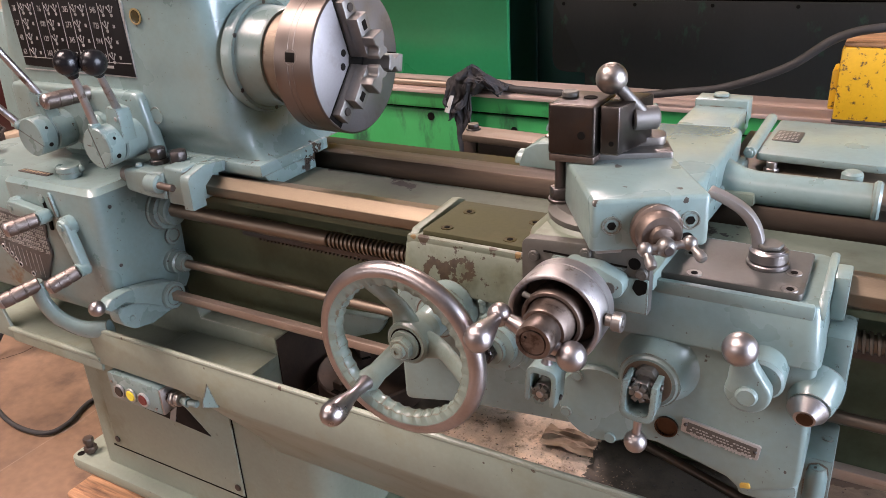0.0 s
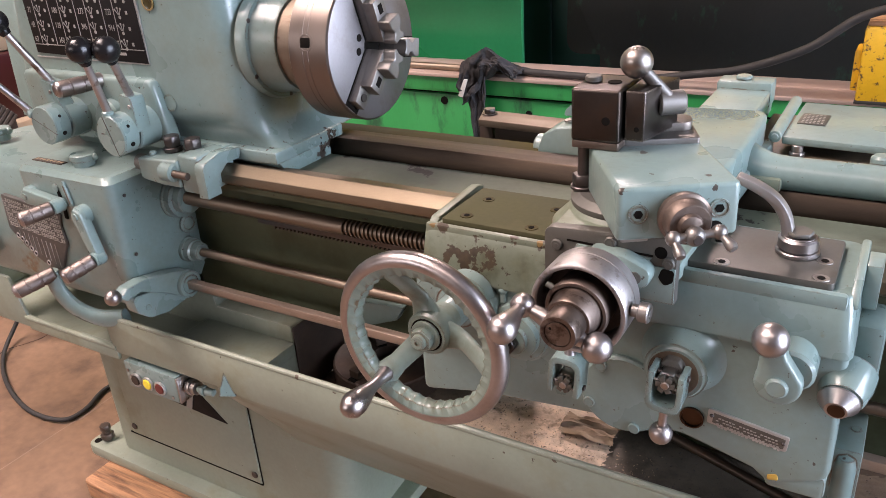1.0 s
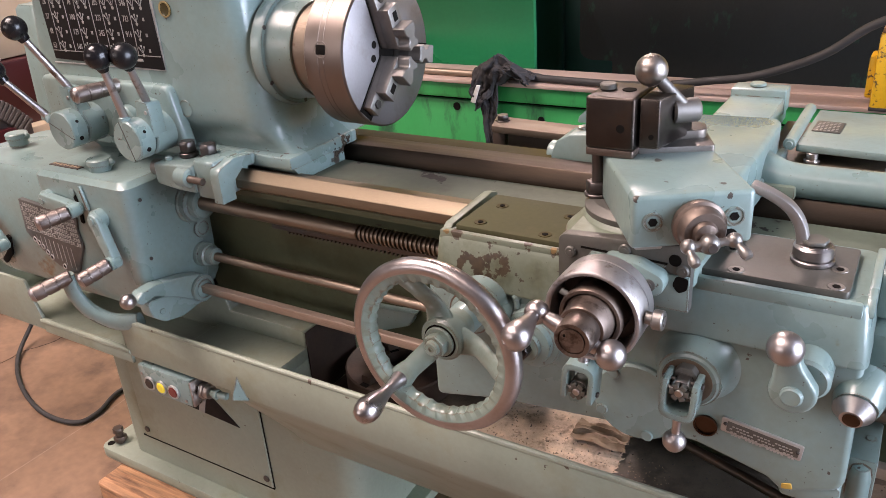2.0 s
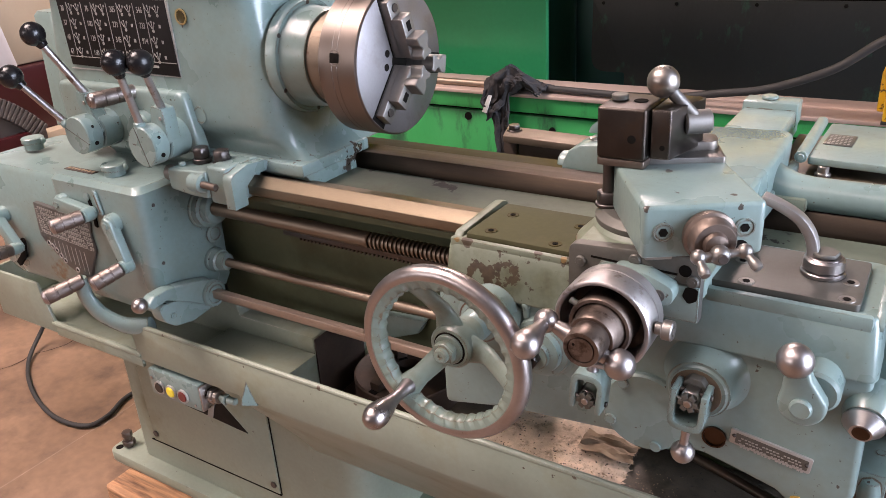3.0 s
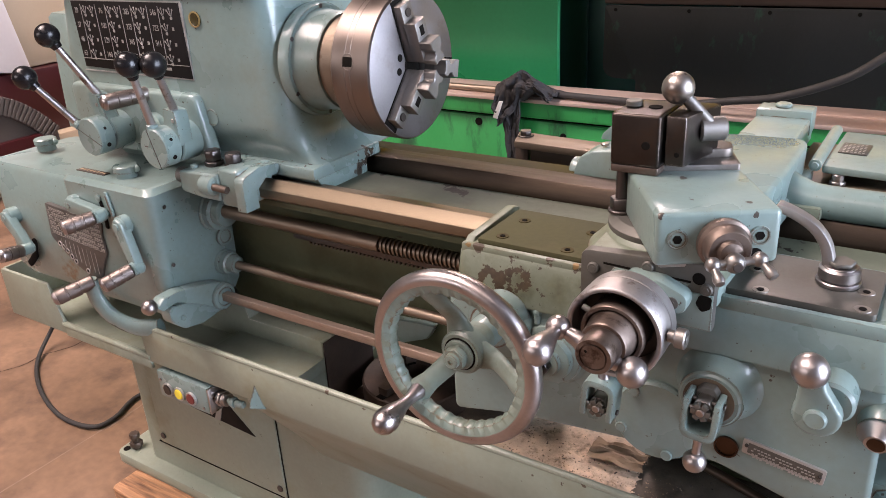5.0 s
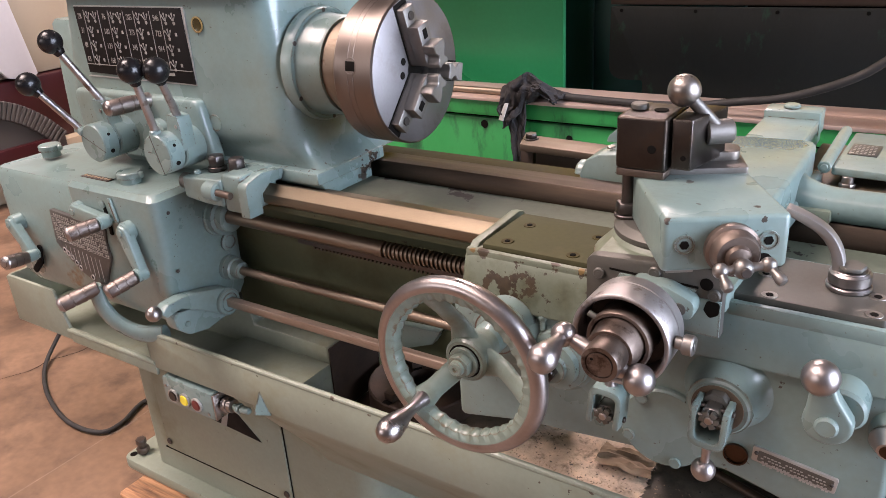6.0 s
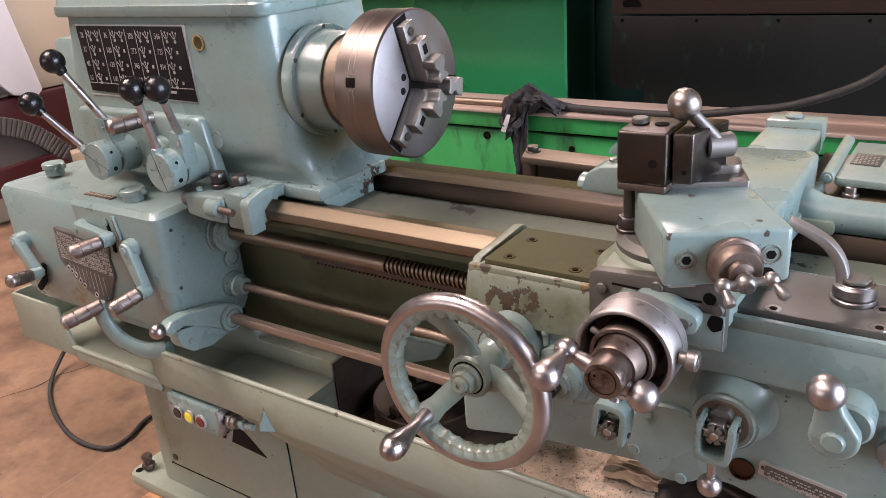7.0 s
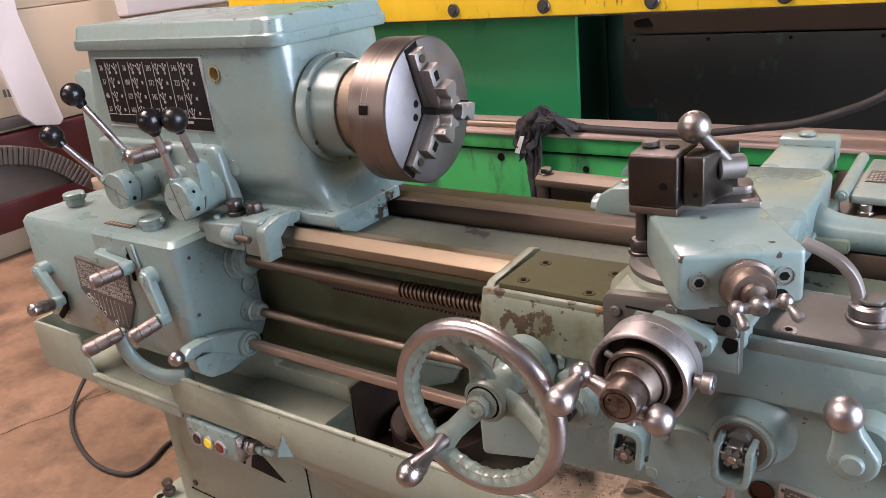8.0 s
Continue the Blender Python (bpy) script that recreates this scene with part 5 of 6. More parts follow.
def yoke(at, swing, label, out=0.0):
    """A forked engagement lever with a nut and a ball, hanging or standing from its pivot."""
    t = thing("engagement_lever", at, label, "engagement lever", "apron levers")
    x, y, z = at
    m = Matrix.Translation(at) @ Matrix.Rotation(swing, 4, "Y") @ Matrix.Scale(0.88, 4)
    def loc(bm):
        return placed(bm, m)
    if y < -0.225:
        part("recess", rod((x, y + 0.0008, z - 0.004), (x, y - 0.0006, z - 0.004), 0.0245, 0.0003, 32), grime, t, "oily recess in the boss")
    part("fork", loc(merge(extrude(rounded([(-0.0198, 0.0135), (-0.0198, -0.0365), (0.0198, -0.0365), (0.0198, 0.0135), (0.0128, 0.0135), (0.0128, -0.028), (-0.0128, -0.028), (-0.0128, 0.0135)], [0.002, 0.014, 0.014, 0.002, 0, 0.008, 0.008, 0]), "y", -0.034, -0.004, 0.002))), paint, t, "painted fork")
    part("pivot_pin", loc(rod((-0.0225, -0.018, 0.006), (0.0225, -0.018, 0.006), 0.0035)), steel_dark, t)
    part("block", loc(merge(extrude([(-0.0122, -0.004), (0.0122, -0.004), (0.0122, 0.012), (0.0065, 0.019), (-0.0065, 0.019), (-0.0122, 0.012)], "y", -0.012, 0.004, 0.0015))), steel_plate, t, "worn steel block with chamfered shoulders")
    part("split_pin", loc(sweep([(-0.013, -0.03, 0.004), (0, -0.0315, 0.0), (0.013, -0.03, -0.004)], 0.0014, 8, 3)), plate_alu, t)
    part("castle_nut", loc(merge(hexnut((0, -0.011, 0.0), (0, -1, 0), 0.0128, 0.016), rod((0, -0.027, 0), (0, -0.035, 0), 0.0045))), steel, t, "castle nut with split pin")
    for k in range(6):
        part("lug", loc(placed(box(0.0045, 0.0105, -0.0335, -0.0268, -0.0034, 0.0034, 0.0006), Matrix.Rotation(math.pi / 3 * k, 4, "Y"))), steel_plate, t)
    part("stem", loc(revolve((0, -0.018, -0.035), (0, 0, -1), [(0, 0.008), (0.004, 0.006), (0.018, 0.0046), (0.034, 0.0052)], 20)), chrome, t)
    part("ball", loc(ball((0, -0.018, -0.0755), 0.0132)), chrome, t, "polished steel ball")
    return t


yoke((0.488, -0.226, 0.823), 0.06, "forked lever with castle nut, steel ball hanging down")
yoke((0.384, -0.222, 0.79), math.pi + 0.08, "forked lever with castle nut, steel ball standing up")

hl = thing("half_nut_lever", (0.581, -0.2, 0.83), "painted half-nut lever with a large polished ball", "lever")
part("arm", extrude([(0.583 + 0.0205 * math.cos(radians(q_)), 0.845 + 0.0205 * math.sin(radians(q_))) for q_ in range(-205, 21, 15)] + [(0.5885, 0.872), (0.583, 0.889), (0.567, 0.889), (0.5655, 0.872)], "y", -0.246, -0.23, 0.004, 3), paint, hl, "broad worn painted arm")
part("hub", merge(rod((0.583, -0.19, 0.845), (0.583, -0.231, 0.845), 0.012, 0.001, 30), rod((0.590, -0.19, 0.85), (0.590, -0.2245, 0.848), 0.0215, 0.003, 36)), paint, hl, "round hub")
part("nut", rod((0.583, -0.244, 0.844), (0.583, -0.2505, 0.844), 0.0098, 0.002, 24), paint, hl, "painted round nut")
part("ball", ball((0.5735, -0.25, 0.8925), 0.0156, 36, 20), chrome, hl, "large polished steel ball")

kn = thing("knob_assembly", (0.634, -0.2, 0.815), "conical worn steel knob with a copper centre on the apron", "control knob")
part("base", revolve((0.635, -0.168, 0.825), (-0.06, -1, -0.25), [(0, 0.0255), (0.014, 0.0245), (0.03, 0.0205), (0.0345, 0.0185), (0.0345, 0.0)], 40), paint, kn, "rounded boss")
part("cone", revolve((0.632, -0.2025, 0.8165), (-0.08, -1, -0.25), [(0, 0.017), (0.001, 0.0182), (0.003, 0.0182), (0.012, 0.011), (0.0138, 0.0098), (0.0138, 0)], 40), satin, kn, "worn conical knob")
part("centre", revolve((0.6313, -0.2157, 0.8133), (-0.08, -1, -0.25), [(0, 0), (0, 0.0075), (0.0012, 0.0075), (0.0016, 0.005), (0.0016, 0)], 26), copper, kn, "copper centre")

# ---- carriage handwheel ----
hw = thing("handwheel", (0.249, -0.2, 0.838), "large polished steel handwheel with three painted spokes", "handwheel")
HWC = Vector((0.252, -0.308, 0.8425))


def torus(c, R, r, seg=72, tube=18):
    bm = bmesh.new()
    g = []
    for i in range(seg):
        a = 2 * math.pi * i / seg
        g.append([bm.verts.new((c[0] + (R + r * math.cos(2 * math.pi * k / tube)) * math.cos(a), c[1] + r * math.sin(2 * math.pi * k / tube), c[2] + (R + r * math.cos(2 * math.pi * k / tube)) * math.sin(a))) for k in range(tube)])
    for i in range(seg):
        for k in range(tube):
            bm.faces.new((g[i][k], g[(i + 1) % seg][k], g[(i + 1) % seg][(k + 1) % tube], g[i][(k + 1) % tube]))
    bmesh.ops.recalc_face_normals(bm, faces=bm.faces)
    return bm


rim = part("rim", torus(HWC, 0.0893, 0.0104, 96, 20), chrome, hw, "polished steel rim")
inner = bmesh.new()
ringp = []
for i in range(216):
    a = 2 * math.pi * i / 216
    w = 0.002 * abs(math.sin(a * 18)) + 0.0006 * math.sin(a * 7)
    ringp.append([inner.verts.new((HWC.x + R_ * math.cos(a), HWC.y + dy, HWC.z + R_ * math.sin(a))) for R_, dy in ((0.086, 0.0102), (0.0755 + w, 0.0078), (0.073 + w, 0.001), (0.0755 + w, -0.0075), (0.086, -0.0098))])
for i in range(216):
    for k in range(4):
        inner.faces.new((ringp[i][k], ringp[(i + 1) % 216][k], ringp[(i + 1) % 216][k + 1], ringp[i][k + 1]))
bmesh.ops.recalc_face_normals(inner, faces=inner.faces)
part("finger_ring", inner, paint_grimy, hw, "scalloped painted inner ring", 60)
for ang in (228, 112, 350):
    a = radians(ang)
    d = Vector((math.cos(a), 0, math.sin(a)))
    part("spoke", sweep([HWC + Vector((0, 0.024, 0)) + d * 0.012, HWC + Vector((0, 0.026, 0)) + d * 0.035, HWC + Vector((0, 0.012, 0)) + d * 0.06, HWC + Vector((0, 0.001, 0)) + d * 0.083], [0.019, 0.012, 0.0112, 0.016], 18, 6, 0.55, (0, 1, 0)), paint_grimy, hw, "painted spoke")
part("hub", revolve(HWC + Vector((0, 0.06, 0)), (0, -1, 0), [(0, 0.0175), (0.02, 0.019), (0.03, 0.0245), (0.046, 0.0245), (0.049, 0.022), (0.049, 0)], 40), paint_grimy, hw, "painted hub")
part("hub_recess", rod(HWC + Vector((0, 0.012, 0)), HWC + Vector((0, 0.0105, 0)), 0.0188, 0.0004, 32), bore_dark, hw, "dark oily gap round the washer")
part("washer", rod(HWC + Vector((0, 0.012, 0)), HWC + Vector((0, 0.0075, 0)), 0.0168, 0.001, 32), paint_grimy, hw, "painted washer")
part("hub_nut", merge(hexnut(HWC + Vector((0, 0.008, 0)), (0, -1, 0), 0.0132, 0.010, 0.4), revolve(HWC + Vector((0, -0.002, 0)), (0, -1, 0), [(0, 0.0085), (0.005, 0.0078), (0.006, 0.0065), (0.006, 0.0025), (0.0045, 0.0022), (0.0045, 0)], 22)), paint_grimy, hw, "painted hexagon nut")
part("bearing_block", extrude(rounded([(0.186, 0.79), (0.186, 0.843), (0.197, 0.858), (0.228, 0.864), (0.285, 0.85), (0.288, 0.80), (0.25, 0.79)], [0.004, 0.003, 0.004, 0.02, 0.02, 0.02, 0.02]), "y", -0.212, -0.19, 0.003), paint, hw, "cast bearing block")
part("shaft_boss", revolve((0.252, -0.20, 0.8425), (0, -1, 0), [(0, 0.031), (0.016, 0.029), (0.018, 0.0245), (0.034, 0.024), (0.036, 0.0185), (0.06, 0.018)], 40), paint, hw, "stepped bearing boss")
part("shaft_ring", revolve((0.252, -0.229, 0.8425), (0, -1, 0), [(0, 0.0245), (0.001, 0.0258), (0.004, 0.0258), (0.005, 0.0245)], 40), rusty, hw, "rust-stained ring")
HG = HWC + Vector((math.cos(radians(228)), 0, math.sin(radians(228)))) * 0.0745
hgw = Vector((0.0, -1, -0.02))
part("handle", revolve(HG + Vector((0, 0.0, 0)), hgw, [(-0.01, 0), (-0.01, 0.0085), (0.0, 0.0095), (0.006, 0.0075), (0.018, 0.006), (0.03, 0.0075), (0.045, 0.0118), (0.056, 0.0138), (0.064, 0.013), (0.07, 0.0098), (0.074, 0.005), (0.0752, 0)], 28), chrome, hw, "turned steel crank handle")

# ---- cross slide ----
cs = thing("cross_slide", (0.42, 0.0, 0.93), "grey-green cross slide with a steel end plate", "cross slide")
part("body", extrude(rounded([(0.385, -0.085), (0.485, -0.085), (0.49, 0.05), (0.49, 0.195), (0.355, 0.18), (0.352, -0.03)], [0.02, 0.02, 0.03, 0.022, 0.02, 0.02]), "z", 0.925, 0.968, 0.006, 3), paint, cs, "long painted slide body")
part("front_body", extrude(rounded([(0.356, -0.205), (0.482, -0.205), (0.488, -0.05), (0.352, -0.05)], 0.004), "z", 0.924, 0.9495, 0.004), paint_saddle, cs, "lower olive front part under the swivel")
part("rear_arm", merge(extrude(rounded([(0.39, 0.18), (0.468, 0.18), (0.466, 0.38), (0.391, 0.37)], 0.006), "z", 0.915, 0.955, 0.003), box(0.39, 0.468, 0.34, 0.382, 0.93, 0.966, 0.003), rod((0.425, 0.36, 0.966), (0.425, 0.36, 0.972), 0.012, 0.002, 24)), paint, cs, "narrower rear arm with a cap")
part("side_flank", extrude([(0.356, -0.2), (0.482, -0.2), (0.5, 0.19), (0.345, 0.19)], "z", 0.905, 0.93, 0.004), paint, cs)
ep = part("end_plate", extrude(rounded([(0.350, 0.888), (0.350, 0.949), (0.482, 0.957), (0.482, 0.888)], [0, 0.01, 0.004, 0]), "y", -0.217, -0.204, 0.0012), steel_plate, cs, "grey steel end plate")
part("lower_panel", extrude([(0.381, 0.889), (0.381, 0.929), (0.385, 0.9362), (0.459, 0.9345), (0.4545, 0.9265), (0.4815, 0.9262), (0.4815, 0.889)], "y", -0.2186, -0.216, 0.0006), paint, cs, "painted lower panel")
part("slit", extrude([(0.374, 0.9375), (0.374, 0.9395), (0.46, 0.9372), (0.46, 0.9352)], "y", -0.2176, -0.2165, 0), bore_dark, ep, "narrow dark slit")
part("oil_stain", extrude(rounded([(0.469, 0.926), (0.481, 0.925), (0.480, 0.913), (0.472, 0.908), (0.466, 0.916)], 0.004), "y", -0.2192, -0.2165, 0), bore_dark, ep, "dark oily blotch")
for x, z in ((0.364, 0.932), (0.419, 0.944), (0.475, 0.932)):
    part("plate_bolt", merge(rod((x, -0.217, z), (x, -0.221, z), 0.006, 0.0012, 18), rod((x, -0.221, z), (x, -0.2215, z), 0.0028, 0.0001, 6)), steel_plate, ep)
part("plate_hole", rod((0.467, -0.2168, 0.941), (0.467, -0.2178, 0.941), 0.006, 0.0002, 22), bore_dark, ep, "dark round hole")
part("bearing_lug", extrude(rounded([(0.40, 0.942), (0.437, 0.940), (0.463, 0.929), (0.462, 0.912), (0.44, 0.904), (0.40, 0.90)], [0.01, 0.02, 0.01, 0.012, 0.01, 0.0]), "y", -0.236, -0.216, 0.003), paint, cs, "painted bearing lug")
part("lug_screw", merge(rod((0.449, -0.236, 0.9205), (0.449, -0.2372, 0.9205), 0.0062, 0.0008, 18), rod((0.449, -0.2372, 0.9205), (0.449, -0.2377, 0.9205), 0.003, 0.0001, 6)), steel_plate, cs)

DC = Vector((0.409, -0.235, 0.899))
cd = thing("cross_feed_dial", DC, "large steel cross-feed dial drum with a ball crank", "feed dial")
part("drum", revolve(DC, (0, -1, 0), [(0, 0.02), (0, 0.044), (0.003, 0.0465), (0.016, 0.0465), (0.0165, 0.0455), (0.018, 0.0455), (0.0185, 0.0468), (0.0425, 0.0468), (0.044, 0.0458), (0.0445, 0.0445), (0.044, 0.0425), (0.0425, 0.0412), (0.012, 0.0405), (0.012, 0.02)], 72), satin, cd, "polished graduated drum")
part("drum_inside", revolve(DC + Vector((0, -0.013, 0)), (0, -1, 0), [(0, 0.0), (0, 0.0398), (0.002, 0.0398), (0.002, 0)], 48), rust_and_shade, cd, "dark oily inner face")
part("sleeve", revolve(DC + Vector((0, -0.015, 0)), (0, -1, 0), [(0, 0.0295), (0.024, 0.0295), (0.026, 0.0308), (0.031, 0.0308), (0.033, 0.0295), (0.033, 0.0265), (0.030, 0.025), (0.036, 0.0235), (0.05, 0.0225), (0.052, 0.021)], 48), hub_steel, cd, "stepped inner sleeve")
part("hub", revolve(DC + Vector((0, -0.05, 0)), (0, -1, 0), [(0, 0.021), (0.005, 0.021), (0.007, 0.0185), (0.012, 0.0172), (0.014, 0.0182), (0.036, 0.0182), (0.04, 0.0168), (0.04, 0.0132), (0.0385, 0.0128), (0.0385, 0.0118), (0.0402, 0.0116), (0.0402, 0.0)], 48), hub_steel, cd, "crank hub with a flat end cap")
part("lock_pin", rod(DC + Vector((-0.02, -0.044, 0.018)), DC + Vector((-0.03, -0.044, 0.022)), 0.003), steel_plate, cd)
for a in (2.6,):
    part("pin_hole", rod(DC + Vector((0.0082 * math.cos(a), -0.0900, 0.0082 * math.sin(a))), DC + Vector((0.0082 * math.cos(a), -0.0905, 0.0082 * math.sin(a))), 0.0014, 0.0001, 10), bore_dark, cd)
part("clamp_knob", merge(rod(DC + Vector((0.047, -0.03, 0.004)), DC + Vector((0.055, -0.03, 0.004)), 0.006), rod(DC + Vector((0.054, -0.03, 0.004)), DC + Vector((0.064, -0.03, 0.004)), 0.0095, 0.0012, 24), rod(DC + Vector((0.064, -0.03, 0.004)), DC + Vector((0.0648, -0.03, 0.004)), 0.005, 0.0002, 6)), dull_steel, cd, "small knurled locking knob")
BC = Vector((0.4015, -0.302, 0.8925))
bw = (Vector((0.366, -0.302, 0.905)) - Vector((0.437, -0.302, 0.878))).normalized()
cr_ = part("crank_arm", revolve(BC - bw * 0.035, bw, [(0, 0.006), (0.01, 0.0075), (0.035, 0.012), (0.055, 0.008), (0.066, 0.006)], 22), chrome, cd, "turned crank bar")
part("counter_ball", ball(BC - bw * 0.038, 0.0145), chrome, cr_, "polished counterweight ball")
jt = BC + bw * 0.039
part("joint_ball", ball(jt, 0.0118), chrome, cr_, "joint ball")
part("handle", revolve(jt, Vector((0.05, -1, 0.02)), [(0.006, 0.006), (0.012, 0.0066), (0.02, 0.0075), (0.036, 0.0115), (0.046, 0.0135), (0.054, 0.0125), (0.059, 0.008), (0.061, 0)], 26), chrome, cr_, "turned steel handle")

# ---- compound slide ----
TH = radians(31.5)
CM = Matrix.Translation((0.438, -0.262, 1.016)) @ Matrix.Rotation(TH, 4, "Z")
cp = thing("compound_slide", (0.43, -0.16, 0.966), "grey-green swivelled compound slide with a small crank", "compound slide")
part("body", placed(extrude(rounded([(0.0, 0.0), (0.108, 0.0), (0.108, 0.13), (0.0, 0.13)], 0.006), "z", -0.05, 0.0, 0.006, 3), CM), paint, cp, "painted slide body with worn corners")
part("dovetail_base", placed(merge(extrude([(0.012, 0.03), (0.098, 0.03), (0.098, 0.16), (0.012, 0.16)], "z", -0.066, -0.048, 0.002)), CM), steel, cp, "steel dovetail base")
part("top_slide", placed(merge(extrude(rounded([(0.02, 0.115), (0.106, 0.108), (0.112, 0.15), (0.02, 0.17)], 0.003), "z", -0.004, 0.006, 0.001), extrude(rounded([(0.03, 0.135), (0.105, 0.13), (0.112, 0.16), (0.03, 0.18)], 0.012), "z", 0.006, 0.015, 0.001)), CM), dull_steel, cp, "ground steel tool slide")
part("swivel_base", merge(revolve((0.41, -0.135, 0.93), (0, 0, 1), [(0, 0.08), (0.01, 0.07), (0.018, 0.0625), (0.024, 0.0595), (0.026, 0.056), (0.03, 0.0555), (0.032, 0.05), (0.036, 0)], 56)), paint_saddle, cp, "round swivel base")
part("swivel_ring", revolve((0.41, -0.135, 0.9545), (0, 0, 1), [(0, 0.0595), (0.002, 0.0602), (0.006, 0.0602), (0.007, 0.059), (0.012, 0.052)], 56), steel_plate, cp, "dark graduated ring")
part("clamp_stud", merge(rod((0.364, -0.146, 0.966), (0.364, -0.146, 1.02), 0.0065), hexnut((0.364, -0.146, 0.97), (0, 0, 1), 0.0125, 0.012, 0.2), rod((0.364, -0.146, 0.966), (0.364, -0.146, 0.97), 0.014)), steel_dark, cp, "clamp stud with nut")
for lx, lz in ((0.019, -0.0245), (0.09, -0.0235)):
    sc = part("socket_screw", placed(revolve((lx, 0, lz), (0, -1, 0), [(0, 0.0092), (0.0012, 0.009), (0.0012, 0.0078), (0.0004, 0.0074), (0.0004, 0)], 24), CM), paint, cp, "socket screw in a painted recess")
    part("socket", placed(rod((lx, -0.0004, lz), (lx, -0.0014, lz), 0.0042, 0.0001, 6), CM), bore_dark, sc)
part("front_hole", placed(rod((0.087, 0.0004, -0.043), (0.087, -0.001, -0.043), 0.0078, 0.0002, 22), CM), bore_dark, cp, "dark round hole")
cdial = part("dial", placed(revolve((0.058, 0, -0.028), (0, -1, 0), [(0, 0.0225), (0.002, 0.0232), (0.008, 0.0232), (0.010, 0.0205), (0.013, 0.02), (0.02, 0.0192), (0.022, 0.0175), (0.022, 0.011), (0.027, 0.0095), (0.03, 0.0)], 48), CM), hub_steel, cp, "rusty graduated dial")
CK = (0.0585, -0.034, -0.033)
ccrank = part("ball_crank", placed(merge(ball(CK, 0.0088), revolve(CK, (-1, 0, -0.06), [(0.005, 0.0045), (0.010, 0.0036), (0.016, 0.0045)], 18), revolve(CK, (1, 0, 0.12), [(0.005, 0.0045), (0.012, 0.0036), (0.018, 0.0045)], 18)), CM), dull_steel, cp, "two-armed ball crank")
for ex, ez, dx in ((-0.018, -0.001, 0.1), (0.0205, 0.0025, 0.35)):
    e_ = (CK[0] + ex, CK[1], CK[2] + ez)
    part("crank_ball", placed(ball(e_, 0.0068, 20, 12), CM), dull_steel, ccrank)
    part("crank_tip", placed(revolve(e_, (dx, -0.75, -0.45), [(0.004, 0.004), (0.008, 0.0034), (0.012, 0.0046), (0.016, 0.0052), (0.0195, 0.004), (0.021, 0)], 18), CM), dull_steel, ccrank)
part("crank_screw", placed(rod((CK[0], CK[1] - 0.0075, CK[2]), (CK[0], CK[1] - 0.01, CK[2]), 0.0045, 0.0008, 16), CM), steel_dark, ccrank)

# ---- tool post ----
tp = thing("tool_post", (0.385, -0.14, 1.02), "dark blued steel quick-change tool post with a ball lever", "tool post")
part("body", extrude(rounded([(0.3605, -0.168), (0.41, -0.168), (0.41, -0.105), (0.3605, -0.105)], 0.004), "z", 1.028, 1.08, 0.0055, 4), browned, tp, "dark square body")
part("base_strip", extrude(rounded([(0.361, -0.1675), (0.4095, -0.1675), (0.4095, -0.105), (0.361, -0.105)], 0.003), "z", 1.0205, 1.028, 0.0008), rusty, tp, "bare steel bottom strip")
part("holder", extrude(rounded([(0.4125, -0.16), (0.4315, -0.16), (0.447, -0.095), (0.4125, -0.095)], 0.002), "z", 1.03, 1.079, 0.0018), browned, tp, "dark tool holder")
part("set_hole", rod((0.3965, -0.1675, 1.05), (0.3965, -0.1686, 1.05), 0.0042, 0.0002, 18), bore_dark, tp)
part("set_hole", rod((0.4245, -0.1597, 1.042), (0.4245, -0.1606, 1.042), 0.0026, 0.0001, 14), bore_dark, tp)
part("cap_bolt", merge(rod((0.372, -0.135, 1.08), (0.372, -0.135, 1.086), 0.0085, 0.001, 22)), steel_plate, tp)
part("top_hole", rod((0.394, -0.136, 1.0803), (0.394, -0.136, 1.0812), 0.007, 0.0002, 20), bore_dark, tp)
part("lever_hub", rod((0.434, -0.128, 1.06), (0.456, -0.112, 1.06), 0.012, 0.002, 28), dull_steel, tp, "steel clamp hub")
part("lever_arm", rod((0.4475, -0.123, 1.062), (0.418, -0.13, 1.094), 0.0062, 0.0005, 18), dull_steel, tp, "thick lever arm")
part("lever_ball", ball((0.413, -0.13, 1.0995), 0.0158, 32, 18), knob_steel, tp, "worn steel ball")
tp.location += Vector((-0.003, 0.0, -0.004))

# ---- behind the carriage ----
ts = thing("rear_casting", (0.58, 0.1, 0.9), "pale green rounded casting lying along the rear way", "casting")
part("beam", merge(sweep([(0.47, 0.1, 0.93), (0.495, 0.088, 0.927), (0.53, 0.084, 0.924), (0.655, 0.084, 0.924)], [0.032, 0.026, 0.0225, 0.0225], 24, 6, 0.9), rod((0.652, 0.084, 0.924), (0.662, 0.084, 0.924), 0.024, 0.003, 30), rod((0.628, 0.1, 0.93), (0.628, 0.1, 0.952), 0.012, 0.003, 22)), paint, ts, "rounded beam")
part("shelf", box(0.47, 0.69, 0.1, 0.37, 0.9, 0.915, 0.003), grime, ts, "oily flat shelf")
part("bolt", merge(rod((0.53, 0.178, 0.92), (0.53, 0.178, 0.93), 0.007), hexnut((0.53, 0.178, 0.915), (0, 0, 1), 0.01, 0.006)), steel, ts)
cov = thing("hinged_cover", (0.6, 0.25, 0.93), "pale green hinged cover plate with a small label", "cover")
part("lid", extrude(rounded([(0.51, 0.175), (0.66, 0.165), (0.69, 0.2), (0.69, 0.345), (0.515, 0.35)], [0.004, 0.03, 0.02, 0.02, 0.004]), "z", 0.93, 0.94, 0.002), paint, cov, "flat lid")
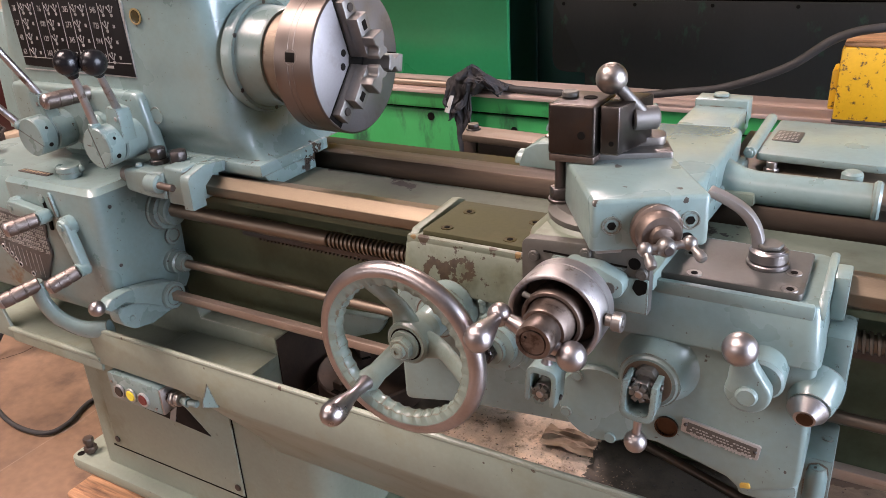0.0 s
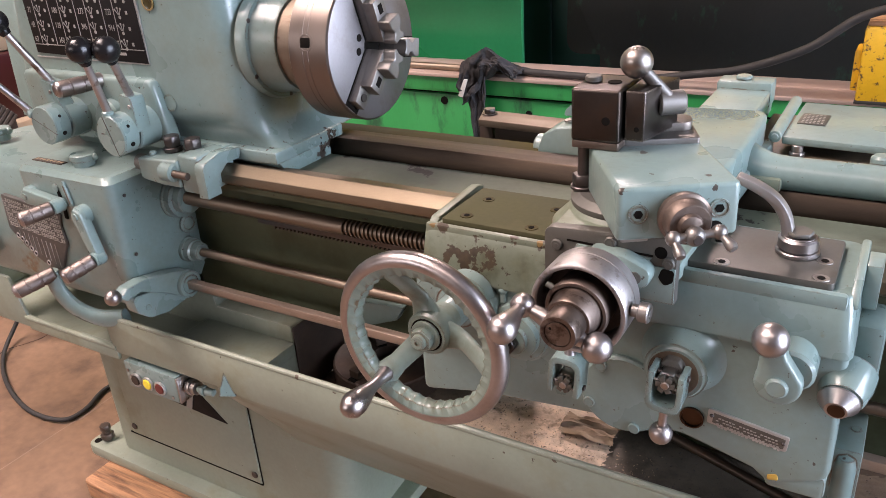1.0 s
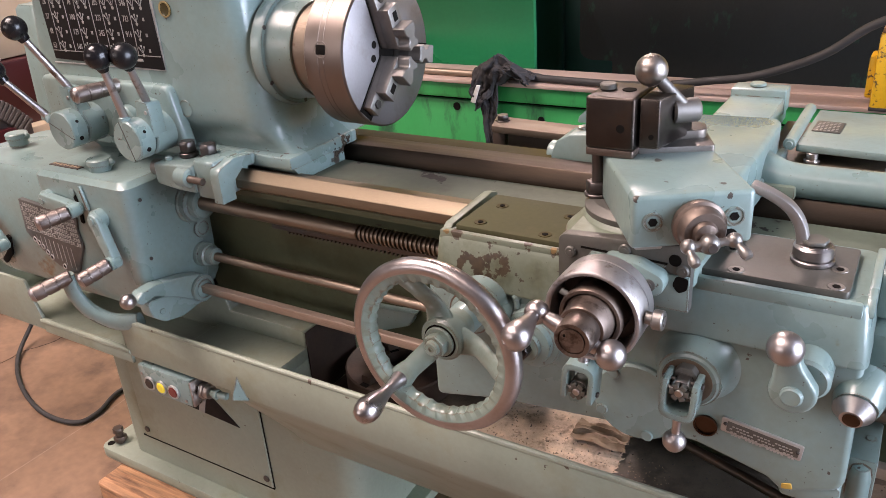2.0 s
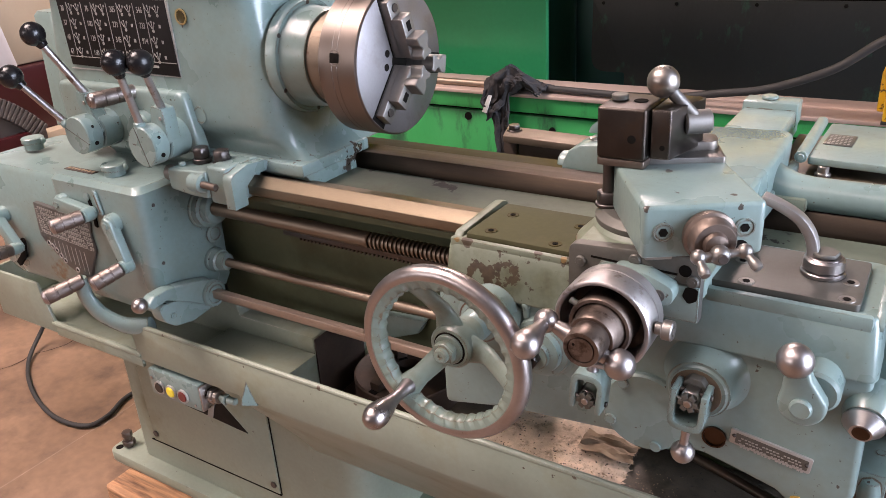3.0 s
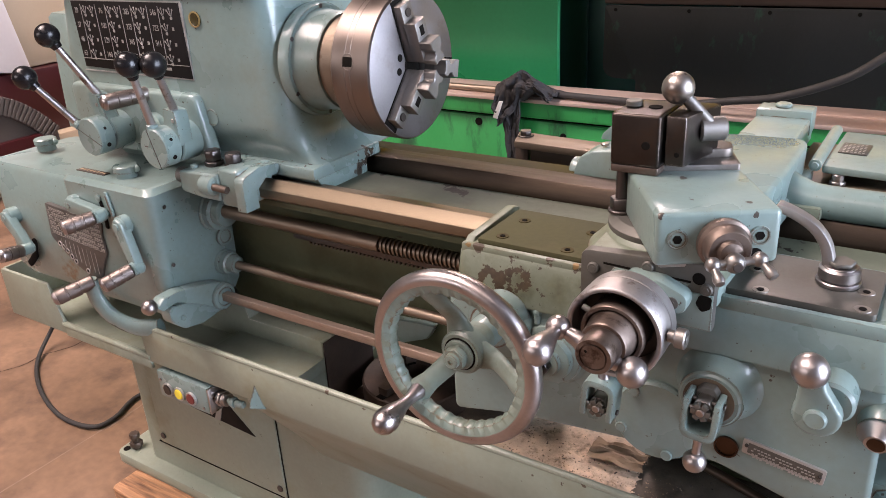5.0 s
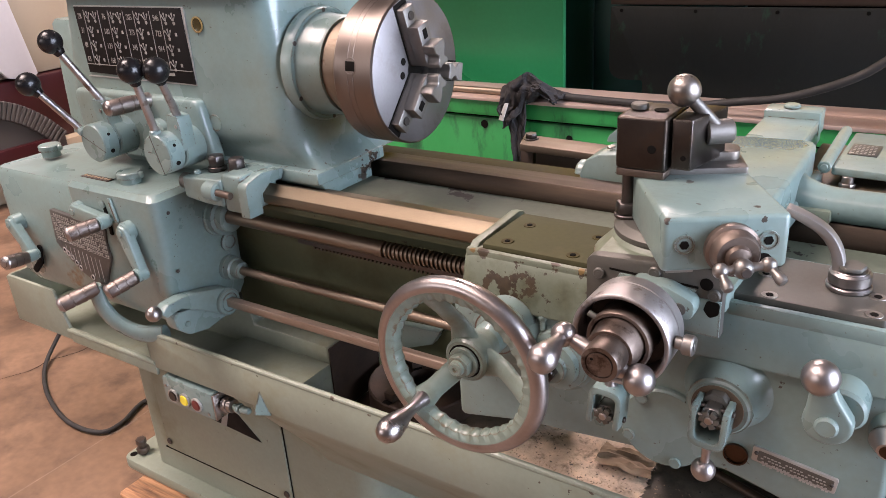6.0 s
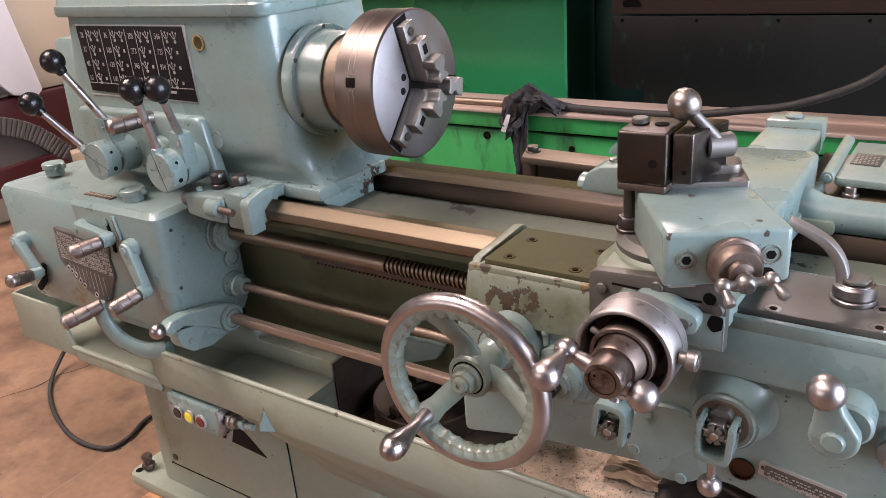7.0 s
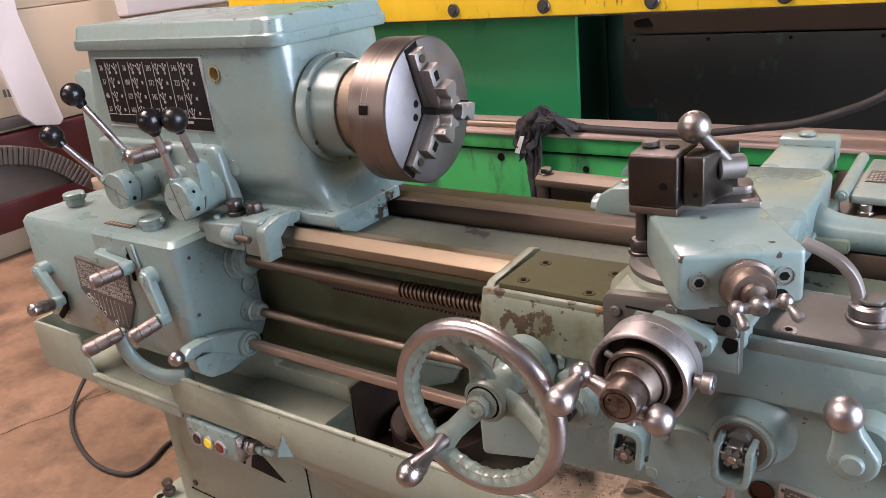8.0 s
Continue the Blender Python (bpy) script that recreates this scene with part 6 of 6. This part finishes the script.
part("hinge_rod", merge(rod((0.503, 0.165, 0.942), (0.503, 0.345, 0.942), 0.0078), rod((0.503, 0.163, 0.942), (0.503, 0.166, 0.942), 0.0045)), paint, cov, "round hinge rod")
lbl = part("label_plate", extrude([(0.519, 0.238), (0.554, 0.235), (0.556, 0.285), (0.521, 0.288)], "z", 0.94, 0.9415, 0.0003), steel_plate, cov, "small grey metal plate")
bars([(0.5235 + 0.0048 * j, 0.5265 + 0.0048 * j, 0.241 + 0.0075 * k, 0.2435 + 0.0075 * k, 0.9415, 0.9418) for k in range(6) for j in range(6)], plate_alu, "engraving", lbl)

sr = thing("taper_bar", (0.11, 0.24, 0.86), "flat steel bar bolted on a dark carrier behind the bed", "bracket bar")
part("bar", extrude([(0.028, 0.248), (0.25, 0.236), (0.25, 0.29), (0.008, 0.306)], "z", 0.888, 0.9, 0.0015), mat("dull_flat_bar", (0.16, 0.125, 0.095), 0.55, 0.8, 0.2, 9, 200, 0.08, stretch=(0.6, 6, 6)), sr, "flat ground bar")
part("carrier", merge(extrude([(0.05, 0.262), (0.25, 0.25), (0.25, 0.29), (0.05, 0.3)], "z", 0.845, 0.888, 0.003), box(0.015, 0.04, 0.275, 0.295, 0.45, 0.888, 0.002)), brown_paint, sr, "dark carrier")
part("bolt", merge(rod((0.032, 0.283, 0.9), (0.032, 0.283, 0.902), 0.0135), hexnut((0.032, 0.283, 0.902), (0, 0, 1), 0.0105, 0.008)), steel_dark, sr)
bc = thing("chip_guard", (0.27, 0.13, 0.88), "small pale green guard casting beside the slide", "guard")
part("body", extrude(rounded([(0.188, 0.876), (0.188, 0.905), (0.197, 0.926), (0.216, 0.937), (0.26, 0.942), (0.36, 0.942), (0.36, 0.876)], [0.004, 0.012, 0.012, 0.012, 0.02, 0, 0]), "y", 0.13, 0.19, 0.008, 3), paint, bc, "rounded worn guard casting")
part("end_flange", rod((0.174, 0.16, 0.897), (0.19, 0.16, 0.897), 0.019, 0.004, 28), paint, bc)
part("flap", extrude(rounded([(0.204, 0.937), (0.208, 0.947), (0.225, 0.963), (0.26, 0.976), (0.36, 0.98), (0.36, 0.967), (0.262, 0.964), (0.238, 0.952), (0.222, 0.938)], 0.004), "y", 0.19, 0.24, 0.002), paint, bc, "curved upper flap")
part("screw", rod((0.228, 0.15, 0.941), (0.228, 0.15, 0.945), 0.006, 0.001, 16), steel, bc)

# ---- in the tray ----
def drift(x0, x1, y0, y1, z, nx, ny, seed):
    """A heap of dust that thins out in an uneven edge."""
    bm = sheet(x0, x1, y0, y1, z + 0.001, nx, ny, 0.0009)
    for v in bm.verts:
        d = min(v.co.x - x0, x1 - v.co.x, v.co.y - y0, y1 - v.co.y) + 0.03 * noise.noise(Vector((v.co.x * 11, v.co.y * 11, seed))) - 0.012
        v.co.z -= 0.006 * (1 - min(1, max(0, d / 0.05)))
    return bm


# One dust layer in two colours: pale in the light patch,
solo("lit_metal_dust", drift(0.06, 0.36, -0.045, 0.22, 0.4565, 120, 100, 1.5), chips, "fine metal dust, painted pale where light falls in the tray", "metal dust", kind="stuff")
# dark for the shade around it, with some oil.
solo("shaded_dust", drift(-0.05, 0.76, -0.087, 0.2, 0.4535, 160, 80, 4.5), mat("shaded_dust_and_chips", (0.10, 0.078, 0.055), 0.7, 0.1, 0.4, 30, 600, 0.6, dirt=(0.045, 0.036, 0.026), dirt_at=0.48, dirt_soft=0.25, dirt_scale=40), "oily metal dust, painted dark for the shade in the tray", "metal dust", kind="stuff")
rng = random.Random(4)
bits = []
for k in range(1100):
    x, y = rng.uniform(0.09, 0.75), rng.uniform(-0.08, 0.3)
    s_ = rng.uniform(0.0005, 0.0015)
    bits.append(placed(box(-s_, s_, -s_ * 0.5, s_ * 0.5, -s_ * 0.3, s_ * 0.4, 0), Matrix.Translation((x, y, 0.4615)) @ Matrix.Rotation(rng.uniform(0, 6), 4, "Z") @ Matrix.Rotation(rng.uniform(-0.5, 0.5), 4, "X")))
glints = []
for k in range(900):
    x, y = rng.uniform(0.05, 0.42), rng.gauss(-0.02, 0.04)
    if y < -0.08:
        continue
    s_ = rng.uniform(0.0005, 0.0016)
    glints.append(placed(box(-s_, s_, -s_ * 0.4, s_ * 0.4, -s_ * 0.2, s_ * 0.3, 0), Matrix.Translation((x, y, 0.4605 if y > 0 else 0.4585)) @ Matrix.Rotation(rng.uniform(0, 6), 4, "Z") @ Matrix.Rotation(rng.uniform(-0.8, 0.8), 4, "X")))
solo("bright_chips", merge(*glints), cardboard, "scattered pale metal chips in the tray", "metal chips", kind="stuff")
solo("metal_chips", merge(*bits), steel_dark, "scattered dark metal chips in the tray", "metal chips", kind="stuff")
pp = bmesh.new()
grid_ = []
for i in range(25):
    col = []
    for j in range(13):
        q = Vector((i * 0.06, j * 0.16, 3.3))
        x, y = 0.25 + 0.0037 * i, 0.055 + 0.0042 * j
        n = 0.6 - abs(noise.noise(q)) - 0.6 * abs(noise.noise(q * 2.1))
        col.append(pp.verts.new((x + 0.006 * noise.noise(Vector((j * 0.35, i * 0.1, 1))), y + 0.006 * noise.noise(Vector((i * 0.17, j * 0.1, 2))), 0.4635 + 0.014 * max(0, n))))
    grid_.append(col)
for i in range(24):
    for j in range(12):
        pp.faces.new((grid_[i][j], grid_[i + 1][j], grid_[i + 1][j + 1], grid_[i][j + 1]))
solo("paper_scrap", pp, cardboard, "crumpled brown paper scrap lying in the tray", "paper scrap", smooth=25)

scw = thing("spare_faceplate", (-0.09, 0.085, 0.45), "rusty brown spare chuck lying in the tray", "spare chuck")
part("disc", revolve((-0.09, 0.085, 0.45), (0, 0, 1), [(0, 0), (0, 0.098), (0.004, 0.1), (0.045, 0.1), (0.048, 0.097), (0.048, 0.03), (0.03, 0.028), (0.03, 0)], 56), rust_and_shade, scw, "round rusty body")
for k in range(3):
    part("slot", placed(box(0.03, 0.0985, -0.008, 0.008, 0.0482, 0.0492, 0), Matrix.Translation((-0.09, 0.085, 0.45)) @ Matrix.Rotation(0.4 + k * 2.094, 4, "Z")), bore_dark, scw, "dark slot")
    part("jaw", placed(box(0.035, 0.09, -0.0105, 0.0105, 0.0485, 0.064, 0.002), Matrix.Translation((-0.09, 0.085, 0.45)) @ Matrix.Rotation(0.4 + k * 2.094, 4, "Z")), rust_and_shade, scw, "rusty jaw")
tr_ = thing("tray_bar", (0.45, -0.05, 0.52), "rusty brown steel bar lying slanted in the tray", "steel bar")
part("bar", rod((0.36, 0.02, 0.57), (0.62, -0.1, 0.59), 0.0065), rusty, tr_)
# Unseen sheets added to block light; the gap between leaves the lit patch.
part("light_block", box(0.32, 0.60, 0.128, 0.134, 0.455, 0.66, 0.001), paint_bed, bed, "unseen sheet added to keep light off the tray")
part("light_block", box(-0.2, 0.15, 0.19, 0.196, 0.455, 0.70, 0.001), paint_bed, bed, "unseen sheet added to keep light off the tray")

# ---- other machines behind ----
gm = thing("green_machine", (-0.2, 1.0, 0.0), "bright green machine bed behind the lathe", "machine bed")
part("front_wall", merge(box(-2.2, 2.5, 0.945, 1.1, 0.1, 0.735, 0.004)), green_paint, gm, "bright green bed wall")
part("upper_rail", box(-2.2, 2.5, 0.93, 1.09, 0.745, 0.787, 0.003), green_paint, gm, "green rail edge")
part("groove", box(-2.2, 2.5, 0.955, 1.09, 0.735, 0.745, 0), bore_dark, gm, "dark groove")
part("way", merge(box(-2.2, 2.5, 0.92, 1.0, 0.787, 0.797, 0.002), box(-2.2, 2.5, 1.008, 1.085, 0.787, 0.799, 0.002)), mat("pinkish_way_steel", (0.48, 0.36, 0.31), 0.5, 0.5, 0.15, 6, 120, 0.06, stretch=(0.5, 5, 5)), gm, "pinkish worn steel ways")
part("wall_hole", rod((-0.454, 0.9455, 0.717), (-0.454, 0.943, 0.717), 0.011, 0.0002, 22), bore_dark, gm, "dark round hole")
part("wall_hole", rod((-0.2, 0.9455, 0.70), (-0.2, 0.943, 0.70), 0.009, 0.0002, 22), bore_dark, gm)
sp = thing("green_sheet_panel", (-0.9, 1.27, 0.8), "flat bright green sheet-metal panel", "panel")
part("sheet", box(-1.6, -0.36, 1.25, 1.27, 0.6, 1.5, 0.003), mat("glossy_green_panel", (0.018, 0.215, 0.075), 0.35, 0, 0.15, 2.5, 80, 0.04), sp)
part("edge_strip", box(-0.93, -0.88, 1.245, 1.25, 0.8, 1.6, 0.001), green_paint, sp)
tl = thing("teal_panel", (-0.3, 1.43, 0.0), "dark teal sheet-metal panel in shade", "panel")
part("sheet", box(-0.7, 0.1, 1.42, 1.45, 0.0, 1.5, 0.003), teal_paint, tl)
part("edge_fold", box(-0.352, -0.335, 1.405, 1.419, 0.6, 1.5, 0.002), teal_paint, tl, "folded sheet edge")
dk = thing("dark_cabinet", (0.9, 1.38, 0.7), "dark grey machine guard panel with scuffed green paint", "guard panel")
part("panel", extrude(rounded([(-0.256, 0.774), (-0.252, 0.98), (2.4, 0.98), (2.4, 0.72), (-0.127, 0.736), (-0.152, 0.736), (-0.152, 0.774)], [0.045, 0.004, 0, 0, 0.004, 0.004, 0.006]), "y", 1.34, 1.36, 0.003), dark_paint, dk, "dark scuffed sheet")
part("header", box(-0.26, 2.4, 1.355, 1.42, 0.984, 1.14, 0.003), brown_paint, dk, "brown header strip")
part("back", box(-0.4, 2.4, 1.5, 1.52, 0.0, 1.5, 0.002), bore_dark, dk)
for k in range(12):
    part("rivet", rod((-0.22 + 0.21 * k, 1.34, 0.97), (-0.22 + 0.21 * k, 1.337, 0.97), 0.005, 0.0005, 10), bore_dark, dk)
part("slot", extrude(rounded([(-0.225, 1.005), (-0.225, 1.022), (-0.185, 1.03), (-0.165, 1.005)], 0.008), "y", 1.351, 1.356, 0), bore_dark, dk, "dark opening in the header")
yb = thing("yellow_beam", (0.0, 1.1, 1.06), "yellow painted beam with large bolts", "beam")
part("beam", box(-1.6, 2.4, 1.08, 1.2, 1.074, 1.25, 0.004), beam_yellow, yb)
part("post", merge(box(-1.6, -1.52, 1.1, 1.18, 0.0, 1.07, 0.003), box(2.3, 2.38, 1.1, 1.18, 0.0, 1.07, 0.003)), yellow_paint, yb)
part("lower_edge", box(-1.6, 2.4, 1.085, 1.2, 1.069, 1.0745, 0.001), steel_dark, yb)
for x in (-0.96, -0.657, -0.369, -0.072, 0.235, 0.53, 0.83):
    b_ = part("bolt", rod((x, 1.08, 1.1), (x, 1.072, 1.1), 0.019, 0.003, 24), steel_dark, yb, "dark round bolt")
    part("bolt_head", hexnut((x, 1.073, 1.1), (0, -1, 0), 0.011, 0.007), rubber, b_)
yk = thing("yellow_block", (0.66, 0.98, 0.797), "chipped yellow painted block standing on the green bed", "block")
part("body", box(0.55, 0.78, 0.9, 1.05, 0.797, 0.952, 0.006), yellow_paint, yk, "chipped yellow casting")
part("top_face", box(0.553, 0.777, 0.903, 1.047, 0.952, 0.96, 0.002), wood, yk, "bare brownish top")
part("side_plate", box(0.536, 0.552, 0.93, 1.0, 0.815, 0.9, 0.005), yellow_paint, yk)
part("lower_band", box(0.549, 0.781, 0.899, 1.05, 0.797, 0.804, 0.001), rubber, yk)

pr = thing("machine_rod", (0.0, 0.9, 0.83), "thin dark steel rod lying along the green bed", "rod")
part("bar", rod((-1.4, 0.965, 0.806), (-0.2, 0.955, 0.806), 0.0095), steel_rod, pr)
cb = thing("power_cable", (0.4, 0.93, 0.81), "thick black rubber cable rising in a curve", "cable")
part("hose", sweep([(-0.3, 0.955, 0.809), (0.05, 0.935, 0.81), (0.23, 0.92, 0.835), (0.33, 0.91, 0.855), (0.45, 0.9, 0.905), (0.54, 0.9, 0.97), (0.63, 0.9, 0.993), (0.8, 0.95, 1.0)], 0.009, 12), rubber, cb)

rg = thing("rag", (-0.33, 0.9, 0.74), "crumpled dark cloth rag hanging over the green rail", "rag")


def drape(nu, nv, place, fold, amp=1.0, thick=0.003):
    bm = bmesh.new()
    g = []
    for i in range(nu + 1):
        col = []
        for j in range(nv + 1):
            u, v = i / nu, j / nv
            p = Vector(place(u, v))
            q = Vector((u * 5.0, v * 5.0, fold))
            n = 0.5 * noise.noise(q * 0.9) + 0.42 * (0.5 - abs(noise.noise(q * 1.5))) + 0.2 * (0.5 - abs(noise.noise(q * 3.6))) + 0.06 * noise.noise(q * 8)
            q = p + Vector((0.012 * amp * noise.noise(q * 1.2 + Vector((3, 1, 2))), -0.034 * amp * n, 0.02 * amp * n))
            col.append((bm.verts.new(q), bm.verts.new(q + Vector((0, thick, -thick)))))
        g.append(col)
    for i in range(nu):
        for j in range(nv):
            for s in (0, 1):
                quad = (g[i][j][s], g[i + 1][j][s], g[i + 1][j + 1][s], g[i][j + 1][s])
                bm.faces.new(quad if s == 0 else quad[::-1])
    rim = [g[i][0] for i in range(nu)] + [g[nu][j] for j in range(nv)] + [g[i][nv] for i in range(nu, 0, -1)] + [g[0][j] for j in range(nv, 0, -1)]
    for k, a in enumerate(rim):
        b = rim[(k + 1) % len(rim)]
        bm.faces.new((a[0], a[1], b[1], b[0]))
    return bm


def over_rail(u, v):
    x = -0.378 + 0.168 * u
    top = 0.81 + 0.058 * max(0.0, 1 - abs(u - 0.45) / 0.55) ** 0.9
    hang = 0.1 if u < 0.3 else 0.1 - 0.086 * min(1, (u - 0.3) / 0.45)
    if v < 0.45:
        w = v / 0.45
        return (x, 1.0 - 0.085 * w, 0.803 + (top - 0.803) * math.sin(w * 1.57))
    w = (v - 0.45) / 0.55
    return (x + 0.016 * (0.5 - u) * w, 0.915 - 0.022 * math.sin(w * 2.2), top - hang * w)


part("folded_cloth", drape(70, 56, over_rail, 2.4), cloth, rg, "", 60)
part("hanging_end", drape(30, 60, lambda u, v: (-0.36 + 0.058 * u + 0.018 * v - 0.022 * u * v, 0.905 - 0.004 * math.sin(u * 9), 0.80 - 0.195 * v), 6.2, 0.4), cloth, rg, "", 60)
part("pale_strip", extrude([(-0.376, 0.75), (-0.362, 0.747), (-0.345, 0.795), (-0.356, 0.795)], "y", 0.884, 0.888, 0.001), cloth_light, rg, "pale torn cloth strip")

# machine in cream, white and red at the far end
wm = thing("cream_machine", (-3.6, 1.6, 0.0), "cream and white machine enclosure on a dark red base", "machine")
part("cream_wall", merge(box(-4.6, -3.55, 1.0, 5.0, 0.59, 1.18, 0.01), extrude([(-3.55, 1.18), (-3.62, 1.6), (-4.6, 1.6), (-4.6, 1.18)], "y", 1.0, 5.0, 0.01)), cream_paint, wm, "cream enclosure wall")
part("white_door", extrude(rounded([(0.9, 1.02), (0.9, 1.6), (1.36, 1.6), (1.342, 1.16), (1.43, 0.60), (1.40, 0.575), (1.27, 0.6), (1.22, 0.66), (1.17, 0.95)], 0.015), "x", -3.54, -3.48, 0.006), white_paint, wm, "white angled door edge")
part("white_top", box(-4.4, -3.45, 1.95, 5.0, 1.07, 1.6, 0.02), white_paint, wm, "white upper cabinet")
part("lower_panel", box(-3.9, -3.51, 0.3, 1.24, 0.67, 0.95, 0.006), cream_paint, wm, "cream lower door")
part("shadow_gap", box(-3.9, -3.505, 0.3, 1.3, 0.61, 0.668, 0.002), bellows_grey, wm, "grey strip")
for k, w in enumerate((0.014, 0.014, 0.0, 0.012, 0.014)):
    if w:
        part("lettering_bar", box(-3.508, -3.503, 1.10 + 0.022 * k, 1.10 + 0.022 * k + w, 0.775 - 0.002 * k, 0.815 - 0.002 * k, 0), bellows_grey, wm, "plain bar in place of lettering")
part("red_base", extrude(rounded([(0.1, 0.24), (0.1, 0.585), (3.0, 0.585), (3.0, 0.24)], 0.02), "x", -4.4, -3.5, 0.01), red_paint, wm, "glossy dark red base")
part("plinth", box(-4.4, -3.42, 0.1, 3.0, 0.0, 0.24, 0.01), cream_paint, wm, "cream plinth on the floor")
bl = part("way_cover", extrude(rounded([(0.3, 0.2), (0.3, 0.59), (0.9, 0.575), (1.2, 0.49), (1.42, 0.3), (1.42, 0.2)], [0, 0, 0.25, 0.2, 0.02, 0], 10), "x", -3.49, -3.36, 0.004), bellows_grey, wm, "grey ribbed way cover")
curve_ = smooth_path([(0, 0.3, 0.597), (0, 0.6, 0.594), (0, 0.88, 0.576), (0, 1.05, 0.545), (0, 1.2, 0.488), (0, 1.32, 0.4), (0, 1.42, 0.29)], 6)
for a_, b_ in zip(curve_, curve_[1:]):
    d_ = b_ - a_
    part("rib", placed(box(-3.492, -3.335, -d_.length * 0.4, d_.length * 0.4, -0.085, 0.008, 0.004, 1), Matrix.Translation((a_ + b_) / 2) @ Matrix.Rotation(math.atan2(d_.z, d_.y), 4, "X")), bellows_grey, bl)
part("red_foot", extrude(rounded([(0.1, 0.15), (0.1, 0.29), (1.3, 0.29), (1.5, 0.15)], 0.02), "x", -3.5, -3.32, 0.01), red_paint, wm, "dark red lower cover")

# cable on the floor
fc = thing("floor_cable", (-1.1, 0.1, 0.0), "black rubber cable looping over the concrete floor", "cable")
part("hose", sweep([(-1.1, 0.35, 0.02), (-1.2, 0.22, 0.01), (-1.17, 0.11, 0.01), (-1.19, 0.05, 0.01), (-1.32, 0.038, 0.01), (-1.5, 0.09, 0.01), (-1.66, 0.18, 0.01), (-1.72, 0.28, 0.06), (-1.6, 0.3, 0.2), (-1.4, 0.3, 0.35)], 0.0066, 12), rubber, fc)
